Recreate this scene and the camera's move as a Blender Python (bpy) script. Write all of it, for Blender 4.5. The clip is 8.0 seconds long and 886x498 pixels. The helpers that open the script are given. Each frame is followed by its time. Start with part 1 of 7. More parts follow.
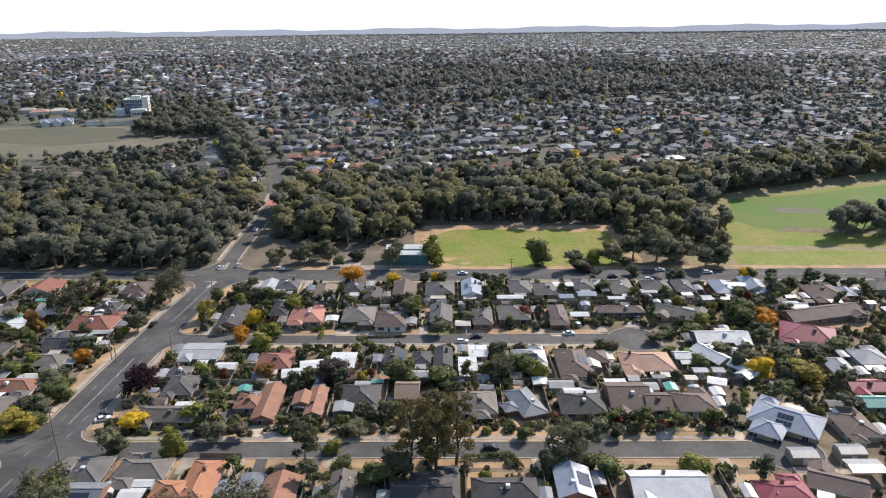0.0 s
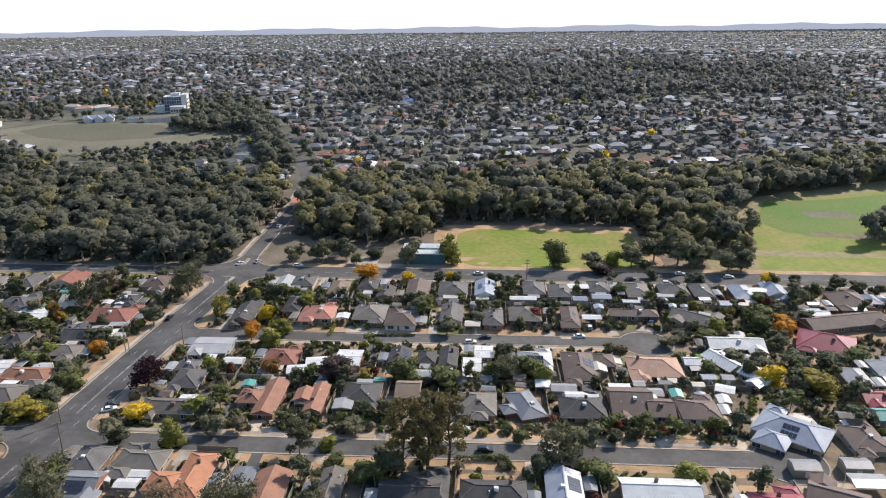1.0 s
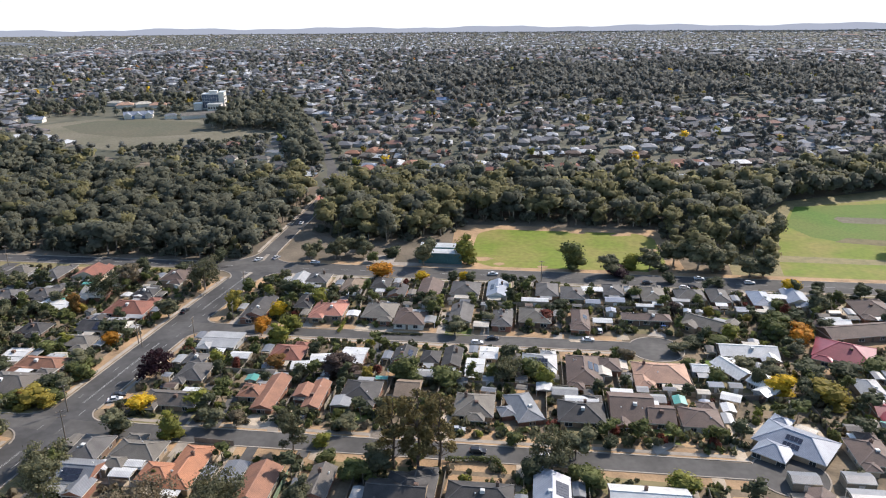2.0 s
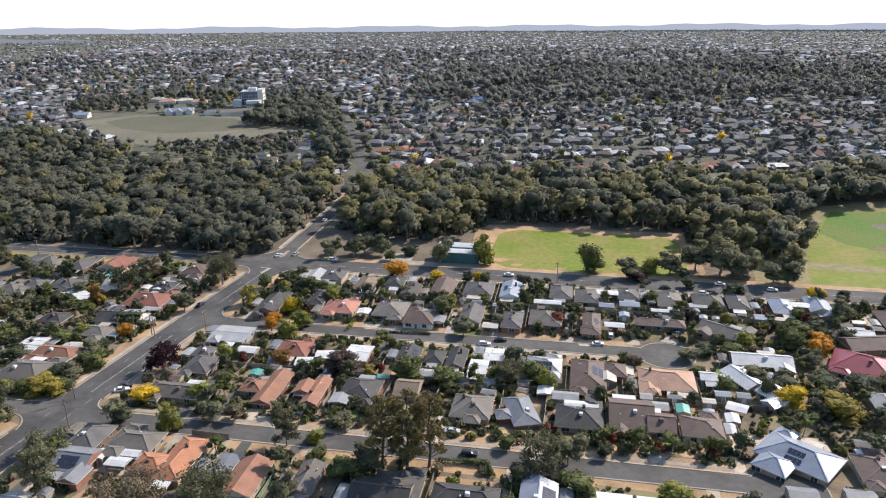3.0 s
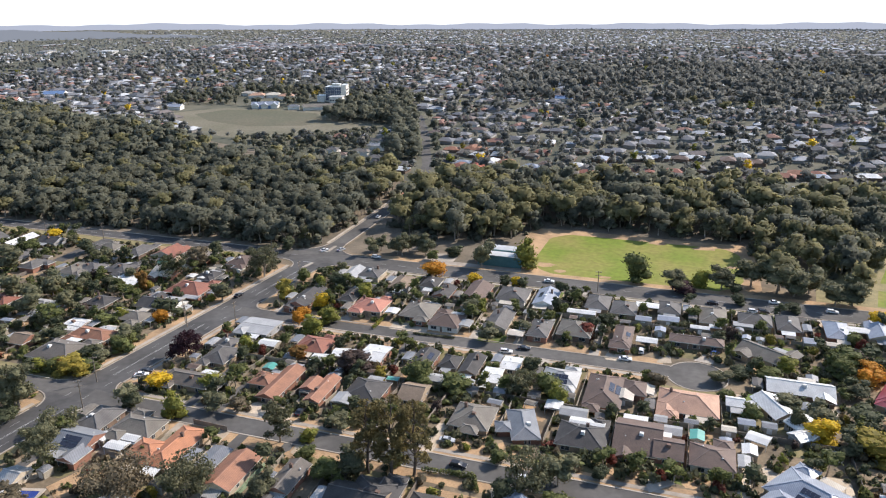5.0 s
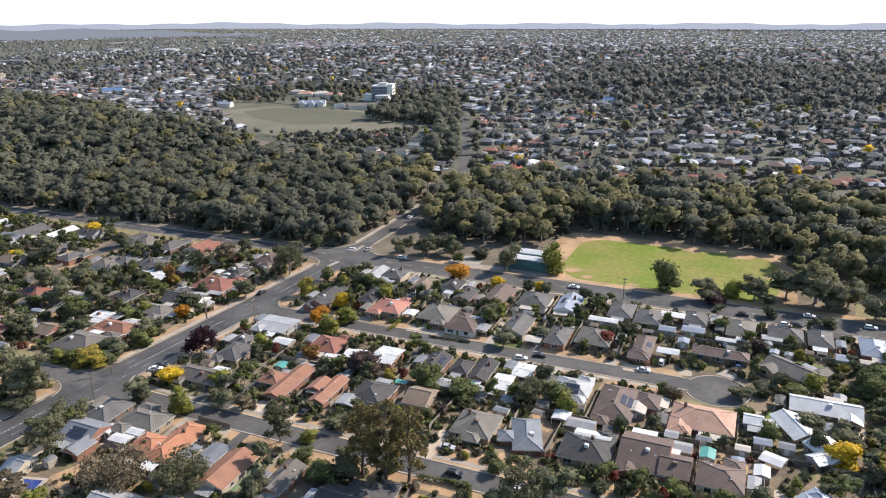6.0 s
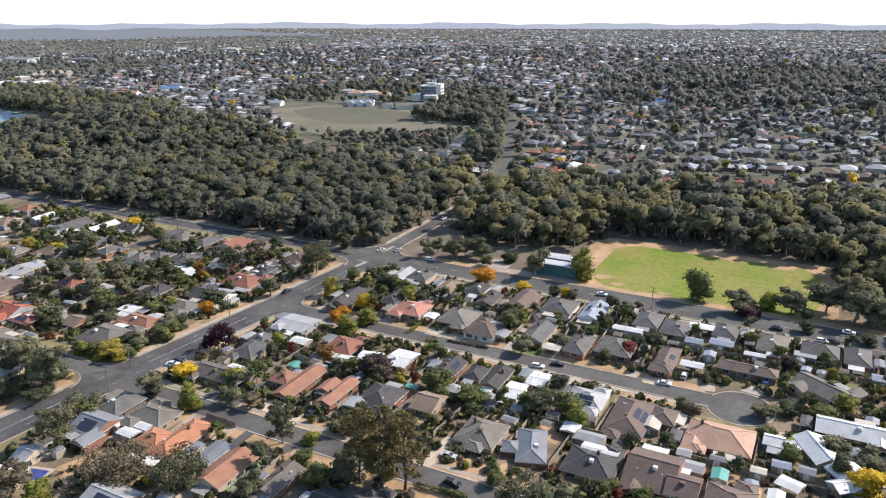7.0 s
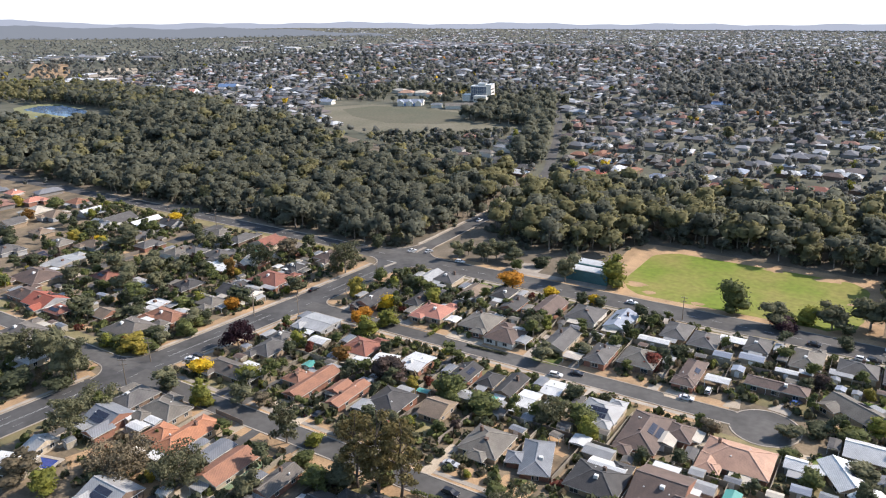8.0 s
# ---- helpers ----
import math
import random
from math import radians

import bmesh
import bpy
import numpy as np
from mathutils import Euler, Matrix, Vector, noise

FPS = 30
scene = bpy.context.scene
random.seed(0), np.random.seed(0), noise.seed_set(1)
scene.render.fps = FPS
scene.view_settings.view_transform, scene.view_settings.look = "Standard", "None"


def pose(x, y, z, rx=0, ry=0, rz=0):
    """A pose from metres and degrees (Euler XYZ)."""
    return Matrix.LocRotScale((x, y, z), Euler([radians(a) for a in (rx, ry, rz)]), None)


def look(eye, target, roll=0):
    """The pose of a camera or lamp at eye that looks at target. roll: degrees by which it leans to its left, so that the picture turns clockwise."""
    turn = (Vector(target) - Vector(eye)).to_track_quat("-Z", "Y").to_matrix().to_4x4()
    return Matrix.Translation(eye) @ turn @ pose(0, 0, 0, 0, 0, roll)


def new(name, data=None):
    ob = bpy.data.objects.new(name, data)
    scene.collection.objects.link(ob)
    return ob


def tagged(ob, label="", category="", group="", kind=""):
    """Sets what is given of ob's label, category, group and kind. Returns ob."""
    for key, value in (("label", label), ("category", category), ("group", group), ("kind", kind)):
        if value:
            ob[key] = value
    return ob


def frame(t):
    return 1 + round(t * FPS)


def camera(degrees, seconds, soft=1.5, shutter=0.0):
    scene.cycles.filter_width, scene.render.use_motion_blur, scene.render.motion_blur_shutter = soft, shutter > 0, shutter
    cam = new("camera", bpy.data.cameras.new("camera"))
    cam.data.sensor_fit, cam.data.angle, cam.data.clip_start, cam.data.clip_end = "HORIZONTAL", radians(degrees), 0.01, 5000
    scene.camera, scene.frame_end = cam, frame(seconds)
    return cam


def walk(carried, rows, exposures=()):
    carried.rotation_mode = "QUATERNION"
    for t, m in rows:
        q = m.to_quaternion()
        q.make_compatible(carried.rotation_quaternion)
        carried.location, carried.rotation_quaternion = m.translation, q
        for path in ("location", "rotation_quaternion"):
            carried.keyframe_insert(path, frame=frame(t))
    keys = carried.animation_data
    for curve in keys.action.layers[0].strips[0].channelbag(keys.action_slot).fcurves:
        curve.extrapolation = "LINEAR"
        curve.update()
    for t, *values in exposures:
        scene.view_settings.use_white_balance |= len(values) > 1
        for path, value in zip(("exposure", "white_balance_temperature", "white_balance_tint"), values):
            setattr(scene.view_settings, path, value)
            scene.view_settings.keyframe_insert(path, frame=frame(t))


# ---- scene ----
cam = camera(61.0, 8.0, soft=1.12)
METRES, EYE, TILT, LEAN, TURN = 106.96, 120.0, 0.0, 0.0, 0.3
ROWS = [
    (0.0, 0.0, 0.0, 0.0, -0.09, -19.18, 0.27),
    (0.5, 0.0544, 0.0035, -0.0001, 1.55, -19.21, 0.34),
    (1.0, 0.1139, 0.0089, 0.0005, 3.32, -19.25, 0.41),
    (1.5, 0.1698, 0.015, 0.0004, 4.97, -19.27, 0.45),
    (3.0, 0.3501, 0.054, -0.0018, 10.37, -19.35, 0.54),
    (3.5, 0.4062, 0.0749, -0.0022, 12.17, -19.39, 0.54),
    (4.0, 0.4663, 0.1017, -0.0026, 14.21, -19.43, 0.56),
    (4.5, 0.5207, 0.1307, -0.0034, 16.19, -19.45, 0.59),
    (6.0, 0.6826, 0.2411, -0.0078, 22.69, -19.43, 0.73),
    (6.5, 0.7306, 0.2816, -0.0091, 24.88, -19.41, 0.78),
    (7.0, 0.781, 0.3277, -0.0111, 27.26, -19.37, 0.87),
    (7.5, 0.8252, 0.3718, -0.0137, 29.49, -19.33, 0.93),
    (8.0, 0.871, 0.4217, -0.0167, 31.95, -19.29, 0.99),
]
walk(cam, [(t, pose(0, 0, EYE, TILT, LEAN, TURN) @ pose(METRES * x, METRES * y, METRES * z, 90 + pitch, roll, yaw)) for t, x, y, z, yaw, pitch, roll in ROWS],
     exposures=[(0.0, 0.39), (1.5, 0.43), (3.5, 0.52), (6.5, 0.59), (8.0, 0.60)])

# ---- light: low autumn sun ahead and to the right, thin bright haze in the sky ----
SUN_AZ, SUN_EL = radians(40), radians(36)
world = bpy.data.worlds.new("sky")
scene.world = world
world.use_nodes = True
wn = world.node_tree
sky = wn.nodes.new("ShaderNodeTexSky")
sky.sky_type = "NISHITA"
sky.sun_disc = False
sky.sun_elevation, sky.sun_rotation = SUN_EL, SUN_AZ
sky.air_density, sky.dust_density, sky.ozone_density = 1.0, 0.6, 1.5
wn.links.new(sky.outputs[0], wn.nodes["Background"].inputs[0])
wn.nodes["Background"].inputs[1].default_value = 0.14
sun = new("sun", bpy.data.lights.new("sun", "SUN"))
sun.data.energy, sun.data.angle, sun.data.color = 4.5, radians(0.6), (1.0, 0.905, 0.83)
sun_dir = Vector((math.sin(SUN_AZ) * math.cos(SUN_EL), math.cos(SUN_AZ) * math.cos(SUN_EL), math.sin(SUN_EL)))
sun.matrix_world = look(sun_dir * 400, (0, 0, 0))

# ---- materials ----

MATS = {}


def mat(name, a, b, scale=0.5, fine=6.0, rough=0.85, bump=0.3, metal=0.0, vary=0.0, island=0.0, translucent=0.0, waves=0.0, spec=0.3, grit=0.2):
    """Two colours mixed by broad patches, fine grain over them, relief, and a change from object to object."""
    m = bpy.data.materials.new(name)
    m.use_nodes = True
    n, l = m.node_tree.nodes, m.node_tree.links
    bsdf = n["Principled BSDF"]
    geo = n.new("ShaderNodeNewGeometry")
    big, small = n.new("ShaderNodeTexNoise"), n.new("ShaderNodeTexNoise")
    big.inputs["Scale"].default_value, small.inputs["Scale"].default_value = scale, fine
    big.inputs["Detail"].default_value, small.inputs["Detail"].default_value = 5.0, 3.0
    for t in (big, small):
        l.new(geo.outputs["Position"], t.inputs["Vector"])
    ramp = n.new("ShaderNodeMapRange")
    ramp.inputs[1].default_value, ramp.inputs[2].default_value = 0.36, 0.64
    l.new(big.outputs[0], ramp.inputs[0])
    mix = n.new("ShaderNodeMix")
    mix.data_type = "RGBA"
    mix.inputs[6].default_value, mix.inputs[7].default_value = (*a, 1), (*b, 1)
    l.new(ramp.outputs[0], mix.inputs[0])
    grain = n.new("ShaderNodeMapRange")
    grain.inputs[1].default_value, grain.inputs[2].default_value = 0.25, 0.75
    grain.inputs[3].default_value, grain.inputs[4].default_value = 1 - grit, 1 + grit
    l.new(small.outputs[0], grain.inputs[0])
    tone = grain.outputs[0]
    for kind, amount in (("object", vary), ("island", island)):
        if amount:
            src = n.new("ShaderNodeObjectInfo").outputs["Random"] if kind == "object" else geo.outputs["Random Per Island"]
            r = n.new("ShaderNodeMapRange")
            r.inputs[3].default_value, r.inputs[4].default_value = 1 - amount, 1 + amount
            l.new(src, r.inputs[0])
            mul = n.new("ShaderNodeMath")
            mul.operation = "MULTIPLY"
            l.new(tone, mul.inputs[0])
            l.new(r.outputs[0], mul.inputs[1])
            tone = mul.outputs[0]
    if waves:
        coord = n.new("ShaderNodeTexCoord")
        wave = n.new("ShaderNodeTexWave")
        wave.inputs["Scale"].default_value, wave.inputs["Distortion"].default_value = waves, 0.6
        wave.bands_direction = "DIAGONAL"
        l.new(coord.outputs["Object"], wave.inputs["Vector"])
        r = n.new("ShaderNodeMapRange")
        r.inputs[3].default_value, r.inputs[4].default_value = 0.86, 1.08
        l.new(wave.outputs["Fac"], r.inputs[0])
        mul = n.new("ShaderNodeMath")
        mul.operation = "MULTIPLY"
        l.new(tone, mul.inputs[0])
        l.new(r.outputs[0], mul.inputs[1])
        tone = mul.outputs[0]
    scaled = n.new("ShaderNodeVectorMath")
    scaled.operation = "SCALE"
    l.new(mix.outputs[2], scaled.inputs[0])
    l.new(tone, scaled.inputs["Scale"])
    l.new(scaled.outputs[0], bsdf.inputs["Base Color"])
    bsdf.inputs["Roughness"].default_value, bsdf.inputs["Metallic"].default_value = rough, metal
    bsdf.inputs["Specular IOR Level"].default_value = spec
    if bump:
        b_ = n.new("ShaderNodeBump")
        b_.inputs["Strength"].default_value, b_.inputs["Distance"].default_value = bump, 0.05
        l.new(small.outputs[0], b_.inputs["Height"])
        l.new(b_.outputs[0], bsdf.inputs["Normal"])
    if translucent:
        tr, ms = n.new("ShaderNodeBsdfTranslucent"), n.new("ShaderNodeMixShader")
        l.new(scaled.outputs[0], tr.inputs[0])
        ms.inputs[0].default_value = translucent
        l.new(bsdf.outputs[0], ms.inputs[1])
        l.new(tr.outputs[0], ms.inputs[2])
        l.new(ms.outputs[0], n["Material Output"].inputs[0])
    MATS[name] = m
    return m


def palette(name, colours, vary=0.15, rough=0.7, spec=0.3):
    """Surfaces of many small pieces, each piece taking one of several colours."""
    m = mat(name, (0.5, 0.5, 0.5), (0.45, 0.45, 0.45), 0.05, 1.5, rough, 0.0, spec=spec)
    n, l = m.node_tree.nodes, m.node_tree.links
    geo = next(k for k in n if k.type == "NEW_GEOMETRY")
    ramp = n.new("ShaderNodeValToRGB")
    ramp.color_ramp.interpolation = "CONSTANT"
    while len(ramp.color_ramp.elements) < len(colours):
        ramp.color_ramp.elements.new(0.5)
    for i, c in enumerate(colours):
        ramp.color_ramp.elements[i].position = i / len(colours)
        ramp.color_ramp.elements[i].color = (*c, 1)
    l.new(geo.outputs["Random Per Island"], ramp.inputs[0])
    scaled = next(k for k in n if k.type == "VECT_MATH")
    l.new(ramp.outputs[0], scaled.inputs[0])
    return m


mat("dry_ground", (0.235, 0.18, 0.118), (0.125, 0.10, 0.068), 0.13, 1.2, 0.95, 0.4)
mat("far_scrub", (0.135, 0.128, 0.092), (0.082, 0.085, 0.06), 0.012, 0.06, 0.95, 0.0, grit=0.3)
mat("litter", (0.12, 0.10, 0.072), (0.20, 0.16, 0.115), 0.06, 1.0, 0.95, 0.5)
mat("bare_soil", (0.45, 0.295, 0.165), (0.28, 0.188, 0.108), 0.12, 2.0, 0.95, 0.4, vary=0.12)
mat("pale_gravel", (0.50, 0.42, 0.32), (0.40, 0.32, 0.23), 0.25, 3.0, 0.95, 0.4, vary=0.1)
mat("lawn", (0.11, 0.17, 0.035), (0.20, 0.19, 0.07), 0.25, 3.0, 0.9, 0.5, vary=0.25)
mat("dry_lawn", (0.23, 0.19, 0.095), (0.165, 0.145, 0.07), 0.25, 3.0, 0.9, 0.5, vary=0.2)
mat("oval_turf", (0.155, 0.202, 0.022), (0.235, 0.21, 0.055), 0.045, 0.4, 0.9, 0.3)
mat("green_turf", (0.085, 0.165, 0.018), (0.125, 0.165, 0.03), 0.03, 0.7, 0.9, 0.3)
mat("straw_field", (0.19, 0.17, 0.12), (0.145, 0.135, 0.09), 0.025, 0.5, 0.95, 0.2)
mat("field_turf", (0.108, 0.108, 0.07), (0.132, 0.12, 0.08), 0.02, 0.4, 0.95, 0.2)
mat("pale_grass", (0.26, 0.25, 0.13), (0.20, 0.20, 0.10), 0.03, 0.5, 0.95, 0.2)
mat("asphalt", (0.098, 0.095, 0.092), (0.058, 0.056, 0.055), 0.07, 0.5, 0.9, 0.05, grit=0.16)
mat("old_asphalt", (0.116, 0.110, 0.103), (0.078, 0.074, 0.069), 0.07, 0.5, 0.9, 0.05, grit=0.16)
mat("red_asphalt", (0.50, 0.20, 0.15), (0.42, 0.18, 0.135), 0.2, 2.0, 0.9, 0.2)
mat("concrete", (0.40, 0.35, 0.29), (0.30, 0.26, 0.215), 0.3, 3.0, 0.9, 0.1, vary=0.15, grit=0.12)
mat("white_line", (0.50, 0.50, 0.48), (0.22, 0.22, 0.215), 0.5, 4.0, 0.8, 0.1)
mat("water", (0.10, 0.16, 0.26), (0.12, 0.19, 0.30), 0.01, 0.3, 0.12, 0.15, spec=0.5)
mat("pool_water", (0.03, 0.05, 0.22), (0.05, 0.09, 0.30), 0.3, 2.0, 0.1, 0.1, spec=0.5)

ROOF = {
    "grey": ((0.142, 0.134, 0.126), (0.107, 0.10, 0.095)), "lgrey": ((0.37, 0.365, 0.355), (0.30, 0.297, 0.29)),
    "tangrey": ((0.205, 0.185, 0.155), (0.16, 0.143, 0.122)), "greybrown": ((0.165, 0.145, 0.125), (0.13, 0.115, 0.10)),
    "tan": ((0.26, 0.195, 0.14), (0.205, 0.155, 0.113)), "brown": ((0.165, 0.118, 0.097), (0.128, 0.095, 0.08)),
    "dark": ((0.082, 0.077, 0.074), (0.058, 0.055, 0.054)), "white": ((0.66, 0.655, 0.63), (0.55, 0.545, 0.525)),
    "terra": ((0.33, 0.165, 0.105), (0.26, 0.135, 0.09)), "orange": ((0.44, 0.20, 0.11), (0.36, 0.165, 0.095)),
    "salmon": ((0.50, 0.23, 0.165), (0.43, 0.20, 0.15)), "redbrown": ((0.27, 0.115, 0.08), (0.22, 0.10, 0.075)),
    "red": ((0.42, 0.13, 0.085), (0.34, 0.11, 0.075)), "crimson": ((0.30, 0.06, 0.075), (0.24, 0.05, 0.06)),
    "peach": ((0.46, 0.285, 0.20), (0.38, 0.235, 0.17)), "bluegrey": ((0.29, 0.315, 0.365), (0.24, 0.26, 0.305)),
    "teal": ((0.10, 0.34, 0.28), (0.085, 0.28, 0.235)), "blue": ((0.16, 0.24, 0.40), (0.13, 0.20, 0.34)),
    "steel": ((0.21, 0.215, 0.225), (0.17, 0.175, 0.185)), "cream": ((0.58, 0.52, 0.42), (0.50, 0.44, 0.36)),
}
METAL = {"steel", "lgrey", "white", "bluegrey", "crimson", "teal", "blue", "cream"}
for k, (a, b) in ROOF.items():
    metal_sheet = k in METAL
    mat("roof_" + k, a, b, 0.35, 4.0, 0.38 if metal_sheet else 0.7, 0.25, vary=0.12, waves=0.9 if metal_sheet else 1.4, spec=0.5 if metal_sheet else 0.22)
    mat("cap_" + k, tuple(min(1, 1.25 * c + 0.03) for c in a), tuple(1.15 * c + 0.02 for c in b), 0.6, 5.0, 0.8, 0.1)
WALLS = {
    "cream_brick": ((0.52, 0.44, 0.33), (0.45, 0.37, 0.27)), "red_brick": ((0.30, 0.15, 0.10), (0.24, 0.12, 0.085)),
    "brown_brick": ((0.22, 0.155, 0.115), (0.18, 0.125, 0.095)), "white_render": ((0.70, 0.67, 0.61), (0.60, 0.57, 0.51)),
    "tan_brick": ((0.40, 0.30, 0.21), (0.33, 0.25, 0.17)), "grey_board": ((0.36, 0.36, 0.36), (0.30, 0.30, 0.30)),
}
for k, (a, b) in WALLS.items():
    mat("wall_" + k, a, b, 0.8, 7.0, 0.9, 0.4, vary=0.1)
mat("gutter_paint", (0.60, 0.57, 0.51), (0.48, 0.45, 0.40), 0.5, 4.0, 0.6, 0.1, vary=0.25)
mat("window_white", (0.72, 0.71, 0.68), (0.62, 0.61, 0.58), 1.0, 5.0, 0.5, 0.0)
mat("glass_dark", (0.035, 0.04, 0.045), (0.05, 0.055, 0.06), 0.5, 3.0, 0.08, 0.0, spec=0.6)
mat("blue_glass", (0.085, 0.11, 0.16), (0.11, 0.14, 0.19), 0.3, 3.0, 0.15, 0.0, spec=0.5)
mat("door_paint", (0.22, 0.17, 0.13), (0.17, 0.13, 0.10), 1.0, 5.0, 0.6, 0.1, vary=0.4)
mat("solar_glass", (0.028, 0.032, 0.05), (0.04, 0.045, 0.065), 1.0, 5.0, 0.15, 0.0, spec=0.6)
mat("white_metal", (0.74, 0.73, 0.70), (0.62, 0.61, 0.58), 0.8, 5.0, 0.5, 0.1, vary=0.1)
mat("brick_dark", (0.20, 0.13, 0.10), (0.15, 0.10, 0.08), 1.5, 8.0, 0.9, 0.4)
mat("paling", (0.235, 0.20, 0.165), (0.165, 0.14, 0.115), 0.5, 5.0, 0.9, 0.4, vary=0.3)
mat("sheet_fence", (0.33, 0.29, 0.225), (0.28, 0.245, 0.19), 0.4, 4.0, 0.6, 0.2, vary=0.3)
mat("green_fence", (0.24, 0.32, 0.20), (0.19, 0.26, 0.16), 0.4, 4.0, 0.6, 0.2)
mat("pole_wood", (0.25, 0.20, 0.155), (0.18, 0.145, 0.115), 1.0, 6.0, 0.9, 0.4)
mat("insulator", (0.55, 0.50, 0.45), (0.45, 0.40, 0.36), 2.0, 8.0, 0.4, 0.0)
mat("tyre", (0.03, 0.03, 0.03), (0.04, 0.04, 0.04), 2.0, 9.0, 0.9, 0.2)
mat("rim", (0.5, 0.5, 0.5), (0.42, 0.42, 0.42), 2.0, 9.0, 0.35, 0.0, metal=0.8)
mat("lamp_glass", (0.8, 0.78, 0.72), (0.7, 0.68, 0.62), 2.0, 9.0, 0.2, 0.0)
mat("tail_glass", (0.4, 0.02, 0.02), (0.3, 0.02, 0.02), 2.0, 9.0, 0.3, 0.0)
for k, c in {"white": (0.78, 0.78, 0.77), "silver": (0.45, 0.46, 0.47), "black": (0.025, 0.025, 0.03), "red": (0.40, 0.03, 0.03), "blue": (0.05, 0.10, 0.28)}.items():
    mat("paint_" + k, c, tuple(0.9 * v for v in c), 0.5, 2.0, 0.3, 0.0, spec=0.55)
mat("teal_wall", (0.075, 0.16, 0.165), (0.06, 0.135, 0.14), 0.3, 3.0, 0.6, 0.2, waves=1.2)
mat("bark_pale", (0.34, 0.29, 0.235), (0.20, 0.165, 0.135), 0.8, 4.0, 0.9, 0.5)
mat("bark_dark", (0.13, 0.10, 0.08), (0.085, 0.068, 0.055), 0.8, 4.0, 0.95, 0.6)

LEAF = {
    "gum": ((0.195, 0.185, 0.105), (0.12, 0.122, 0.07)), "gumgold": ((0.20, 0.155, 0.062), (0.115, 0.10, 0.048)),
    "green": ((0.165, 0.178, 0.06), (0.105, 0.118, 0.046)), "dark": ((0.105, 0.112, 0.06), (0.066, 0.075, 0.043)),
    "lime": ((0.27, 0.26, 0.05), (0.17, 0.18, 0.045)), "yellow": ((0.66, 0.45, 0.03), (0.50, 0.35, 0.035)),
    "gold": ((0.36, 0.275, 0.05), (0.22, 0.19, 0.045)), "orange": ((0.62, 0.27, 0.03), (0.46, 0.23, 0.04)),
    "rust": ((0.30, 0.15, 0.04), (0.20, 0.12, 0.04)), "maroon": ((0.052, 0.022, 0.028), (0.035, 0.018, 0.024)),
    "red": ((0.20, 0.05, 0.035), (0.12, 0.05, 0.035)), "plum": ((0.11, 0.075, 0.062), (0.08, 0.06, 0.052)),
    "greybrown": ((0.225, 0.178, 0.112), (0.14, 0.118, 0.078)),
}
for k, (a, b) in LEAF.items():
    mat("leaf_" + k, a, b, 0.3, 1.5, 0.75, 0.0, vary=0.16, island=0.2, translucent=0.36, spec=0.2)
mat("forest_leaf", (0.215, 0.218, 0.16), (0.147, 0.153, 0.112), 0.06, 0.5, 0.75, 0.0, island=0.1, translucent=0.58, spec=0.2)
mat("forest_olive", (0.30, 0.275, 0.14), (0.19, 0.185, 0.095), 0.08, 0.5, 0.75, 0.0, island=0.1, translucent=0.56, spec=0.2)
# distant foliage: haze is painted in as paler, greyer leaf colours
mat("hazed_far_leaf", (0.27, 0.275, 0.255), (0.19, 0.195, 0.182), 0.03, 0.25, 0.8, 0.0, island=0.1, translucent=0.6, spec=0.2)
mat("hazed_leaf", (0.235, 0.238, 0.215), (0.155, 0.16, 0.148), 0.03, 0.25, 0.8, 0.0, island=0.1, translucent=0.6, spec=0.2)
# distant roofs: bluish tint put in for haze, the far town also paled
palette("hazed_far_roofs", [(0.126, 0.13, 0.139), (0.185, 0.16, 0.151), (0.378, 0.386, 0.403), (0.168, 0.172, 0.185), (0.118, 0.122, 0.13), (0.252, 0.147, 0.118), (0.227, 0.227, 0.235), (0.168, 0.134, 0.122), (0.462, 0.47, 0.479), (0.21, 0.21, 0.218), (0.151, 0.151, 0.16), (0.302, 0.302, 0.311)], rough=0.8, spec=0.16)
palette("hazed_town_roofs", [(0.50, 0.52, 0.56), (0.27, 0.25, 0.25), (0.42, 0.43, 0.46), (0.55, 0.57, 0.60), (0.30, 0.31, 0.33), (0.34, 0.27, 0.25), (0.38, 0.39, 0.42), (0.47, 0.49, 0.52), (0.33, 0.34, 0.37)], rough=0.8, spec=0.16)
palette("pale_roofs", [(0.7, 0.7, 0.71), (0.62, 0.63, 0.64), (0.55, 0.55, 0.56)], rough=0.6)
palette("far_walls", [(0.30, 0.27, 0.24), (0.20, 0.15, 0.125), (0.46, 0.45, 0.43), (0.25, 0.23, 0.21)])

# ---- mesh helpers ----
RNG = random.Random(7)


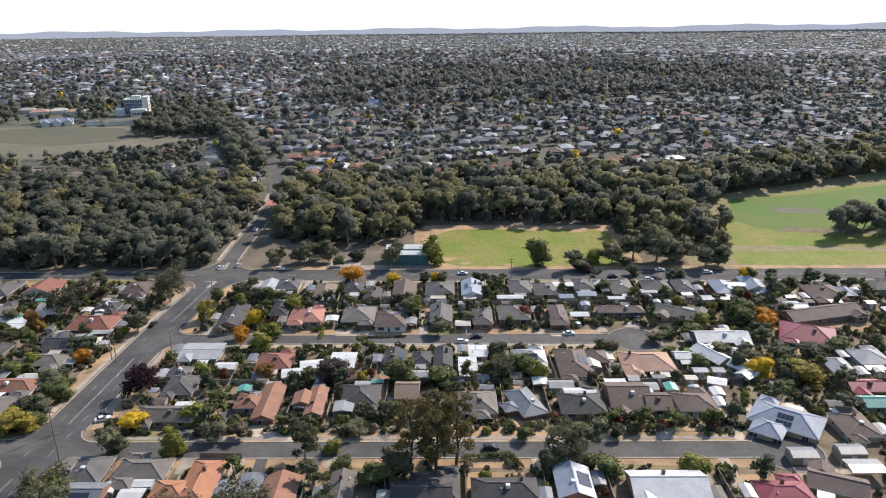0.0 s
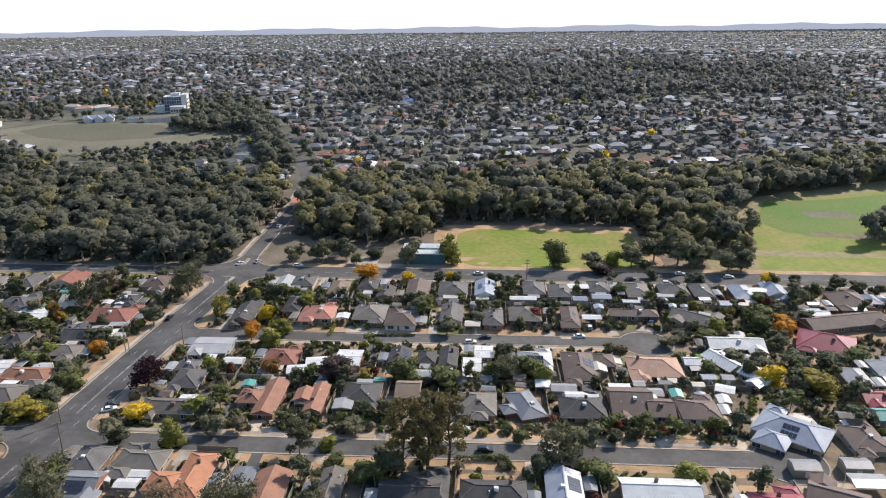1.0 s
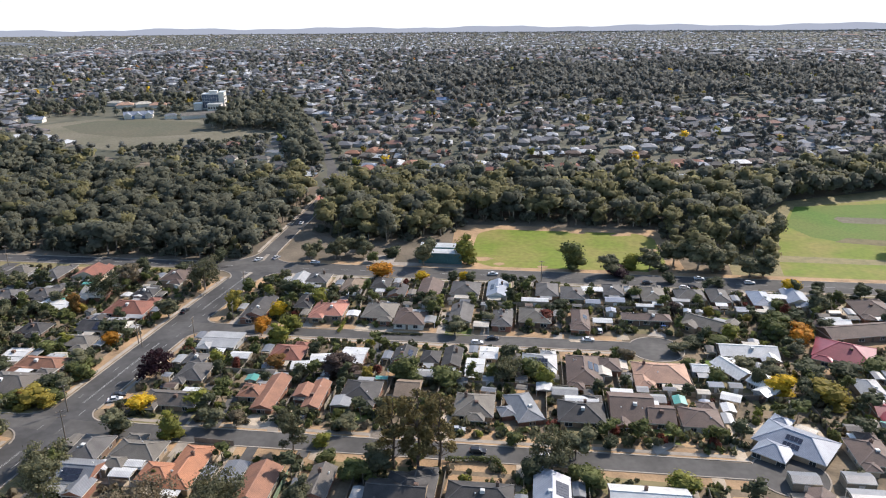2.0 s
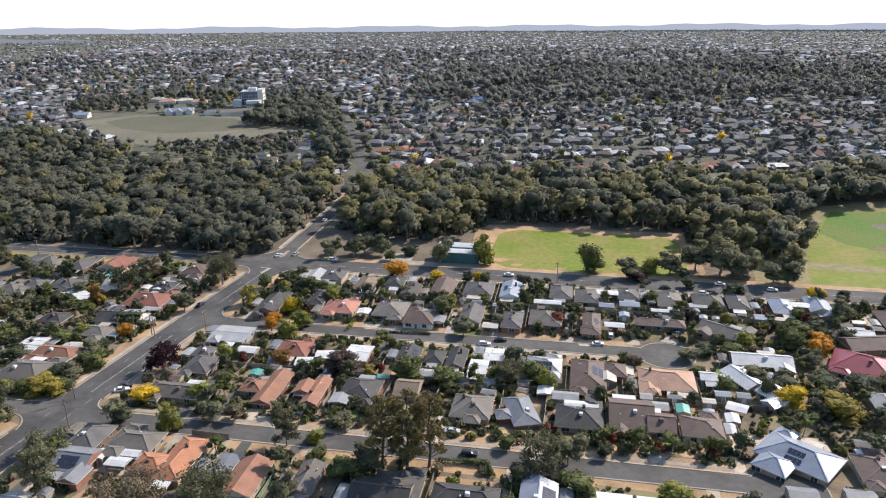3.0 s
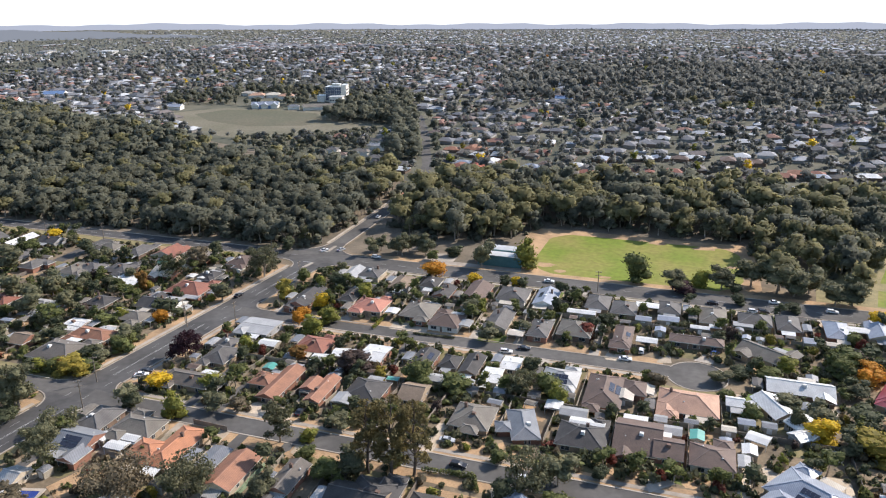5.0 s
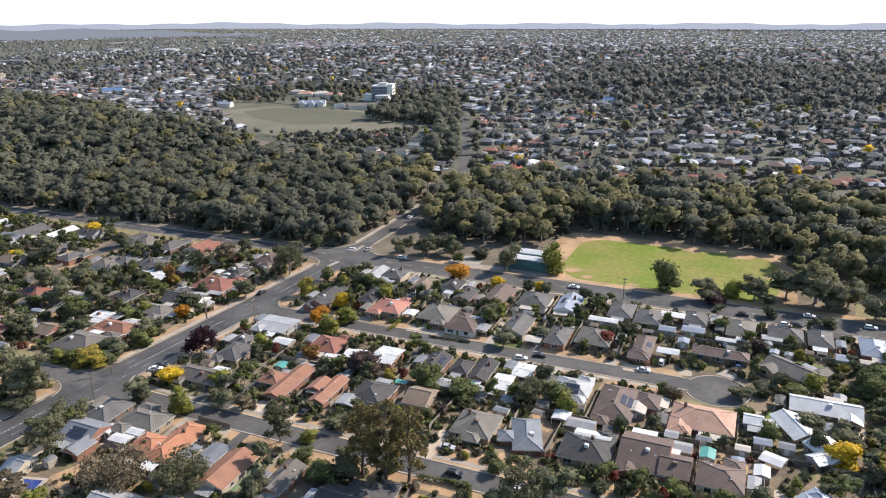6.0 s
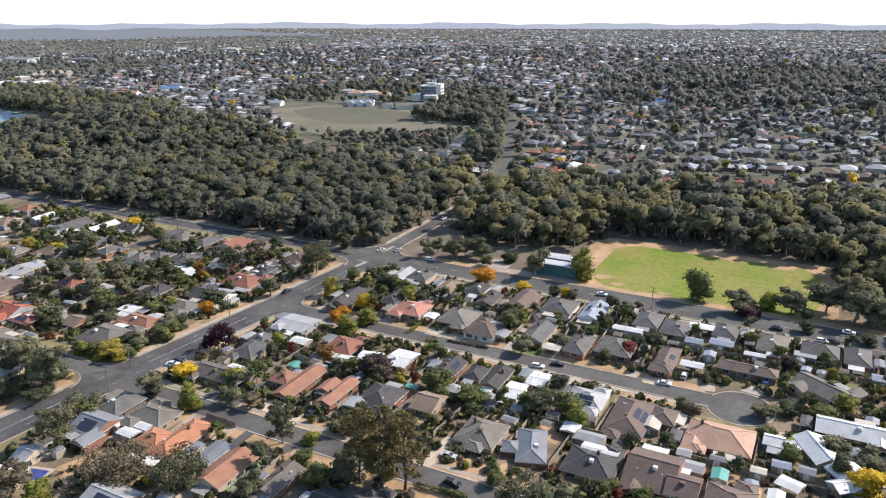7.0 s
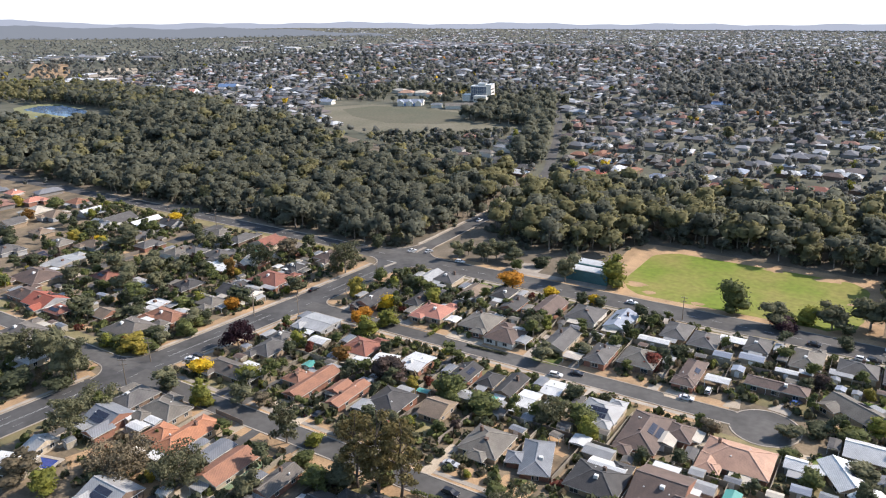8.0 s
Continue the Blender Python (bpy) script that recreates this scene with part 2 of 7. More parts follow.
class Geo:
    """Points and faces of one mesh."""

    def __init__(self):
        self.v, self.f, self.second = [], [], set()

    def poly(self, pts, second=False):
        i = len(self.v)
        self.v += [tuple(p) for p in pts]
        if second:
            self.second.add(len(self.f))
        self.f.append(tuple(range(i, i + len(pts))))

    def box(self, x0, y0, z0, x1, y1, z1, m=None):
        i = len(self.v)
        c = [Vector((x, y, z)) for z in (z0, z1) for y in (y0, y1) for x in (x0, x1)]
        self.v += [tuple(m @ p) if m else tuple(p) for p in c]
        self.f += [tuple(i + k for k in q) for q in ((0, 2, 3, 1), (4, 5, 7, 6), (0, 1, 5, 4), (2, 6, 7, 3), (0, 4, 6, 2), (1, 3, 7, 5))]

    def beam(self, p, q, w, h):
        """A bar from p to q, w wide and h high."""
        p, q = Vector(p), Vector(q)
        d = q - p
        m = Matrix.Translation(p) @ d.to_track_quat("Y", "Z").to_matrix().to_4x4()
        self.box(-w / 2, 0, -h / 2, w / 2, d.length, h / 2, m)

    def tube(self, p, q, r0, r1, sides=6):
        p, q = Vector(p), Vector(q)
        turn = (q - p).to_track_quat("Z", "Y")
        i = len(self.v)
        for c, r in ((p, r0), (q, r1)):
            for k in range(sides):
                a = 2 * math.pi * k / sides
                self.v.append(tuple(c + turn @ Vector((r * math.cos(a), r * math.sin(a), 0))))
        for k in range(sides):
            self.f.append((i + k, i + (k + 1) % sides, i + sides + (k + 1) % sides, i + sides + k))
        self.f.append(tuple(i + sides + k for k in range(sides)))


def mesh_of(name, g, material, other=""):
    """A mesh of g with corners in one place joined; its second faces take the other material."""
    place, at = {}, []
    for p in g.v:
        at.append(place.setdefault((round(p[0], 3), round(p[1], 3), round(p[2], 3)), len(place)))
    me = bpy.data.meshes.new(name)
    me.from_pydata(list(place), [], [[at[i] for i in f] for f in g.f])
    me.materials.append(MATS[material])
    if other:
        me.materials.append(MATS[other])
        for k in g.second:
            me.polygons[k].material_index = 1
    return me


def part(name, g, material, parent, label=""):
    """Links g as one mesh under a thing or under a part."""
    ob = new(name, g if isinstance(g, bpy.types.Mesh) else mesh_of(name, g, material))
    ob.parent = parent
    return tagged(ob, label) if label else ob


def thing(name, m, label, category, group="", kind=""):
    ob = new(name)
    ob.empty_display_size = 0.5
    ob.matrix_basis = m
    return tagged(ob, label, category, group, kind)


def structure(name, g, material, label, category=""):
    return tagged(new(name, mesh_of(name, g, material)), label, category or name.split("_")[0], "", "structure")


def crown_normals(quads, blobs, whole=0.55):
    """Turns each quad outwards and gives the soft outward direction of its corners: off its lobe, and off the whole crown."""
    b = np.array(blobs, float)
    mid = quads.mean(1)
    near = np.argmin((((mid[:, None] - b[None, :, :3]) / b[None, :, 3:]) ** 2).sum(-1), 1)
    off = (quads - b[near][:, None, :3]) / b[near][:, None, 3:]
    off /= np.linalg.norm(off, axis=2)[..., None] + 1e-6
    c = b[:, :3].mean(0)
    big = (quads - c) / (np.abs(b[:, :3] - c).max(0) + b[:, 3:].mean(0))
    n = off * (1 - whole) + big * whole + np.array([0, 0, 0.75])
    n /= np.linalg.norm(n, axis=2)[..., None] + 1e-6
    face = np.cross(quads[:, 2] - quads[:, 0], quads[:, 3] - quads[:, 1])
    turn = (face * n.mean(1)).sum(1) < 0
    quads, n = quads.copy(), n.copy()
    quads[turn], n[turn] = quads[turn][:, ::-1], n[turn][:, ::-1]
    return quads, n


def quad_mesh(name, quads, materials, slots=None, normals=None):
    """A mesh of many loose quads from an array of (n, 4, 3)."""
    n = len(quads)
    me = bpy.data.meshes.new(name)
    me.vertices.add(4 * n)
    me.loops.add(4 * n)
    me.polygons.add(n)
    me.vertices.foreach_set("co", quads.astype(np.float32).ravel())
    me.loops.foreach_set("vertex_index", np.arange(4 * n, dtype=np.int32))
    me.polygons.foreach_set("loop_start", np.arange(0, 4 * n, 4, dtype=np.int32))
    for m in materials:
        me.materials.append(MATS[m])
    if slots is not None:
        me.polygons.foreach_set("material_index", slots.astype(np.int32))
    me.update(calc_edges=True)
    if normals is not None:
        me.polygons.foreach_set("use_smooth", np.ones(n, bool))
        me.normals_split_custom_set_from_vertices(normals.reshape(-1, 3).tolist())
    return me


def leaf_quads(rng, blobs, n, size, inner=0.62, skin=0.95):
    """Small uneven leaf clumps over the skins of a crown's lobes; skin says how far they lie along it."""
    b = np.array(blobs, float)
    area = b[:, 3] * b[:, 5]
    pick = b[rng.choice(len(b), n, p=area / area.sum())]
    way = rng.normal(size=(n, 3))
    way[:, 2] += 0.25
    way /= np.linalg.norm(way, axis=1)[:, None]
    at = pick[:, :3] + way * pick[:, 3:] * rng.uniform(inner, 1.08, (n, 1))
    nor = way * skin + rng.normal(size=(n, 3)) * 0.3
    nor /= np.linalg.norm(nor, axis=1)[:, None]
    u = np.cross(nor, rng.normal(size=(n, 3)))
    u /= np.linalg.norm(u, axis=1)[:, None]
    w = np.cross(nor, u)
    s = size * rng.uniform(0.55, 1.35, (n, 1)) / 2
    corner = []
    for a, c in ((-1, -1), (1, -1), (1, 1), (-1, 1)):
        corner.append(at + u * s * a * rng.uniform(0.5, 1.25, (n, 1)) + w * s * c * rng.uniform(0.5, 1.25, (n, 1)) + nor * s * rng.uniform(-0.45, 0.45, (n, 1)))
    return np.stack(corner, 1)


def core_quads(blobs, k=0.84, coarse=False):
    """Rounded inner bodies of the lobes, so that no light falls straight through."""
    face = [[(-1, -1), (1, -1), (1, 1), (-1, 1)]] if coarse else [[(a / 2, b / 2), ((a + 2) / 2, b / 2), ((a + 2) / 2, (b + 2) / 2), (a / 2, (b + 2) / 2)] for a in (-2, 0) for b in (-2, 0)]
    unit = []
    for axis in range(3):
        for sgn in (-1, 1):
            for f in face:
                q = []
                for u, v in (f if sgn > 0 else f[::-1]):
                    p = [0.0, 0.0, 0.0]
                    p[axis], p[(axis + 1) % 3], p[(axis + 2) % 3] = sgn, u, v
                    q.append(np.array(p) / np.linalg.norm(p))
                unit.append(q)
    unit = np.array(unit)
    return np.concatenate([unit * np.array(b[3:]) * k + np.array(b[:3]) for b in blobs])


def crown_blobs(rng, h, r, lobes, low=0.42, flat=0.8):
    """Lobes of a crown: centre and half sizes."""
    out = []
    for k in range(lobes):
        a = 2.4 * k + rng.uniform(-0.5, 0.5)
        d = r * 0.62 * math.sqrt((k + 0.3) / lobes)
        q = r * rng.uniform(0.36, 0.56)
        z = h * rng.uniform(low + 0.1, 0.98) - q * flat * 0.8 - 0.25 * d * h / (2 * r + h)
        out.append((d * math.cos(a), d * math.sin(a), max(z, h * low), q, q, q * flat))
    return out


def trunk_geo(rng, h, r, blobs, thick=0.3):
    g = Geo()
    lean = Vector((rng.uniform(-0.04, 0.04) * h, rng.uniform(-0.04, 0.04) * h, h * 0.42))
    g.tube((0, 0, -0.15), lean * 0.5 + Vector((0.1, 0, 0)), thick, thick * 0.8, 7)
    g.tube(lean * 0.5 + Vector((0.1, 0, 0)), lean, thick * 0.8, thick * 0.62, 7)
    for b in blobs[:7]:
        c = Vector(b[:3])
        mid = lean.lerp(c, 0.5) + Vector((0, 0, -0.06 * h))
        g.tube(lean, mid, thick * 0.42, thick * 0.28, 5)
        g.tube(mid, c, thick * 0.28, thick * 0.1, 5)
    return g


def tri_fan(pts, z):
    g = Geo()
    g.poly([(x, y, z) for x, y in pts])
    return g


def rounded(x0, y0, x1, y1, r, wob=0.0, n=7):
    pts = []
    for cx, cy, a0 in ((x1 - r, y1 - r, 0), (x0 + r, y1 - r, 90), (x0 + r, y0 + r, 180), (x1 - r, y0 + r, 270)):
        for k in range(n):
            a = radians(a0 + 90 * k / (n - 1))
            q = r * (1 + wob * RNG.uniform(-1, 1))
            pts.append((cx + q * math.cos(a), cy + q * math.sin(a)))
    return pts


def side_pts(pts, off):
    """A line of points moved sideways."""
    out = []
    for i, p in enumerate(pts):
        a, b = pts[max(i - 1, 0)], pts[min(i + 1, len(pts) - 1)]
        d = math.hypot(b[0] - a[0], b[1] - a[1])
        out.append((p[0] - (b[1] - a[1]) / d * off, p[1] + (b[0] - a[0]) / d * off))
    return out


def ribbon(pts, w, z, thick=0.0):
    g = Geo()
    a, b = side_pts(pts, w / 2), side_pts(pts, -w / 2)
    for i in range(len(pts) - 1):
        g.poly([(*b[i], z), (*b[i + 1], z), (*a[i + 1], z), (*a[i], z)])
        if thick:
            g.poly([(*b[i], z - thick), (*b[i + 1], z - thick), (*b[i + 1], z), (*b[i], z)])
            g.poly([(*a[i + 1], z - thick), (*a[i], z - thick), (*a[i], z), (*a[i + 1], z)])
    return g


def arc(cx, cy, r, a0, a1, n=9):
    return [(cx + r * math.cos(radians(a0 + (a1 - a0) * k / (n - 1))), cy + r * math.sin(radians(a0 + (a1 - a0) * k / (n - 1)))) for k in range(n)]


# ---- ground, one sheet that falls away gently to the far hills ----
EDGE = [(-60, -1.9), (-30, -2.2), (-17, -2.58), (0, -2.8), (15, -2.8), (30, -2.6), (42, -2.3), (50, -2.2), (57, -1.85), (63, -1.45), (80, -1.3)]


RISE_Y = [0, 100, 180, 215, 250, 310, 345, 400, 620, 5000]
RISE_Z = [3, 3, 2.2, -1, -3.8, -3.2, -5.5, -5.5, 0, 0]


def rise(y):
    """The lie of the land: a gentle fall from the near street to the ovals and a climb beyond the forest."""
    return np.interp(y, RISE_Y, RISE_Z)


def knoll(x, y):
    """The wooded rise under the back of the west forest."""
    return np.maximum(0.0, 10.5 * np.exp(-((x + 450) / 75) ** 2 / 2 - ((y - 490) / 50) ** 2 / 2) - 1.0)


def lay(x, y):
    """A place of the flat plan, laid on the land."""
    r = rise(y)
    return 49.7 + (x - 49.7) * (1 - r / 120), 11.4 + (y - 11.4) * (1 - r / 120), r + knoll(x, y)


def ground_z(x, y):
    r = np.hypot(x, y)
    az = np.degrees(np.arctan2(-x, y))
    end = np.interp(az, [e[0] for e in EDGE], [e[1] for e in EDGE])
    k = np.clip((r - 1500) / 3200, 0, 1)
    s = np.degrees(np.arctan2(120, 1500.0))
    el = s + (0.42 - end - s) * k ** 0.8
    return np.where(r < 1500, 0.0, 120 - r * np.tan(np.radians(el)))


def make_ground():
    rings = np.concatenate([np.linspace(0, 1500, 31)[1:], np.linspace(1500, 4780, 34)[1:]])
    steps = 144
    g = Geo()
    g.v.append((0, 0, 0))
    for r in rings:
        for k in range(steps):
            a = 2 * math.pi * k / steps
            x, y = r * math.cos(a), r * math.sin(a)
            g.v.append((x, y, float(ground_z(x, y))))
    for k in range(steps):
        g.f.append((0, 1 + k, 1 + (k + 1) % steps))
    for i in range(len(rings) - 1):
        for k in range(steps):
            a, b = 1 + i * steps, 1 + (i + 1) * steps
            g.f.append((a + k, b + k, b + (k + 1) % steps, a + (k + 1) % steps))
    ob = structure("ground", g, "dry_ground", "dry tan autumn ground under the whole suburb", "ground")
    ob.data.materials.append(MATS["far_scrub"])
    ob.data.polygons.foreach_set("material_index", [int(math.hypot(*p.center[:2]) > 1150 or p.center[1] > 440) for p in ob.data.polygons])


make_ground()

# pale haze of the sky, far behind everything
g = Geo()
for k in range(96):
    a, b = 2 * math.pi * k / 96, 2 * math.pi * (k + 1) / 96
    for z0, z1 in ((-330, -60), (-60, 250)):
        g.poly([(4850 * math.cos(b), 4850 * math.sin(b), z0), (4850 * math.cos(a), 4850 * math.sin(a), z0), (4850 * math.cos(a), 4850 * math.sin(a), z1), (4850 * math.cos(b), 4850 * math.sin(b), z1)])
haze = bpy.data.materials.new("horizon_sky")
haze.use_nodes = True
glow = haze.node_tree.nodes.new("ShaderNodeEmission")
glow.inputs[0].default_value, glow.inputs[1].default_value = (0.91, 0.95, 1.0, 1), 0.86
haze.node_tree.links.new(glow.outputs[0], haze.node_tree.nodes["Material Output"].inputs[0])
MATS["horizon_sky"] = haze
# far hills: a glowing backdrop strip with distance haze put into its blue
hill_blue = bpy.data.materials.new("hazy_hill_glow")
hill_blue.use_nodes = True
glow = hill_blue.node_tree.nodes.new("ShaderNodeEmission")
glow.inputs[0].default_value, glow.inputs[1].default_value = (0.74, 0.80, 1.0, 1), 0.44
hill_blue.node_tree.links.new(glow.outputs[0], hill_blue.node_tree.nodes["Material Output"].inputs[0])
MATS["hazy_hill_glow"] = hill_blue
h_ = Geo()
for k in range(-70, 90):
    top = []
    for q in (k, k + 1):
        e = float(np.interp(q, [e[0] for e in EDGE], [e[1] for e in EDGE])) + 0.06 * math.sin(q * 0.55) + 0.04 * math.sin(q * 1.7) - 0.04
        a = radians(q)
        top.append((-4810 * math.sin(a), 4810 * math.cos(a), 120 + 4810 * math.tan(radians(e))))
    h_.poly([(top[0][0], top[0][1], -330), (top[1][0], top[1][1], -330), top[1], top[0]])
# nearer ridge: a second glowing strip, its blue-grey painted for haze
ridge = bpy.data.materials.new("hazy_ridge_glow")
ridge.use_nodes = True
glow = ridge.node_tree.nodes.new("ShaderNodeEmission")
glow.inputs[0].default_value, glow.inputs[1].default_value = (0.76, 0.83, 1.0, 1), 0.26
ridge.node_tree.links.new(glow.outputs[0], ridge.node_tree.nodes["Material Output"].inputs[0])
MATS["hazy_ridge_glow"] = ridge
r_ = Geo()
for k in range(48, 160):
    top = []
    for q in (k / 2, k / 2 + 0.5):
        e = float(np.interp(q, [e[0] for e in EDGE], [e[1] for e in EDGE])) - 0.34 - 0.045 * max(0, 46 - q) + 0.05 * math.sin(q * 1.1) + 0.02 * math.sin(q * 5.3)
        a = radians(q)
        top.append((-3500 * math.sin(a), 3500 * math.cos(a), 120 + 3500 * math.tan(radians(e))))
    r_.poly([(top[0][0], top[0][1], -330), (top[1][0], top[1][1], -330), top[1], top[0]])
structure("backdrop", r_, "hazy_ridge_glow", "hazy blue-grey wooded ridge far beyond the town", "hills")
structure("backdrop", g, "horizon_sky", "bright pale sky above the far horizon", "sky")
structure("backdrop", h_, "hazy_hill_glow", "blue hazy hills along the far horizon", "hills")


# ---- roads ----
def main_x(y):
    return -116.5 + (y - 140) * 0.107


NORTH = [(-98.5, 300), (-99.5, 330), (-99, 380), (-99, 405), (-100.5, 430), (-102.5, 450), (-106, 470), (-114, 500), (-131, 545), (-149, 595), (-170, 645), (-191, 693), (-237, 791), (-290, 900), (-360, 1040)]
MAIN = [(main_x(y), y) for y in range(60, 311, 10)]
CROSS = [(-760, 296), (-560, 303), (-440, 308), (-350, 309.5), (-250, 310), (-150, 310.5), (-90, 310.5), (0, 310.5), (100, 310.5), (300, 311), (700, 312)]
structure("road_main", ribbon(MAIN, 13.5, 0.020, 0.1), "asphalt", "grey asphalt main road between the houses", "road")
# this half takes the darker asphalt to paint in the trees' shade
structure("road_cross", ribbon(CROSS[:6] + [(-112, 310.5)], 8.6, 0.0265, 0.1), "asphalt", "grey asphalt road along the forest edge, darkened as if shaded", "road")
structure("road_cross", ribbon([(-122, 310.5)] + CROSS[6:], 13.0, 0.026, 0.1), "old_asphalt", "wide grey asphalt road beside the forest and ovals", "road")
structure("road_north", ribbon(NORTH[:8], 7.6, 0.032, 0.1), "old_asphalt", "asphalt road running through the forest", "road")
structure("road_avenue", ribbon(NORTH[7:13], 6.8, 0.03, 0.1), "old_asphalt", "straight asphalt road through the distant houses", "road")
structure("road_near", ribbon([(-110, 176.8), (-60, 176.8), (0, 176.8), (60, 176.6), (92, 176)], 7.8, 0.028, 0.1), "old_asphalt", "grey residential street with tan verges", "road")
structure("road_middle", ribbon([(-101, 246.2), (-40, 246.2), (20, 246.2), (68, 246)], 7.6, 0.028, 0.1), "old_asphalt", "grey residential street ending in a turning circle", "road")
structure("road_west", ribbon([(-114, 178.2), (-160, 178), (-230, 178), (-420, 176)], 7.2, 0.028, 0.1), "old_asphalt", "grey residential side street", "road")
structure("road_back", ribbon([(-212, 180), (-214, 240), (-214, 304)], 6.5, 0.024, 0.1), "old_asphalt", "grey residential back street", "road")
structure("turning_circle", tri_fan(arc(69, 245.5, 9.5, 0, 350, 28), 0.034), "old_asphalt", "round asphalt turning circle at the street's end", "road")
structure("turning_circle", tri_fan(arc(92, 176, 9.5, 0, 350, 28), 0.034), "old_asphalt", "round asphalt turning circle at the street's end", "road")
structure("road_north", ribbon([(-102, 446), (-104.2, 462), (-108.5, 482)], 12.5, 0.0385), "old_asphalt", "wider asphalt road mouth beyond the forest", "road")
structure("red_threshold", ribbon([(-100.2, 424), (-101.6, 434), (-103.4, 445)], 8.8, 0.04), "red_asphalt", "red coloured asphalt patch across the forest road", "road")


def corner(cx, cy, sx, sy, r):
    """Rounds a street corner: the block lies towards sx, sy of it."""
    a0 = {(1, 1): 180, (-1, 1): 270, (-1, -1): 0, (1, -1): 90}[(sx, sy)]
    line = arc(cx + sx * r, cy + sy * r, r, a0, a0 + 90)
    structure("corner", tri_fan([(cx - sx * 0.6, cy - sy * 0.6)] + line, 0.036), "asphalt", "rounded asphalt street corner", "road")
    kerb(line)


def kerb(pts):
    structure("kerb", ribbon(pts, 0.42, 0.15, 0.15), "concrete", "pale concrete kerb along the road", "kerb")


R_ = 6.0
for (y, s, sy) in ((180.7, 1, 1), (172.9, 1, -1), (250.0, 1, 1), (242.4, 1, -1), (304.0, 1, -1)):
    corner(main_x(y) + 6.75, y, 1, sy, 9.0 if y > 300 else R_)
for (y, sy) in ((181.8, 1), (174.6, -1), (304.0, -1)):
    corner(main_x(y) - 6.75, y, -1, sy, 9.0 if y > 300 else 8.0)
corner(-95.2, 317, 1, 1, 12)
corner(-103.8, 317, -1, 1, 14)
for y0, y1, off in ((66, 166, -1), (187, 236, -1), (256, 294, -1), (66, 165, 1), (191, 294, 1)):
    kerb([(main_x(y) - off * 6.75, y) for y in np.linspace(y0, y1, 8)])
for y in (180.7, 172.9):
    kerb([(x, y) for x in np.linspace(main_x(y) + 6.75 + R_, 83.5, 12)])
for y in (250.0, 242.4):
    kerb([(x, y) for x in np.linspace(main_x(y) + 6.75 + R_, 60.5, 12)])
kerb(arc(69, 245.5, 9.5, -155, 155, 24))
kerb(arc(92, 176, 9.5, -155, 155, 24))
for y in (181.8, 174.6):
    kerb([(x, y) for x in np.linspace(-127, -400, 14)])
kerb([(x, 304.0) for x in np.linspace(-82, 400, 20)])
kerb([(x, 317.0) for x in np.linspace(-83, 400, 20)])
kerb([(x, 306.0) for x in np.linspace(-122, -330, 10)])
kerb([(x, 315.0) for x in np.linspace(-124, -330, 10)])
kerb([(p[0] + 4.0, p[1]) for p in NORTH[1:6]])
kerb([(p[0] - 4.0, p[1]) for p in NORTH[1:6]])

# painted lines
g = Geo()
for y in range(66, 300, 9):
    for off in (3.3,) if y % 2 else (-3.3, 3.3):
        g.poly(ribbon([(main_x(y) + off, y), (main_x(y + 3) + off, y + 3)], 0.12, 0.045).v)
structure("lane_dashes", g, "white_line", "broken white lane lines painted on the main road", "road marking")
g = Geo()
for y0, y1 in ((66, 164), (190, 232), (262, 300)):
    for off in (-0.2, 0.2):
        g.poly(ribbon([(main_x(y0) + off, y0), (main_x(y1) + off, y1)], 0.13, 0.045).v)
structure("centre_lines", g, "white_line", "double white centre line painted on the main road", "road marking")
g = Geo()
for x in range(-330, 400, 9):
    if not -112 < x < -84:
        g.poly([(x, 310.4, 0.05), (x + 3.5, 310.4, 0.05), (x + 3.5, 310.6, 0.05), (x, 310.6, 0.05)])
for y in (303.0, 318.0):
    g.poly([(-104, y, 0.05), (-99, y, 0.05), (-99, y + 0.5, 0.05), (-104, y + 0.5, 0.05)])
structure("cross_lines", g, "white_line", "white lane and edge lines on the cross road", "road marking")

# verges, footpaths
for k, (pts, w, m) in enumerate((
        ([(main_x(y) - 10.3, y) for y in (186, 230, 297)], 5.6, "bare_soil"), ([(main_x(y) - 10.3, y) for y in (66, 120, 170)], 5.6, "bare_soil"),
        ([(main_x(y) + 9.6, y) for y in (187, 215, 240)], 4.6, "bare_soil"), ([(main_x(y) + 9.4, y) for y in (252, 275, 299)], 4.4, "bare_soil"),
        ([(main_x(y) + 9.2, y) for y in (66, 120, 170)], 4.0, "dry_lawn"),
        ([(-98, 183.2), (0, 183.2), (82, 183.0)], 4.6, "bare_soil"), ([(-98, 170.6), (0, 170.6), (82, 170.6)], 4.2, "bare_soil"),
        ([(-90, 252.2), (0, 252.2), (58, 252.2)], 4.2, "bare_soil"), ([(-90, 240.4), (0, 240.4), (58, 240.4)], 3.8, "bare_soil"),
        ([(-82, 301.6), (100, 301.6), (300, 301.6)], 4.4, "dry_lawn"), ([(-80, 319.4), (100, 319.4), (300, 319.4)], 4.4, "bare_soil"),
        ([(-124, 184.4), (-180, 184.2), (-300, 184.0)], 4.4, "dry_lawn"), ([(-126, 172.0), (-180, 172.0), (-300, 172.0)], 4.6, "bare_soil"),
        ([(-118, 302.4), (-180, 302.2), (-330, 301.6)], 6.4, "dry_lawn"), ([(-118, 318.8), (-180, 318.6), (-330, 318.0)], 6.6, "litter"))):
    structure("nature_strip", ribbon(pts, w, 0.012 + 0.0004 * k), m, "dry bare verge beside the kerb", "verge")
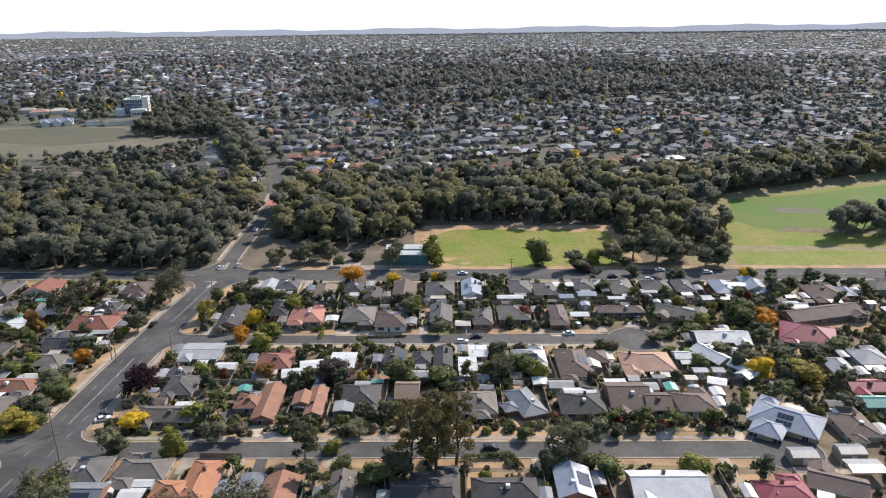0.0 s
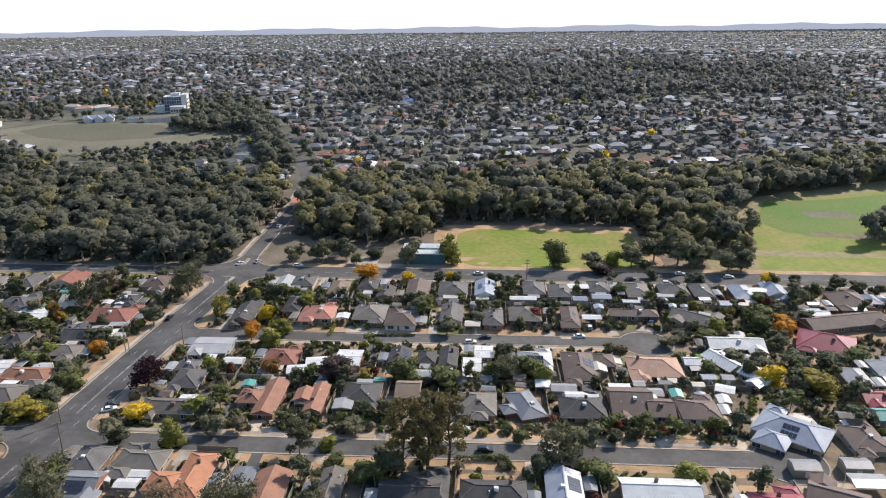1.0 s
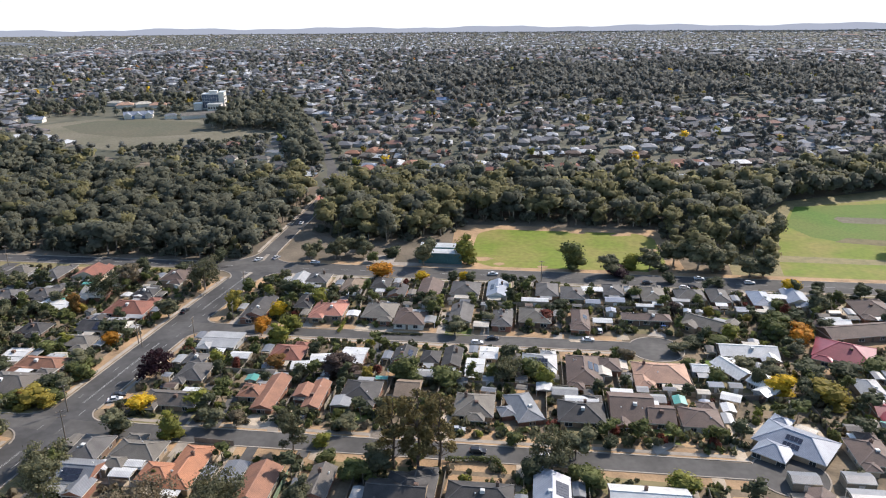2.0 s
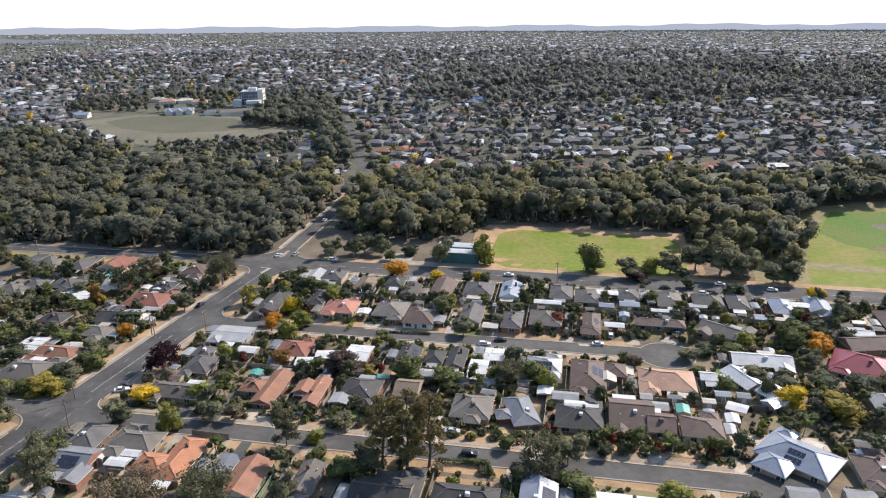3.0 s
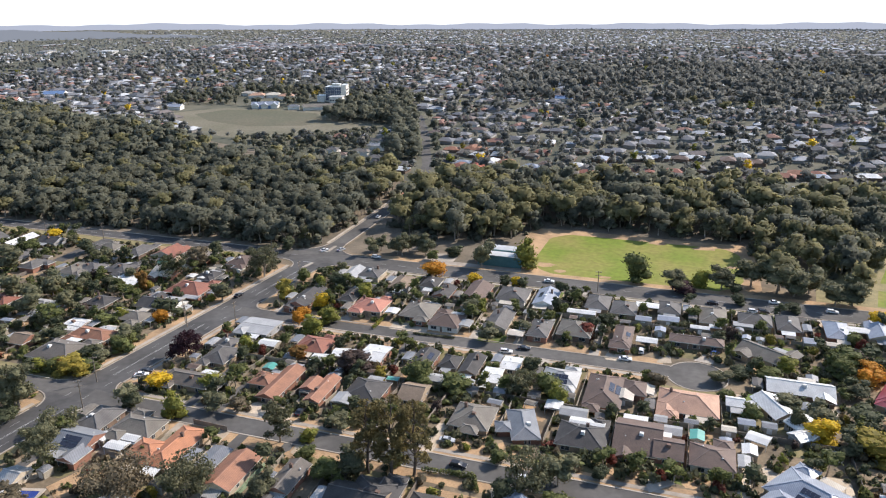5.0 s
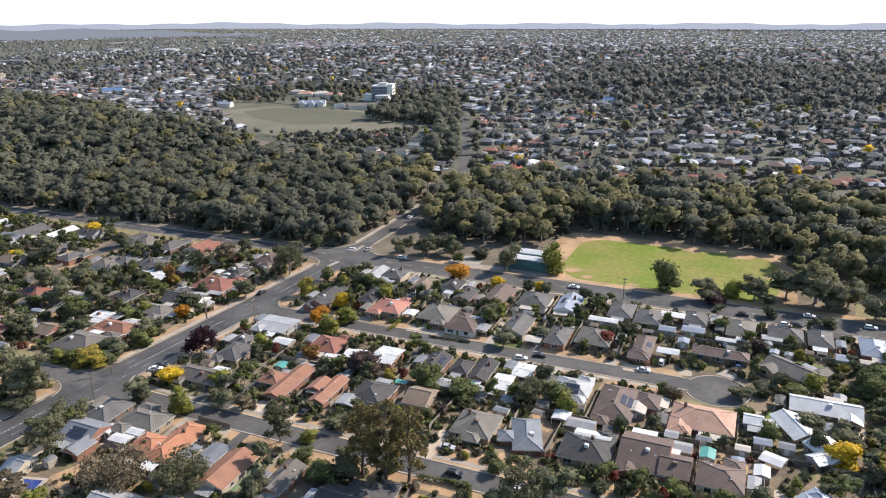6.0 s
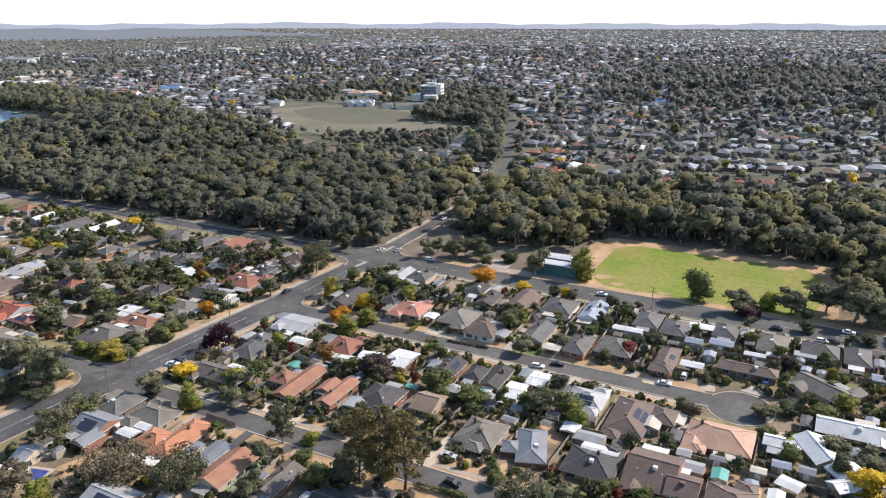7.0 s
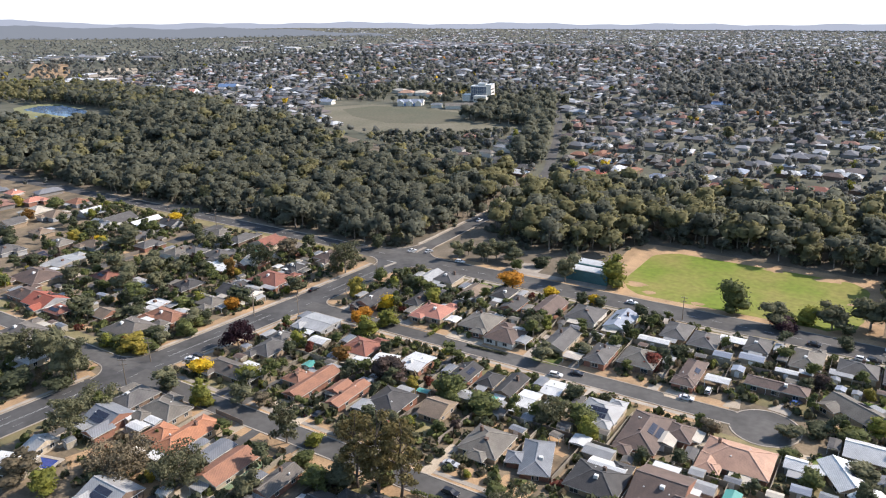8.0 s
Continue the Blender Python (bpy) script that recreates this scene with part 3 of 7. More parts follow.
for k, pts in enumerate((
        [(main_x(y) - 8.4, y) for y in (186, 230, 297)], [(main_x(y) - 8.4, y) for y in (66, 120, 168)],
        [(main_x(y) + 8.5, y) for y in (189, 215, 236)], [(p[0] - 5.6, p[1]) for p in NORTH[1:6]],
        [(-96, 182.6), (0, 182.6), (82, 182.6)], [(-88, 241.0), (0, 241.0), (58, 241.0)], [(-80, 302.4), (100, 302.4), (300, 302.4)])):
    structure("footpath", ribbon(pts, 1.5, 0.055, 0.05), "concrete", "pale concrete footpath along the road", "pavement")
structure("splitter_island", ribbon([(-100.3, 296), (-98.8, 303)], 1.6, 0.16, 0.16), "concrete", "raised concrete traffic island at the junction", "kerb")
structure("splitter_island", ribbon([(-99.2, 318.6), (-99.3, 327)], 1.6, 0.16, 0.16), "concrete", "raised concrete traffic island at the junction", "kerb")

# sports grounds, forest floor, field and lake
structure("oval_surround", tri_fan(rounded(-14, 318.5, 92, 384, 9, 0.15), 0.010), "bare_soil", "bare orange soil round the small oval", "ground")
structure("oval_turf", tri_fan(rounded(-3, 321.5, 86, 377, 14, 0.06), 0.024), "oval_turf", "bright yellow-green mown grass of the small oval", "lawn")
for cx, cy, q in ((3, 331, 4.5), (1, 345, 5.5), (10, 325, 3.0), (30, 323.5, 2.6), (70, 374, 5.0), (48, 375, 3.5), (82, 350, 4.0)):
    structure("worn_patch", tri_fan([(cx + q * (1 + 0.35 * RNG.uniform(-1, 1)) * math.cos(k * 0.449), cy + 0.6 * q * (1 + 0.35 * RNG.uniform(-1, 1)) * math.sin(k * 0.449)) for k in range(14)], 0.03), "bare_soil", "worn bare soil patch in the oval's grass", "ground")
structure("oval_surround", tri_fan([(112, 319), (420, 319), (470, 640), (300, 505), (170, 446), (118, 380)], 0.011), "dry_lawn", "dry pale ground round the large sports ground", "ground")
structure("sports_turf", tri_fan([(134, 323), (150, 321.5), (330, 322), (400, 380), (400, 520), (300, 480), (190, 441), (168, 428), (150, 385), (138, 345)], 0.025), "oval_turf", "yellow-green mown grass of the large sports ground", "lawn")
structure("sports_turf", tri_fan([(172.0, 434.7), (216.1, 443.1), (279.2, 465.7), (331.6, 473.7), (258.7, 360.6), (224.5, 366.5), (200.1, 374.4), (178.0, 370.8), (163.6, 378.7), (156.8, 396.3)], 0.029), "green_turf", "greener watered grass of the large sports ground", "lawn")
structure("worn_strip", tri_fan([(172, 372), (205, 366), (250, 366), (300, 370), (300, 377), (250, 374), (215, 375), (180, 379)], 0.0315), "dry_lawn", "pale worn strip across the sports ground", "lawn")
structure("pitch_square", tri_fan(rounded(186, 405, 214, 416, 4, 0.3), 0.033), "straw_field", "worn brown pitch in the middle of the grass", "lawn")
structure("forest_floor", tri_fan([(-105, 320), (-330, 319), (-760, 309), (-760, 400), (-480, 500), (-390, 560), (-250, 510), (-130, 480), (-108, 450)], 0.014), "litter", "grey-brown leaf litter under the gum trees", "ground")
structure("forest_floor", tri_fan([(-94, 320), (-15, 320), (-14, 384), (92, 385), (118, 320), (134, 320), (168, 446), (320, 520), (480, 660), (340, 590), (150, 480), (-100, 470), (-94, 420)], 0.009), "litter", "grey-brown leaf litter under the gum trees", "ground")
structure("clubhouse_yard", tri_fan(rounded(-60, 322, -8, 352, 5, 0.2), 0.017), "litter", "dry bare yard round the clubhouse", "ground")
structure("straw_field", tri_fan([(-446, 632), (-380, 585), (-300, 545), (-240, 582), (-200, 628), (-206, 640), (-262, 668), (-297, 692), (-352, 698), (-404, 688), (-428, 664)], 0.02), "straw_field", "dry brown grass field behind the forest", "field")
structure("field_turf", tri_fan([(-412, 648), (-375, 618), (-322, 602), (-276, 618), (-258, 640), (-268, 656), (-296, 683), (-350, 690), (-396, 680)], 0.024), "field_turf", "dull green worn grass in the middle of the dry field", "field")
LAKE = [(-700, 478), (-655, 466), (-612, 463), (-603, 484), (-618, 501), (-660, 520), (-717, 530), (-737, 515), (-728, 492)]
structure("lake_bank", tri_fan([(-668 + (x + 668) * 1.16 - 10, 495 + (y - 495) * 1.18) for x, y in LAKE], 0.02), "pale_grass", "dry pale grass bank round the lake", "ground")
structure("lake", tri_fan(LAKE, 0.05), "water", "blue lake among gum trees", "water")
for pts, m, w in (([(-1034, 671), (-964, 702), (-1184, 835), (-1246, 810)], "bare_soil", "bare orange-tan field beyond the lake"), ([(-985, 745), (-925, 770), (-980, 850), (-1050, 820)], "pale_gravel", "bare pale field beyond the lake"), ([(-852, 665), (-800, 690), (-925, 790), (-985, 760)], "concrete", "pale paved car park beyond the lake")):
    structure("bare_field", tri_fan(pts, 0.03), m, w, "field")


# ---- houses ----
OCC = []  # footprints that are taken: x, y, half sizes


def taken(x, y, hx, hy, gap=0.3):
    return any(abs(x - a) < hx + c + gap and abs(y - b) < hy + d + gap for a, b, c, d in OCC)


def roof_block(top, under, caps, x0, y0, x1, y1, z, kind, pitch=0.40):
    """One roof over a rectangle: slopes and gables into top, soffit and fascia into under, ridge lines into caps."""
    dx, dy = x1 - x0, y1 - y0
    along_x = kind.endswith("x")
    if kind.startswith("hip") and ((along_x and dx < dy) or (not along_x and dy < dx)):
        along_x = not along_x
    s = (dy if along_x else dx) / 2
    if kind.startswith("flt"):
        pitch = 0.09
    h = s * pitch
    e = s * 0.92 if kind.startswith("hip") else 0.0
    cx, cy = (x0 + x1) / 2, (y0 + y1) / 2
    a, b = ((x0 + e, cy, z + h), (x1 - e, cy, z + h)) if along_x else ((cx, y0 + e, z + h), (cx, y1 - e, z + h))
    p = [(x0, y0, z), (x1, y0, z), (x1, y1, z), (x0, y1, z)]
    if along_x:
        top.poly([p[0], p[1], b, a]), top.poly([p[2], p[3], a, b])
        ends = ([p[1], p[2], b], [p[3], p[0], a])
    else:
        top.poly([p[1], p[2], b, a]), top.poly([p[3], p[0], a, b])
        ends = ([p[0], p[1], a], [p[2], p[3], b])
    for t in ends:
        if e:
            top.poly(t)
        else:
            top.poly(t, True)
    under.poly([(x, y, z - 0.02) for x, y, _ in reversed(p)])
    for i in range(4):
        q, r = p[i], p[(i + 1) % 4]
        under.poly([(q[0], q[1], z - 0.22), (r[0], r[1], z - 0.22), (r[0], r[1], z + 0.02), (q[0], q[1], z + 0.02)])
    up = lambda v: (v[0], v[1], v[2] + 0.03)
    caps.beam(up(a), up(b), 0.34, 0.1)
    if e:
        for i, c in ((0, a), (1, b if along_x else a), (2, b), (3, a if along_x else b)):
            caps.beam(up(p[i]), up(c), 0.3, 0.09)
    return h


WINDOW_MESH = {}


def window(parent, x, y, z, rz, w, h):
    key = (round(w, 1), round(h, 1))
    if key not in WINDOW_MESH:
        f, p = Geo(), Geo()
        a, b = key[0] / 2, key[1] / 2
        for q in ((-a - 0.07, -b - 0.07, a + 0.07, -b), (-a - 0.07, b, a + 0.07, b + 0.07), (-a - 0.07, -b, -a, b), (a, -b, a + 0.07, b), (-0.03, -b, 0.03, b)):
            f.box(q[0], -0.07, q[1], q[2], 0.0, q[3])
        p.box(-a, -0.03, -b, a, -0.01, b)
        WINDOW_MESH[key] = (mesh_of("window", f, "window_white"), mesh_of("pane", p, "glass_dark"))
    f, p = WINDOW_MESH[key]
    ob = part("window", f, "", parent)
    ob.matrix_basis = pose(x, y, z, 0, 0, rz)
    part("pane", p, "", ob, "dark reflecting glass")


def simple(name, parent, m, g, material, label=""):
    ob = part(name, g, material, parent, label)
    ob.matrix_basis = m
    return ob


def shared(key, name, make, material):
    if key not in WINDOW_MESH:
        g = Geo()
        make(g)
        WINDOW_MESH[key] = mesh_of(name, g, material)
    return WINDOW_MESH[key]


ROOF_WORDS = {"grey": "grey tiled", "lgrey": "light grey metal", "tangrey": "grey-tan tiled", "greybrown": "grey-brown tiled", "tan": "tan tiled", "brown": "brown tiled",
              "dark": "charcoal tiled", "white": "white metal", "terra": "terracotta tiled", "orange": "orange terracotta", "salmon": "salmon red tiled", "redbrown": "red-brown tiled",
              "red": "red tiled", "crimson": "dark red metal", "peach": "pale peach tiled", "bluegrey": "blue-grey metal", "teal": "teal green metal", "blue": "blue metal", "cream": "cream metal", "steel": "steel grey metal"}
HOUSES = []


def house(x, y, w, d, ang, kind, colour, solar=0, wing=None):
    """A one-storey house of eaves size w by d. The street side follows from its row."""
    rng = random.Random(int(abs(x) * 10) * 31 + int(abs(y) * 10))
    wall = rng.choice(["red_brick", "brown_brick", "tan_brick", "brown_brick", "cream_brick", "red_brick", "grey_board", "white_render", "tan_brick"])
    front = 1 if (215 < y < 243 or 278 < y < 303 or y < 173) else -1
    root = thing("house", pose(x, y, 0, 0, 0, ang), f"one-storey {wall.replace('_', ' ')} house with {ROOF_WORDS[colour]} { {'hip': 'hip', 'gab': 'gable', 'flt': 'low flat'}[kind[:3]]} roof", "house", "suburban houses")
    c, s = abs(math.cos(radians(ang))), abs(math.sin(radians(ang)))
    OCC.append((x, y, (w * c + d * s) / 2, (w * s + d * c) / 2))
    HOUSES.append((x, y, w, d, front))
    z = 2.4 + rng.uniform(-0.08, 0.2)
    top, under, caps, body = Geo(), Geo(), Geo(), Geo()
    wings = []
    hw, hd = w / 2, d / 2
    near = -150 < x < 125 and y < 275
    h = roof_block(top, under, caps, -hw, -hd, hw, hd, z, kind)
    body.box(-hw + 0.5, -hd + 0.5, -0.9, hw - 0.5, hd - 0.5, z - 0.03)
    if wing is None and w > 9 and d > 7 and rng.random() < 0.7:
        ww = min(w * 0.45, 6.5)
        wx = rng.choice([-1, 1]) * (hw - ww / 2 - 0.3)
        wing = (wx, front * (hd + 0.4), ww, 4.5)
    if wing:
        wx, wy, ww, wd = wing
        roof_block(top, under, caps, wx - ww / 2, wy - wd / 2, wx + ww / 2, wy + wd / 2, z + 0.004, kind[:3] + ("y" if wd < ww * 1.6 and kind[:3] == "gab" else "x") if kind[:3] == "gab" else "hipx")
        wings.append((wx - ww / 2 + 0.5, wy - wd / 2 + 0.5, -0.9, wx + ww / 2 - 0.5, wy + wd / 2 - 0.5, z - 0.034))
    if w > 9 and d > 8 and rng.random() < 0.45:
        ww = rng.uniform(4.5, 6.5)
        wx, wy = rng.choice([-1, 1]) * (hw - ww / 2 - 0.25), -front * (hd + 0.9)
        roof_block(top, under, caps, wx - ww / 2, wy - 2.6, wx + ww / 2, wy + 2.6, z - 0.006, kind[:3] + "y")
        wings.append((wx - ww / 2 + 0.5, wy - 2.1, -0.9, wx + ww / 2 - 0.5, wy + 2.1, z - 0.04))
    part("wall", body, "wall_" + wall, root)
    for w_ in wings:
        g = Geo()
        g.box(*w_)
        part("wing_wall", g, "wall_" + wall, root)
    part("roof", mesh_of("roof", top, "roof_" + colour, "wall_" + wall), "", root, f"{ROOF_WORDS[colour]} roof")
    part("gutter", under, "gutter_paint", root, "painted gutter and eaves")
    part("ridge_cap", caps, "cap_" + colour, root)
    for sy in (-1, 1):
        n = max(1, int(w // 5)) if near else max(1, int(w // 7))
        for k in range(n):
            wx = -hw + w * (k + 0.5) / n + rng.uniform(-0.4, 0.4)
            if wing and sy * wing[1] > 0 and abs(wx - wing[0]) < wing[2] / 2:
                window(root, wx, wing[1] + sy * (wing[3] / 2 - 0.5), 1.3, 0 if sy < 0 else 180, 2.2, 1.3)
            else:
                window(root, wx, sy * (hd - 0.5), 1.3, 0 if sy < 0 else 180, rng.choice([1.6, 2.2]), 1.3)
    for sx in (-1, 1) if near else ():
        for k in (-1, 1):
            window(root, sx * (hw - 0.5), k * d * 0.22, 1.35, 90 if sx > 0 else -90, 1.2, 1.1)
    door = shared("door", "door", lambda q: q.box(-0.45, -0.06, -1.05, 0.45, 0.0, 1.0), "door_paint")
    simple("door", root, pose(rng.uniform(-1, 1), front * (hd - 0.5), 1.02, 0, 0, 0 if front < 0 else 180), door, "")
    if kind[:3] == "hip" or rng.random() < 0.5:
        if rng.random() < 0.6:
            unit = shared("cooler", "cooler", lambda q: (q.box(-0.55, -0.55, 0, 0.55, 0.55, 0.75), q.box(-0.48, -0.48, 0.75, 0.48, 0.48, 0.86)), "white_metal")
            if rng.random() < 0.5:
                unit = shared("cooler_b", "cooler", lambda q: (q.box(-0.55, -0.55, 0, 0.55, 0.55, 0.75), q.box(-0.48, -0.48, 0.75, 0.48, 0.48, 0.86)), "brick_dark")
            simple("cooler", root, pose(rng.uniform(-0.15, 0.15) * w, -0.14 * d, z + h * 0.64), unit, "", "boxy evaporative cooler on the roof")
        for k in range(rng.randint(0, 2) if near else 0):
            vent = shared("vent", "vent", lambda q: (q.tube((0, 0, 0), (0, 0, 0.45), 0.16, 0.16, 8), q.tube((0, 0, 0.45), (0, 0, 0.6), 0.26, 0.1, 8)), "white_metal")
            simple("vent", root, pose(rng.uniform(-0.3, 0.3) * w, rng.choice([-1, 1]) * 0.2 * d, z + h * 0.45), vent, "", "small round roof vent")
    if rng.random() < 0.25:
        stack = shared("chimney", "chimney", lambda q: (q.box(-0.4, -0.3, 0, 0.4, 0.3, 1.9), q.box(-0.47, -0.37, 1.9, 0.47, 0.37, 2.05), q.tube((0, 0, 2.05), (0, 0, 2.35), 0.15, 0.13, 8)), "brick_dark")
        simple("chimney", root, pose(rng.uniform(-0.3, 0.3) * w, 0.15 * d, z + h * 0.3), stack, "", "brick chimney")
    if not solar and rng.random() < 0.07:
        solar = rng.choice([6, 8, 10])
    if solar:
        panel = shared("panel", "solar_panel", lambda q: q.box(-0.5, -0.82, 0, 0.5, 0.82, 0.05), "solar_glass")
        along_x = (kind[-1] == "x") if kind[:3] == "gab" else w >= d
        sgn = rng.choice([-1, 1])
        tilt = math.degrees(math.atan(0.40))
        half, run = (hd, w) if along_x else (hw, d)
        for k in range(solar):
            col, row = k // 2 - solar / 4 + 0.5, k % 2
            f = 0.30 + 0.34 * row
            if half < 4.6:
                f = 0.5
                if row:
                    continue
            m = pose(col * 1.06, -half * (1 - f), z + half * 0.40 * f + 0.07, tilt, 0, 0)
            turn = (0 if sgn < 0 else 180) if along_x else (90 if sgn > 0 else -90)
            simple("solar_panel", root, pose(0, 0, 0, 0, 0, turn) @ m, panel, "")
    if rng.random() < 0.7:
        roofm = rng.choice(["lgrey", "white", "cream", "lgrey"])
        q, posts = Geo(), Geo()
        vw, vx = rng.uniform(3.5, min(7, w * 0.7)), rng.uniform(-0.2, 0.2) * w
        y0, y1 = -front * (hd - 0.2), -front * (hd + 3.0)
        pts = [(vx - vw / 2, y0, z - 0.12), (vx + vw / 2, y0, z - 0.12), (vx + vw / 2, y1, z - 0.38), (vx - vw / 2, y1, z - 0.38)]
        q.poly(pts)
        q.poly([(a, b, c - 0.06) for a, b, c in reversed(pts)])
        for i in range(4):
            a, b = pts[i], pts[(i + 1) % 4]
            q.poly([(a[0], a[1], a[2] - 0.06), (b[0], b[1], b[2] - 0.06), b, a])
        part("verandah_roof", q, "roof_" + roofm, root, f"{ROOF_WORDS[roofm]} verandah roof")
        for k in (-1, 1) if near else ():
            post = shared("vpost", "post", lambda r: r.box(-0.06, -0.06, -0.7, 0.06, 0.06, 2.12), "window_white")
            simple("post", root, pose(vx + k * (vw / 2 - 0.15), y1 + front * 0.12, -0.03), post, "")
    return root


def shed(x, y, w, d, ang, colour, h=2.2, open_sides=False):
    """A garden shed, or with open sides a carport."""
    OCC.append((x, y, w / 2, d / 2))
    root = thing("carport" if open_sides else "garden_shed", pose(x, y, 0, 0, 0, ang), f"{'open carport' if open_sides else 'garden shed'} with {ROOF_WORDS[colour]} roof beside a house", "carport" if open_sides else "shed", "carports" if open_sides else "garden sheds")
    top, under, caps, body = Geo(), Geo(), Geo(), Geo()
    roof_block(top, under, caps, -w / 2, -d / 2, w / 2, d / 2, h, "gabx" if w > d else "gaby", 0.16 if open_sides else 0.26)
    part("roof", mesh_of("roof", top, "roof_" + colour, "sheet_fence"), "", root)
    part("fascia", under, "gutter_paint", root)
    if open_sides:
        post = shared("cpost", "post", lambda r: r.box(-0.06, -0.06, -0.4, 0.06, 0.06, 2.2), "window_white")
        for sx in (-1, 1):
            for sy in (-1, 1):
                simple("post", root, pose(sx * (w / 2 - 0.2), sy * (d / 2 - 0.2), 0), post, "")
    else:
        g = body
        g.box(-w / 2 + 0.08, -d / 2 + 0.08, -0.5, w / 2 - 0.08, d / 2 - 0.08, h - 0.03)
        part("wall", g, "sheet_fence", root)
        dr = shared("sdoor", "door", lambda q: q.box(-0.7, -0.03, 0, 0.7, 0.0, 1.85), "white_metal")
        simple("door", root, pose(0, -d / 2 + 0.08, 0.05), dr, "")
    return root


house(-72.9, 291.7, 7.4, 13.1, 0, "gaby", "lgrey")
house(-65.2, 294.0, 10.3, 11.1, 0, "hipx", "grey")
house(-48.6, 287.8, 8.9, 14.8, 0, "hipx", "tan")
house(-37.1, 291.2, 8.0, 11.9, 0, "hipx", "dark")
house(-28.8, 283.3, 7.5, 12.2, 0, "gaby", "dark")
house(-16.0, 286.7, 10.0, 18.0, 0, "gaby", "brown")
house(-51.9, 262.2, 13.4, 12.5, 0, "hipx", "salmon")
house(-79.7, 260.8, 9.3, 16.7, 0, "gaby", "dark")
house(-63.1, 269.3, 7.4, 13.8, 0, "hipx", "dark")
house(-32.0, 263.3, 13.0, 14.7, 0, "hipx", "tangrey")
house(-19.4, 257.8, 12.4, 12.2, 0, "hipx", "brown")
house(-0.8, 264.0, 8.9, 16.8, 0, "gaby", "grey")
house(14.9, 260.7, 8.0, 14.7, 0, "hipx", "grey")
house(-1.5, 288.5, 12.5, 14.3, 0, "hipx", "grey")
house(11.6, 289.4, 9.0, 16.3, 0, "gaby", "bluegrey")
house(31.6, 291.0, 9.5, 13.9, 0, "hipx", "grey")
house(41.8, 288.2, 10.0, 12.8, 0, "hipx", "grey")
house(58.1, 293.3, 8.6, 11.6, 0, "hipx", "grey")
house(27.0, 264.4, 12.7, 13.5, 0, "hipx", "tangrey")
house(43.8, 263.6, 6.9, 17.4, 0, "hipy", "brown", wing=(-0.5,-7.5,7.5,6))
house(68.2, 267.4, 18.7, 6.9, 0, "hipx", "brown")
house(73.6, 290.2, 10.0, 14.8, 0, "hipx", "tangrey")
house(88.1, 291.1, 12.0, 10.9, 0, "hipx", "grey")
house(99.2, 291.0, 8.4, 13.9, 0, "hipx", "grey")
house(115.1, 290.1, 8.6, 15.1, 0, "hipx", "bluegrey")
house(129.1, 292.2, 9.2, 12.4, 0, "gaby", "bluegrey")
house(90.4, 263.9, 18.1, 10.0, -33, "gabx", "tangrey")
house(-83.2, 232.4, 13.9, 12.5, 0, "fltx", "lgrey", wing=(-4,-5,5,6))
house(-86.3, 217.6, 7.5, 7.4, 0, "hipx", "grey")
house(-83.2, 209.2, 9.9, 12.0, 0, "hipx", "grey")
house(-56.7, 225.4, 12.1, 11.7, 0, "hipx", "redbrown")
house(-34.0, 225.3, 8.8, 11.8, 0, "fltx", "white")
house(-16.7, 227.4, 7.8, 10.5, 0, "gaby", "dark", solar=8)
house(-7.8, 227.5, 6.6, 9.0, 0, "hipx", "dark")
house(-0.5, 227.5, 6.6, 13.8, 0, "gaby", "dark")
house(7.4, 222.5, 6.3, 9.9, 0, "fltx", "white")
house(11.4, 232.3, 6.6, 9.1, 0, "fltx", "white")
house(28.4, 227.6, 11.8, 11.2, 0, "hipx", "lgrey", solar=10)
house(42.6, 223.7, 11.5, 19.9, 0, "hipy", "brown", wing=(8.5,4.5,8,9))
house(66.8, 224.0, 17.6, 13.9, 0, "hipx", "peach", wing=(-6,-6,6,9))
house(-83.1, 191.9, 18.0, 8.8, 0, "hipx", "greybrown")
house(-53.8, 198.5, 7.0, 20.1, 0, "gaby", "terra")
house(-59.9, 199.0, 8.1, 8.4, 0, "hipx", "terra")
house(-39.6, 198.6, 5.5, 16.0, 0, "gaby", "terra", wing=(-4.2, 1.5, 6.0, 7.5))
house(-26.4, 201.9, 11.8, 13.2, 0, "hipx", "dark")
house(-12.3, 205.6, 7.7, 11.0, 0, "gabx", "tan")
house(8.8, 198.0, 11.9, 12.9, 0, "hipx", "tangrey", wing=(0.5,-6.5,6,5))
house(23.3, 198.4, 8.2, 15.7, 19, "hipy", "steel", wing=(-5.5,-1,5,5.5))
house(40.0, 197.7, 13.7, 12.2, 0, "hipx", "dark")
house(54.6, 201.5, 12.7, 17.3, 0, "gabx", "brown")
house(62.7, 198.4, 7.9, 10.4, 0, "gabx", "brown")
house(73.7, 197.7, 11.5, 10.8, 0, "hipx", "brown")
house(98.5, 243.1, 19.8, 10.1, 0, "gabx", "white")
house(90.5, 229.4, 13.6, 8.0, -61, "gabx", "white")
house(99.0, 220.2, 10.8, 9.0, -51, "gabx", "white")
house(79.8, 228.4, 5.5, 6.0, 0, "gabx", "white")
house(130.5, 245.3, 19.4, 16.6, -23, "hipx", "crimson")
house(143.9, 263.8, 32.6, 11.0, 15, "gabx", "brown")
house(136.3, 269.2, 10.0, 7.0, 0, "gabx", "white")
house(128.7, 220.4, 8.1, 12.0, 0, "hipx", "lgrey")
house(130.0, 207.9, 11.1, 8.0, 0, "gabx", "crimson")
house(127.9, 197.8, 8.8, 7.0, 0, "gabx", "teal")
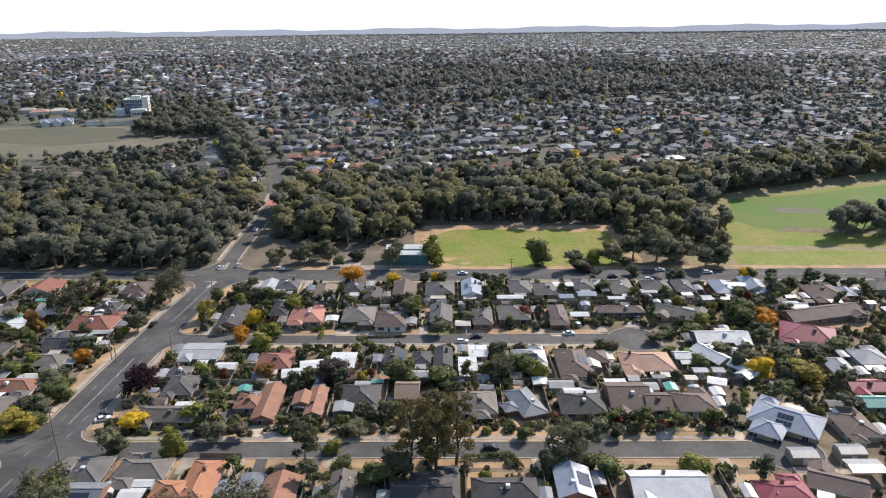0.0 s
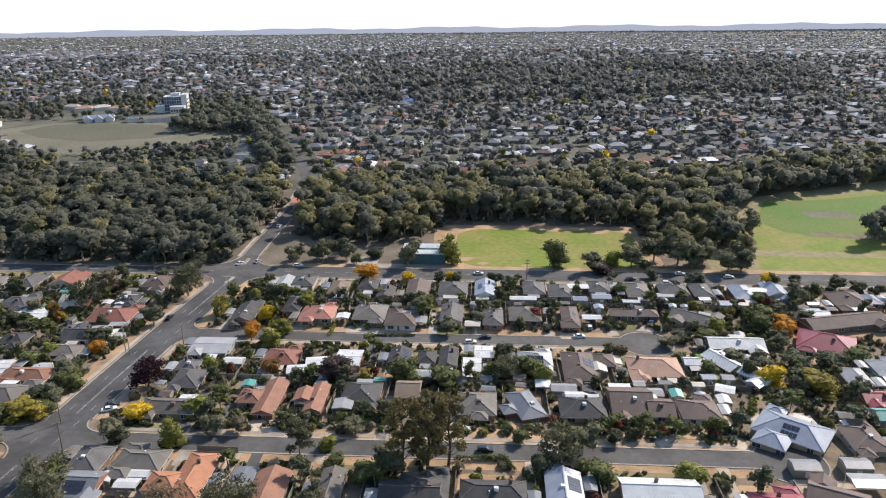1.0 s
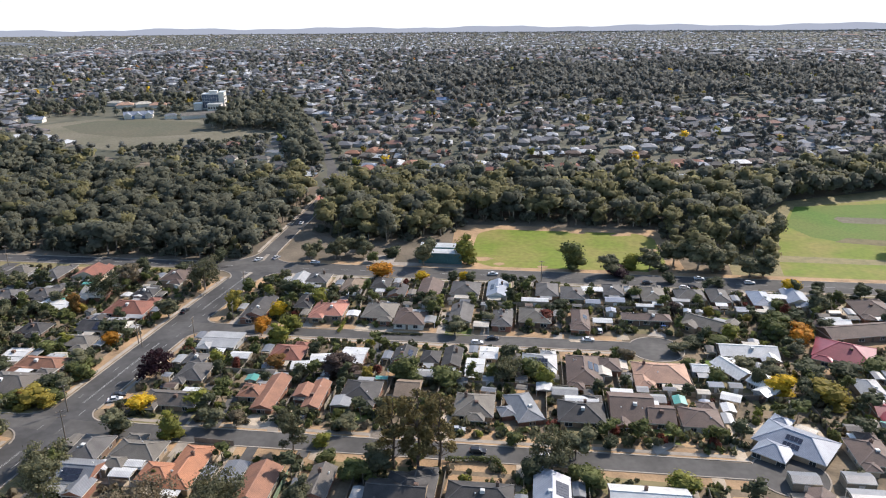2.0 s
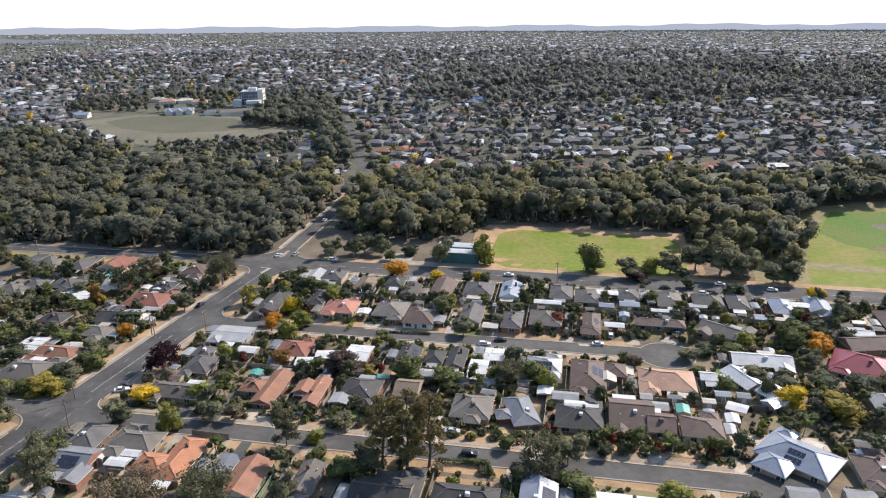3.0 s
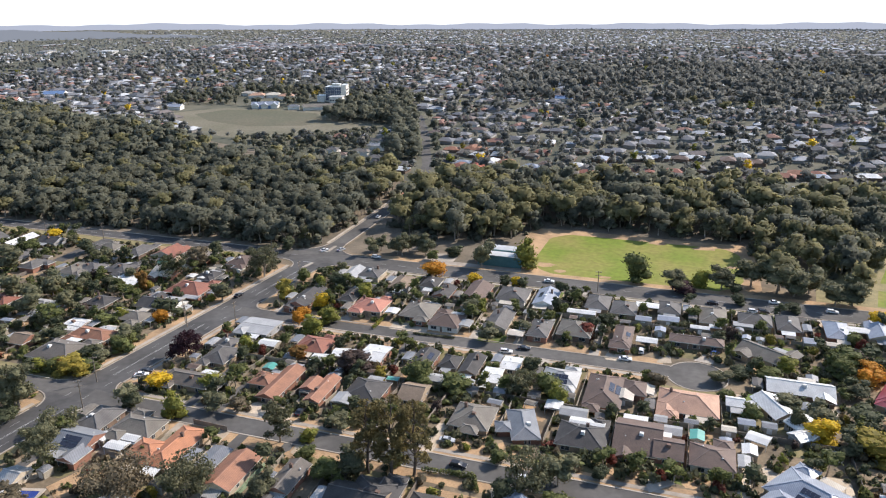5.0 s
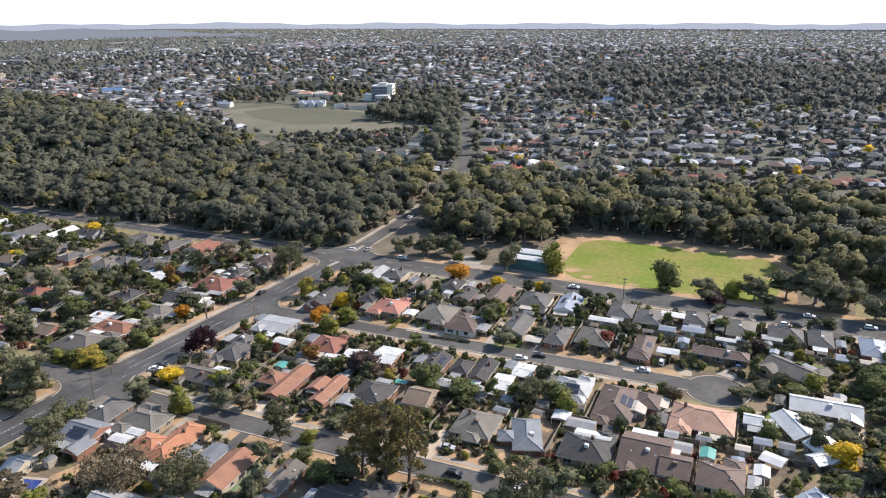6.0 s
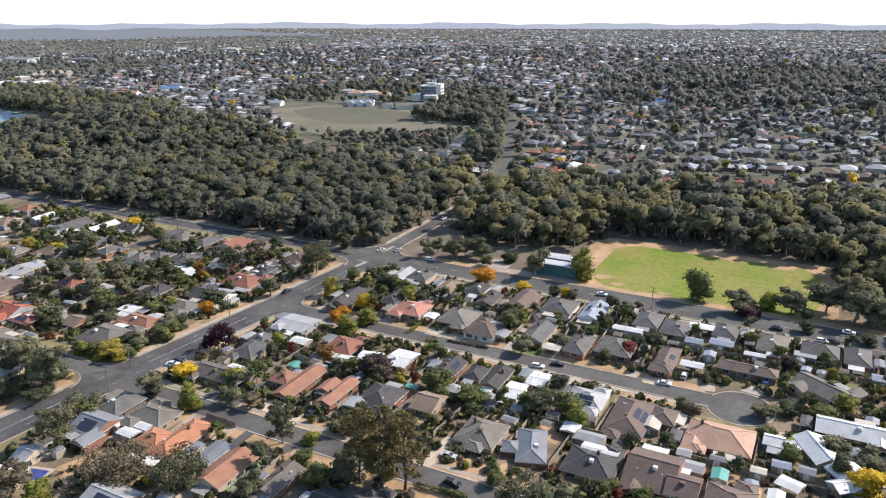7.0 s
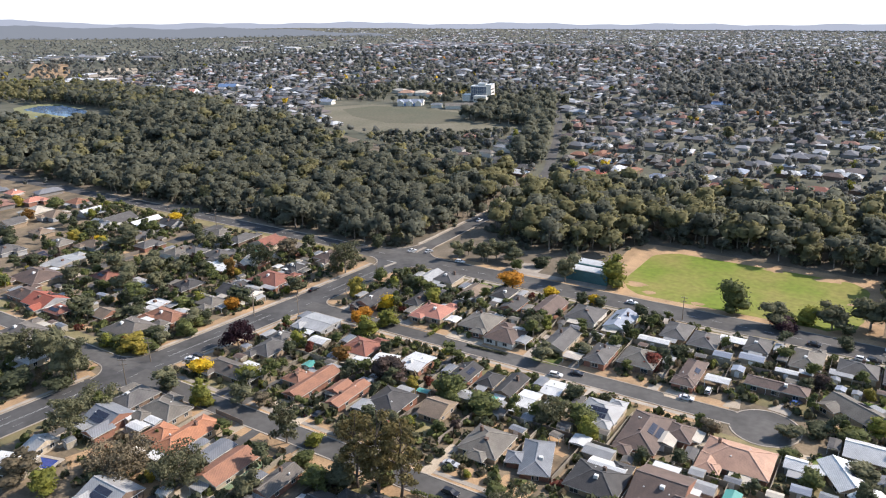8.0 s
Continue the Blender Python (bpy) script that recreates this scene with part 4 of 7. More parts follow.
house(97.0, 188.5, 19.2, 13.4, -35, "hipx", "bluegrey", wing=(-3,-8,9,9), solar=8)
house(114.6, 185.1, 9.9, 12.5, 0, "hipx", "brown")
house(81.6, 154.8, 13.0, 9.3, 0, "hipx", "crimson")
house(96.6, 158.6, 13.7, 9.0, -24, "gabx", "brown")
house(154.3, 284.0, 14.4, 15.3, 0, "hipx", "brown")
house(163.3, 284.8, 6.8, 10.0, 0, "hipx", "bluegrey")
house(-93.7, 164.8, 9.2, 11.6, 0, "hipx", "grey")
house(-79.8, 164.8, 13.5, 9.5, 0, "hipx", "tangrey")
house(-63.3, 159.2, 8.6, 18.5, 0, "hipy", "orange", wing=(-6.5,-3,9,8))
house(-42.8, 154.6, 8.8, 15.0, 0, "gaby", "terra")
shed(-50.6, 158.0, 6.0, 9.5, 0, "steel", 2.5, True)
house(-90.7, 153.8, 10.8, 10.5, 0, "gabx", "steel", wing=(4,-6,6,7), solar=10)
house(-4.2, 157.3, 12.5, 11.8, 0, "hipx", "dark")
house(13.1, 156.6, 16.3, 8.4, 0, "hipx", "dark")
house(-7.4, 154.5, 14.9, 10.3, 0, "gabx", "dark")
house(30.7, 159.0, 9.2, 12.6, 0, "gaby", "bluegrey")
house(54.0, 158.2, 18.9, 11.2, 0, "gabx", "white")
house(-59.2, 132.6, 12.5, 10.2, 0, "gabx", "lgrey")
house(-94.8, 135.8, 5.6, 7.5, 0, "gabx", "lgrey")
house(-27.5, 156.9, 6.4, 12.9, 0, "gaby", "greybrown")
house(-135.1, 226.3, 15.6, 9.0, 0, "hipx", "tangrey")
house(-149.3, 215.1, 8.3, 6.2, 0, "fltx", "white")
house(-136.6, 208.8, 16.7, 9.0, 0, "hipx", "terra")
house(-137.5, 195.0, 17.8, 13.8, 0, "hipx", "greybrown")
house(-130.1, 256.0, 17.5, 13.8, 0, "hipx", "redbrown")
house(-139.0, 243.2, 7.2, 8.4, 0, "hipx", "grey")
house(-130.9, 238.9, 18.2, 10.6, 0, "gabx", "dark")
house(-155.6, 234.2, 10.8, 9.3, 0, "hipx", "dark")
house(-161.6, 255.2, 13.5, 8.4, 0, "fltx", "white")
house(-174.3, 266.7, 13.1, 11.2, 0, "hipx", "grey")
house(-187.8, 264.0, 12.2, 10.4, 0, "hipx", "grey")
house(-182.2, 289.0, 9.8, 14.7, 0, "hipx", "grey")
house(-127.1, 290.8, 11.7, 12.9, 0, "hipx", "brown")
house(-131.4, 271.4, 9.7, 8.0, 0, "hipx", "dark")
house(-228.4, 225.7, 11.6, 15.5, 0, "fltx", "lgrey")
house(-220.6, 208.0, 19.0, 15.7, 0, "hipx", "brown")
house(-203.7, 194.5, 16.1, 10.0, 0, "hipx", "brown")
house(-190.6, 194.3, 14.4, 12.5, 0, "gabx", "red")
house(-176.9, 191.5, 7.6, 10.0, 90, "hipx", "redbrown")
house(-157.9, 198.8, 7.5, 9.0, 0, "gabx", "tan")
house(-169.0, 173.8, 16.0, 12.0, 0, "hipx", "greybrown")
house(-195.0, 223.1, 11.8, 9.0, 0, "hipx", "redbrown")
house(-345.6, 278.7, 12.5, 9.0, 90, "hipx", "salmon")
house(-374.6, 283.2, 9.5, 10.0, 90, "hipx", "salmon")
house(-294.2, 281.4, 13.4, 9.0, 90, "gabx", "white")
house(-265.3, 277.6, 18.2, 14.0, 90, "gabx", "grey")
house(-250.3, 284.0, 17.6, 8.0, 90, "gabx", "white")
house(-265.8, 269.6, 14.5, 10.0, 0, "gabx", "lgrey")
house(-230.6, 265.9, 11.8, 9.0, 90, "hipx", "grey")
house(-215.8, 259.7, 11.8, 9.0, 90, "hipx", "grey")
house(-193.3, 260.3, 14.1, 10.0, 90, "hipx", "tangrey")
house(-255.9, 239.6, 12.2, 10.0, 0, "hipx", "tangrey")
house(-281.8, 244.9, 11.4, 9.0, 0, "hipx", "tan")
house(-268.6, 220.9, 11.7, 10.0, 90, "hipx", "grey")
shed(-128.9, 244.3, 7, 4.5, 0, "lgrey", 2.5, True)
shed(-135.8, 242.5, 7, 4, 0, "white", 2.5, True)
shed(-124.1, 248.6, 7, 4, 0, "lgrey", 2.4, True)
shed(-138.2, 268.1, 4, 4, 0, "white", 2.5, True)
shed(-132.7, 268.2, 4, 4, 0, "white", 2.5, True)
shed(-31.1, 195.7, 6, 6, 0, "lgrey", 2.5, True)
shed(26.8, 279.7, 11, 4, 0, "white", 2.5)
shed(49.8, 293.2, 9, 5, 0, "white", 2.5, True)
shed(49.4, 280.5, 6, 4.5, 0, "bluegrey", 2.4)
shed(58.1, 282.9, 8, 5, 0, "bluegrey", 2.5)
shed(55.8, 273.0, 4, 4, 0, "bluegrey", 2.3)
shed(62.8, 265.8, 6, 3.5, 0, "white", 2.4, True)
shed(51.9, 262.8, 7.5, 4.5, 0, "white", 2.4, True)
shed(69.2, 278.7, 7, 3, 0, "white", 2.4)
shed(83.9, 285.7, 7, 4, 0, "lgrey", 2.4, True)
shed(105.9, 278.5, 6, 5, 0, "bluegrey", 2.4)
shed(121.5, 292.4, 9, 5, 0, "white", 2.6, True)
shed(-9.9, 215.9, 9, 5, 0, "lgrey", 2.4)
shed(-12.1, 257.1, 5, 6, 0, "lgrey", 2.5, True)
shed(7.4, 255.0, 6, 5, 0, "cream", 2.4, True)
shed(-41.8, 259.5, 5, 5, 0, "white", 2.5, True)
shed(-72.3, 221.5, 7, 5, 0, "white", 2.5)
shed(54.0, 228.1, 6, 6, 0, "cream", 2.5, True)
shed(48.4, 222.9, 6, 6, 0, "cream", 2.4)
shed(29.6, 210.9, 5, 5, 0, "white", 2.5, True)
shed(-85.9, 157.2, 4, 4, 0, "white", 2.4)
shed(-77.7, 159.5, 5, 4, 0, "white", 2.4, True)
shed(-79.1, 155.0, 6, 4, 0, "white", 2.4, True)
shed(62.3, 207.6, 7, 5, 0, "lgrey", 2.4)
shed(69.7, 207.2, 4, 5, 0, "teal", 2.4)
shed(77.9, 213.3, 4, 3, 0, "cream", 2.3)
shed(83.0, 204.3, 4, 5, 0, "white", 2.4)
shed(107.1, 173.0, 7, 5, 0, "steel", 2.6)
shed(106.8, 165.2, 9, 6, 0, "steel", 2.8, True)
shed(-93.0, 126.7, 12, 7, 20, "white", 2.6)
shed(-212.5, 214.1, 6, 5, 0, "bluegrey", 2.6)
shed(40.5, 202.7, 10, 6, 0, "white", 2.9)
shed(85.4, 210.8, 6, 5, -20, "white", 2.4, True)
shed(35.8, 208.6, 8, 5, 0, "lgrey", 2.6)
shed(-63.1, 207.1, 4, 4, 0, "teal", 2.2)
shed(-44.1, 222.6, 8, 6, 10, "white", 2.5, True)
shed(-49.7, 216.9, 7, 6, 10, "white", 2.4, True)
shed(93.8, 171.8, 7, 5, 0, "steel", 2.4)

# houses further along the same streets, past the ends of the rows
def fill_row(y, x0, x1, step, seed):
    rng = random.Random(seed)
    x = x0
    while x < x1:
        w, d = rng.uniform(10, 14), rng.uniform(9, 12.5)
        cx, cy = x + step / 2 + rng.uniform(-1, 1), y + rng.uniform(-1.5, 1.5)
        if not taken(cx, cy, w / 2, d / 2, 1.2) and not abs(cx - main_x(cy)) < 17 and not abs(cx + 213) < 11:
            house(round(cx, 1), round(cy, 1), round(w, 1), round(d, 1), 0, rng.choice(["hipx", "hipx", "hipx", "gabx", "gaby"]),
                  rng.choice(["grey", "grey", "tangrey", "brown", "lgrey", "white", "greybrown", "terra", "dark", "tan", "redbrown", "cream"]))
        x += step


fill_row(289, -345, -116, 17, 1)
fill_row(268, -330, -120, 17, 2)
fill_row(246, -320, -125, 18, 3)
fill_row(222, -310, -130, 18, 4)
fill_row(200, -300, -145, 18, 5)
fill_row(164, -320, -140, 18, 6)
fill_row(142, -260, -130, 18, 7)
fill_row(291, 140, 330, 17, 8)
fill_row(266, 150, 320, 18, 9)
fill_row(240, 140, 300, 18, 10)
fill_row(214, 140, 260, 18, 11)
fill_row(190, 128, 240, 18, 12)
fill_row(164, 118, 200, 18, 13)
fill_row(226, 100, 135, 17, 14)

# ---- the clubhouse beside the small oval ----
club = thing("clubhouse", pose(-16.5, 323, 0), "long teal metal clubhouse with white stepped roof", "building")
g = Geo()
g.box(-10.2, 0, -0.1, 10.2, 5.6, 5.3)
g.box(-10.2, 5.604, -0.1, 10.2, 11.4, 5.9)
part("wall", g, "teal_wall", club, "dark teal sheet metal wall")
for y0, y1, z0, z1 in ((-0.3, 4.6, 5.36, 5.75), (6.4, 11.7, 6.0, 6.4)):
    g = Geo()
    g.poly([(-10.5, y0, z0), (10.5, y0, z0), (10.5, y1, z1), (-10.5, y1, z1)])
    g.poly([(-10.5, y0, z0 - 0.3), (10.5, y0, z0 - 0.3), (10.5, y0, z0), (-10.5, y0, z0)])
    g.poly([(10.5, y0, z0 - 0.3), (10.5, y1, z0 - 0.3), (10.5, y1, z1), (10.5, y0, z0)])
    g.poly([(-10.5, y1, z1), (10.5, y1, z1), (10.5, y1, z0 - 0.4), (-10.5, y1, z0 - 0.4)])
    part("roof", g, "roof_white", club, "white metal roof sheet")
g = Geo()
g.box(-10.2, 4.75, 5.3, 10.2, 6.2, 5.33)
part("roof_gutter", g, "teal_wall", club)
for k in range(4):
    g = Geo()
    g.box(-9 + 4.8 * k, -0.07, 0, -6 + 4.8 * k, -0.002, 2.9)
    part("roller_door", g, "teal_wall", club)
OCC.append((-16.5, 329, 11, 7))
structure("forecourt", tri_fan([(-52, 318.5), (-6, 318.5), (-6, 322.8), (-38, 322.8), (-38, 334), (-52, 330)], 0.045), "concrete", "pale concrete forecourt before the clubhouse", "pavement")

# ---- the white hospital and school beyond the dry field ----
hosp = thing("hospital", pose(-312, 764, 0, 0, 0, 12) @ Matrix.Diagonal((0.76, 0.8, 0.9, 1)), "white multi-storey hospital with a dark glass front", "building")
for x0, y0, x1, y1, h in ((-15, -7, 8, 8, 17), (8.01, -8, 15, 9, 19), (-4, -28, 14, -14, 8), (-26, -12, -15.01, 2, 7), (-6, -2, 5, 6, 20)):
    g = Geo()
    g.box(x0, y0, 0 if h < 20 else 17.6, x1, y1, h)
    part("wall", g, "wall_white_render", hosp, "white rendered wall")
    g = Geo()
    g.box(x0 - 0.5, y0 - 0.5, h + 0.004, x1 + 0.5, y1 + 0.5, h + 0.6)
    part("roof", g, "roof_white", hosp)
for s in range(4):
    for q in range(7):
        g = Geo()
        g.box(-14.6 + 3.2 * q, -7.12, 1.6 + 3.9 * s, -11.7 + 3.2 * q, -7.01, 5.2 + 3.9 * s)
        part("window", g, "blue_glass", hosp)
    for q in range(3):
        g = Geo()
        g.box(15.01, -6 + 4.5 * q, 1.4 + 3.9 * s, 15.1, -3.4 + 4.5 * q, 3.0 + 3.9 * s)
        part("window", g, "glass_dark", hosp)
for q in range(5):
    g = Geo()
    g.box(-3 + 3.4 * q, -28.1, 3.2, -0.8 + 3.4 * q, -28.01, 5.2)
    part("window", g, "glass_dark", hosp)
g = Geo()
g.tube((0, 2, 20.6), (0, 2, 24), 0.5, 0.15, 6)
part("mast", g, "white_metal", hosp)
for px_, py_, pw, pd, col, turn in ((-306, 706, 30, 12, "tangrey", 32), (-290, 716, 19, 12, "tangrey", 32), (-330, 700, 12, 8, "steel", 28), (-412, 764, 18, 13, "peach", 20), (-396, 772, 17, 12, "cream", 30), (-376, 766, 18, 12, "peach", 24), (-362, 779, 16, 12, "peach", 40), (-430, 776, 18, 10, "cream", 0), (-452, 668, 20, 11, "bluegrey", 12), (-474, 660, 16, 10, "dark", 12), (-708, 632, 40, 18, "terra", 25), (-665, 655, 34, 16, "salmon", 25), (-652, 715, 24, 16, "blue", 25), (-75, 823, 19, 12, "blue", 5), (-169, 541, 17, 7, "lgrey", -8), (-180, 560, 18, 7, "grey", -8), (-172, 520, 14, 8, "tangrey", -12), (-154, 503, 11, 8, "grey", 10), (-183, 505, 10, 8, "brown", 20), (-196, 520, 10, 8, "grey", 0)):
    b = thing("low_hall", pose(px_, py_, 0, 0, 0, turn), f"long low distant building with {ROOF_WORDS[col]} roof", "building", "low halls beyond the forest")
    top, under, caps, body = Geo(), Geo(), Geo(), Geo()
    roof_block(top, under, caps, -pw / 2, -pd / 2, pw / 2, pd / 2, 3.4, "hipx" if pw < 19 else "gabx", 0.38)
    body.box(-pw / 2 + 0.5, -pd / 2 + 0.5, -0.1, pw / 2 - 0.5, pd / 2 - 0.5, 3.37)
    part("wall", body, "wall_white_render", b)
    part("roof", mesh_of("roof", top, "roof_" + col, "wall_white_render"), "", b)
    part("gutter", under, "gutter_paint", b)
    part("ridge_cap", caps, "cap_" + col, b)

hall = thing("school_hall", pose(-364, 702, 0, 0, 0, 24), "pale school hall with three gables and blue verandah", "building")
top, under, caps, body = Geo(), Geo(), Geo(), Geo()
roof_block(top, under, caps, -14, -4, 14, 7, 3.4, "gabx", 0.5)
for gx in (-9.5, 0, 9.5):
    roof_block(top, under, caps, gx - 3.6, -8, gx + 3.6, 1, 3.404, "gaby", 0.7)
    g = Geo()
    g.box(gx - 3.2, -7.6, -0.1, gx + 3.2, -3.504, 3.36)
    part("wing_wall", g, "wall_white_render", hall)
body.box(-13.5, -3.5, -0.1, 13.5, 6.5, 3.37)
part("wall", body, "wall_white_render", hall)
part("roof", mesh_of("roof", top, "roof_bluegrey", "wall_white_render"), "", hall)
part("gutter", under, "gutter_paint", hall)
part("ridge_cap", caps, "cap_bluegrey", hall)
for gx in (-4.75, 4.75):
    g = Geo()
    g.box(gx - 1.1, -7.2, -0.1, gx + 1.1, -3.6, 2.7)
    part("verandah", g, "roof_blue", hall, "blue verandah between the gables")

# ---- yards: sheds, carports, driveways, lawns, fences ----
yard_rng = random.Random(21)
for (x, y, w, d, front) in list(HOUSES):
    if y > 305 or x < -240 or x > 190:
        continue
    back = -front
    street = {1: {True: 304.0, False: 242.4}[y > 260] if y > 200 else 172.9, -1: 250.0 if y > 225 else 180.7}[front]
    west = x < -108
    made_sheds, shed_quota = 0, yard_rng.choice([1, 1, 2])
    for tries in range(9):
        if tries == 8 or made_sheds == shed_quota:
            break
        sx, sy = x + yard_rng.uniform(-6, 6), y + back * (d / 2 + yard_rng.uniform(2.5, 8))
        sw, sd = yard_rng.uniform(2.6, 5.0), yard_rng.uniform(2.4, 3.8)
        if not taken(sx, sy, sw / 2, sd / 2, 0.4) and abs(sx - main_x(sy)) > 14 and not (172 < sy < 182 or 241 < sy < 251 or 302 < sy < 320):
            shed(round(sx, 1), round(sy, 1), sw, sd, round(yard_rng.gauss(0, 4), 1), yard_rng.choice(["cream", "lgrey", "steel", "grey", "teal", "bluegrey", "steel", "grey", "greybrown", "tangrey", "brown"]), 2.1, tries % 3 == 2)
            made_sheds += 1
    for tries in range(6):
        sx = x + yard_rng.choice([-1, 1]) * (w / 2 + 2.0)
        sy = y + yard_rng.uniform(-0.3, 0.3) * d
        if not taken(sx, sy, 1.6, 2.8, 0.1) and not abs(sx - main_x(sy)) < 12:
            if yard_rng.random() < 0.6:
                shed(round(sx, 1), round(sy, 1), 3.2, 5.6, 0, yard_rng.choice(["lgrey", "steel", "tangrey", "grey", "steel"]), 2.35, True)
            if not west:
                ye = street
                g = tri_fan([(sx - 1.6, min(sy, ye)), (sx + 1.6, min(sy, ye)), (sx + 1.6, max(sy, ye)), (sx - 1.6, max(sy, ye))], 0.060 + 0.0002 * (len(OCC) % 40))
                structure("driveway", g, yard_rng.choice(["concrete", "concrete", "pale_gravel", "old_asphalt"]), "paved driveway from the street to a house", "driveway")
            break
    for k, (oy, hh) in enumerate(((front, 4.0), (back, 4.5))):
        cy = y + oy * (d / 2 + hh / 2 + 0.6)
        if not (171 < cy < 183 or 240.5 < cy < 251.5 or 302 < cy < 320) and abs(x - main_x(cy)) > 15:
            pts = rounded(x - w / 2 - 1, cy - hh, x + w / 2 + 0.6, cy + hh * 0.8, 1.4, 0.3, 4)
            structure("lawn", tri_fan(pts, 0.030 + 0.00011 * (len(OCC) % 90)), yard_rng.choice(["lawn", "dry_lawn", "bare_soil", "pale_gravel", "dry_lawn", "bare_soil", "bare_soil"]), "small uneven house garden of grass or bare soil", "lawn")


def fence(x0, y0, x1, y1, material):
    length = math.hypot(x1 - x0, y1 - y0)
    root = thing("fence", pose(x0, y0, 0, 0, -math.degrees(math.atan2(rise(y1) - rise(y0), length)), math.degrees(math.atan2(y1 - y0, x1 - x0))), {"paling": "weathered timber paling fence between gardens", "green_fence": "pale green sheet metal fence beside a house"}.get(material, "plain sheet metal fence between gardens"), "fence", "garden fences")
    g = Geo()
    g.box(0, -0.025, -0.25, length, 0.025, 1.72)
    part("panel", g, material, root)
    g = Geo()
    g.box(0, -0.05, 1.722, length, 0.05, 1.78)
    part("capping", g, material, root)
    g = Geo()
    g.box(0.02, 0.027, 1.2, length - 0.02, 0.09, 1.3)
    part("rail", g, "paling", root)


rows = (("a", 279, 303, 278.0, 299.0), ("b", 252, 278, 278.0, 257.0), ("c", 214, 243, 213.5, 236.0), ("d", 184, 214, 213.5, 190.0), ("e", 140, 173, 146.0, 166.0))
for _, lo, hi, back_y, front_y in rows:
    xs = sorted((h[0], h[2]) for h in HOUSES if lo < h[1] < hi and -100 < h[0] < 175)
    for (xa, wa), (xb, wb) in zip(xs, xs[1:]):
        xm = (xa + wa / 2 + xb - wb / 2) / 2
        if -0.5 < (xb - wb / 2) - (xa + wa / 2):
            fence(round(xm, 1), back_y, round(xm, 1), front_y, yard_rng.choice(["paling", "sheet_fence", "paling"]))
        if lo in (279, 214):
            fence(round(xa, 1), back_y + 0.05, round(xb, 1) - 0.1, back_y + 0.05, yard_rng.choice(["paling", "sheet_fence"]))
for lo, hi, back_y in ((184, 214, 213), (214, 236, 236), (236, 262, 258)):
    xs = sorted(h[0] for h in HOUSES if lo < h[1] < hi and -235 < h[0] < -118)
    for xa, xb in zip(xs, xs[1:]):
        fence(round(xa, 1), back_y - 22, round(xa, 1) + 0.02, back_y - 3, "paling")

for pts, m, w in (([(56.9, 188.8), (61.8, 191.2), (65.2, 186.6), (59.2, 181.1)], "concrete", "pale concrete driveway before a house"), ([(67.5, 256.2), (70.8, 261.7), (74.6, 261.1), (73.8, 255.2)], "concrete", "pale concrete driveway off the turning circle"),
                  ([(56.0, 251.1), (57.7, 260.5), (59.7, 260.9), (60.8, 252.0)], "pale_gravel", "sandy gravel path to a house"), ([(-38.8, 160.0), (-35.1, 169.8), (-29.9, 166.9), (-33.0, 157.6)], "bare_soil", "bare tan soil of a front yard"),
                  ([(-86.0, 137.0), (-82.0, 147.5), (-74.5, 146.0), (-74.0, 139.5), (-80.0, 134.0)], "bare_soil", "bare tan soil of a back yard")):
    structure("yard_patch", tri_fan(pts, 0.074), m, w, "driveway" if m != "bare_soil" else "lawn")

fence(-37.2, 161.5, -37.2, 148.0, "green_fence")
fence(-67.9, 173.1, -56.5, 172.7, "paling")

# ---- swimming pool ----
def pool(x, y, w, d, ang):
    root = thing("swimming_pool", pose(x, y, 0, 0, 0, ang), "small blue garden pool with pale paved edge", "pool")
    g = Geo()
    for q in ((-w / 2 - 1, -d / 2 - 1, w / 2 + 1, -d / 2), (-w / 2 - 1, d / 2, w / 2 + 1, d / 2 + 1), (-w / 2 - 1, -d / 2, -w / 2, d / 2), (w / 2, -d / 2, w / 2 + 1, d / 2)):
        g.box(q[0], q[1], 0, q[2], q[3], 0.2)
    part("coping", g, "concrete", root)
    g = Geo()
    g.box(-w / 2, -d / 2, 0, w / 2, d / 2, 0.13)
    part("water", g, "pool_water", root, "dark blue pool water")
    OCC.append((x, y, w / 2 + 1, d / 2 + 1))


pool(-88.9, 132.3, 7.0, 4.0, 15)


def laid(quads):
    """Loose leaf quads laid on the land, each by its own place."""
    c = quads.mean(1)
    x, y, z = lay(c[:, 0], c[:, 1])
    return quads + np.stack([x - c[:, 0], y - c[:, 1], z], 1)[:, None, :]


def hedge(x0, y0, x1, y1, h, wdt, kind):
    n = int(math.hypot(x1 - x0, y1 - y0) / 0.8) + 1
    b = [(x0 + (x1 - x0) * k / n, y0 + (y1 - y0) * k / n, h * 0.5, wdt * 0.6, wdt * 0.6, h * 0.52) for k in range(n + 1)]
    tagged(new("hedge", quad_mesh("hedge", laid(leaf_quads(np.random.RandomState(n), b, 34 * n, 0.36)), ["leaf_" + kind])), "clipped green hedge along a garden edge", "hedge", "garden hedges")


hedge(3.2, 172.2, 15.8, 173.7, 1.6, 1.2, "green")
hedge(16.1, 173.8, 18.7, 168.1, 1.6, 1.2, "green")
hedge(-44.3, 247.0, -44.2, 258.3, 1.5, 1.3, "lime")
hedge(47.9, 192.5, 51.4, 196.2, 1.2, 1.0, "green")
hedge(-28.5, 247.3, -13.8, 248.0, 0.9, 0.8, "dark")
hedge(70.0, 215.5, 76.3, 216.7, 1.4, 1.2, "green")
hedge(10.0, 173.1, 16.9, 172.4, 1.5, 1.2, "green")

# ---- trees ----
PROTO = {}


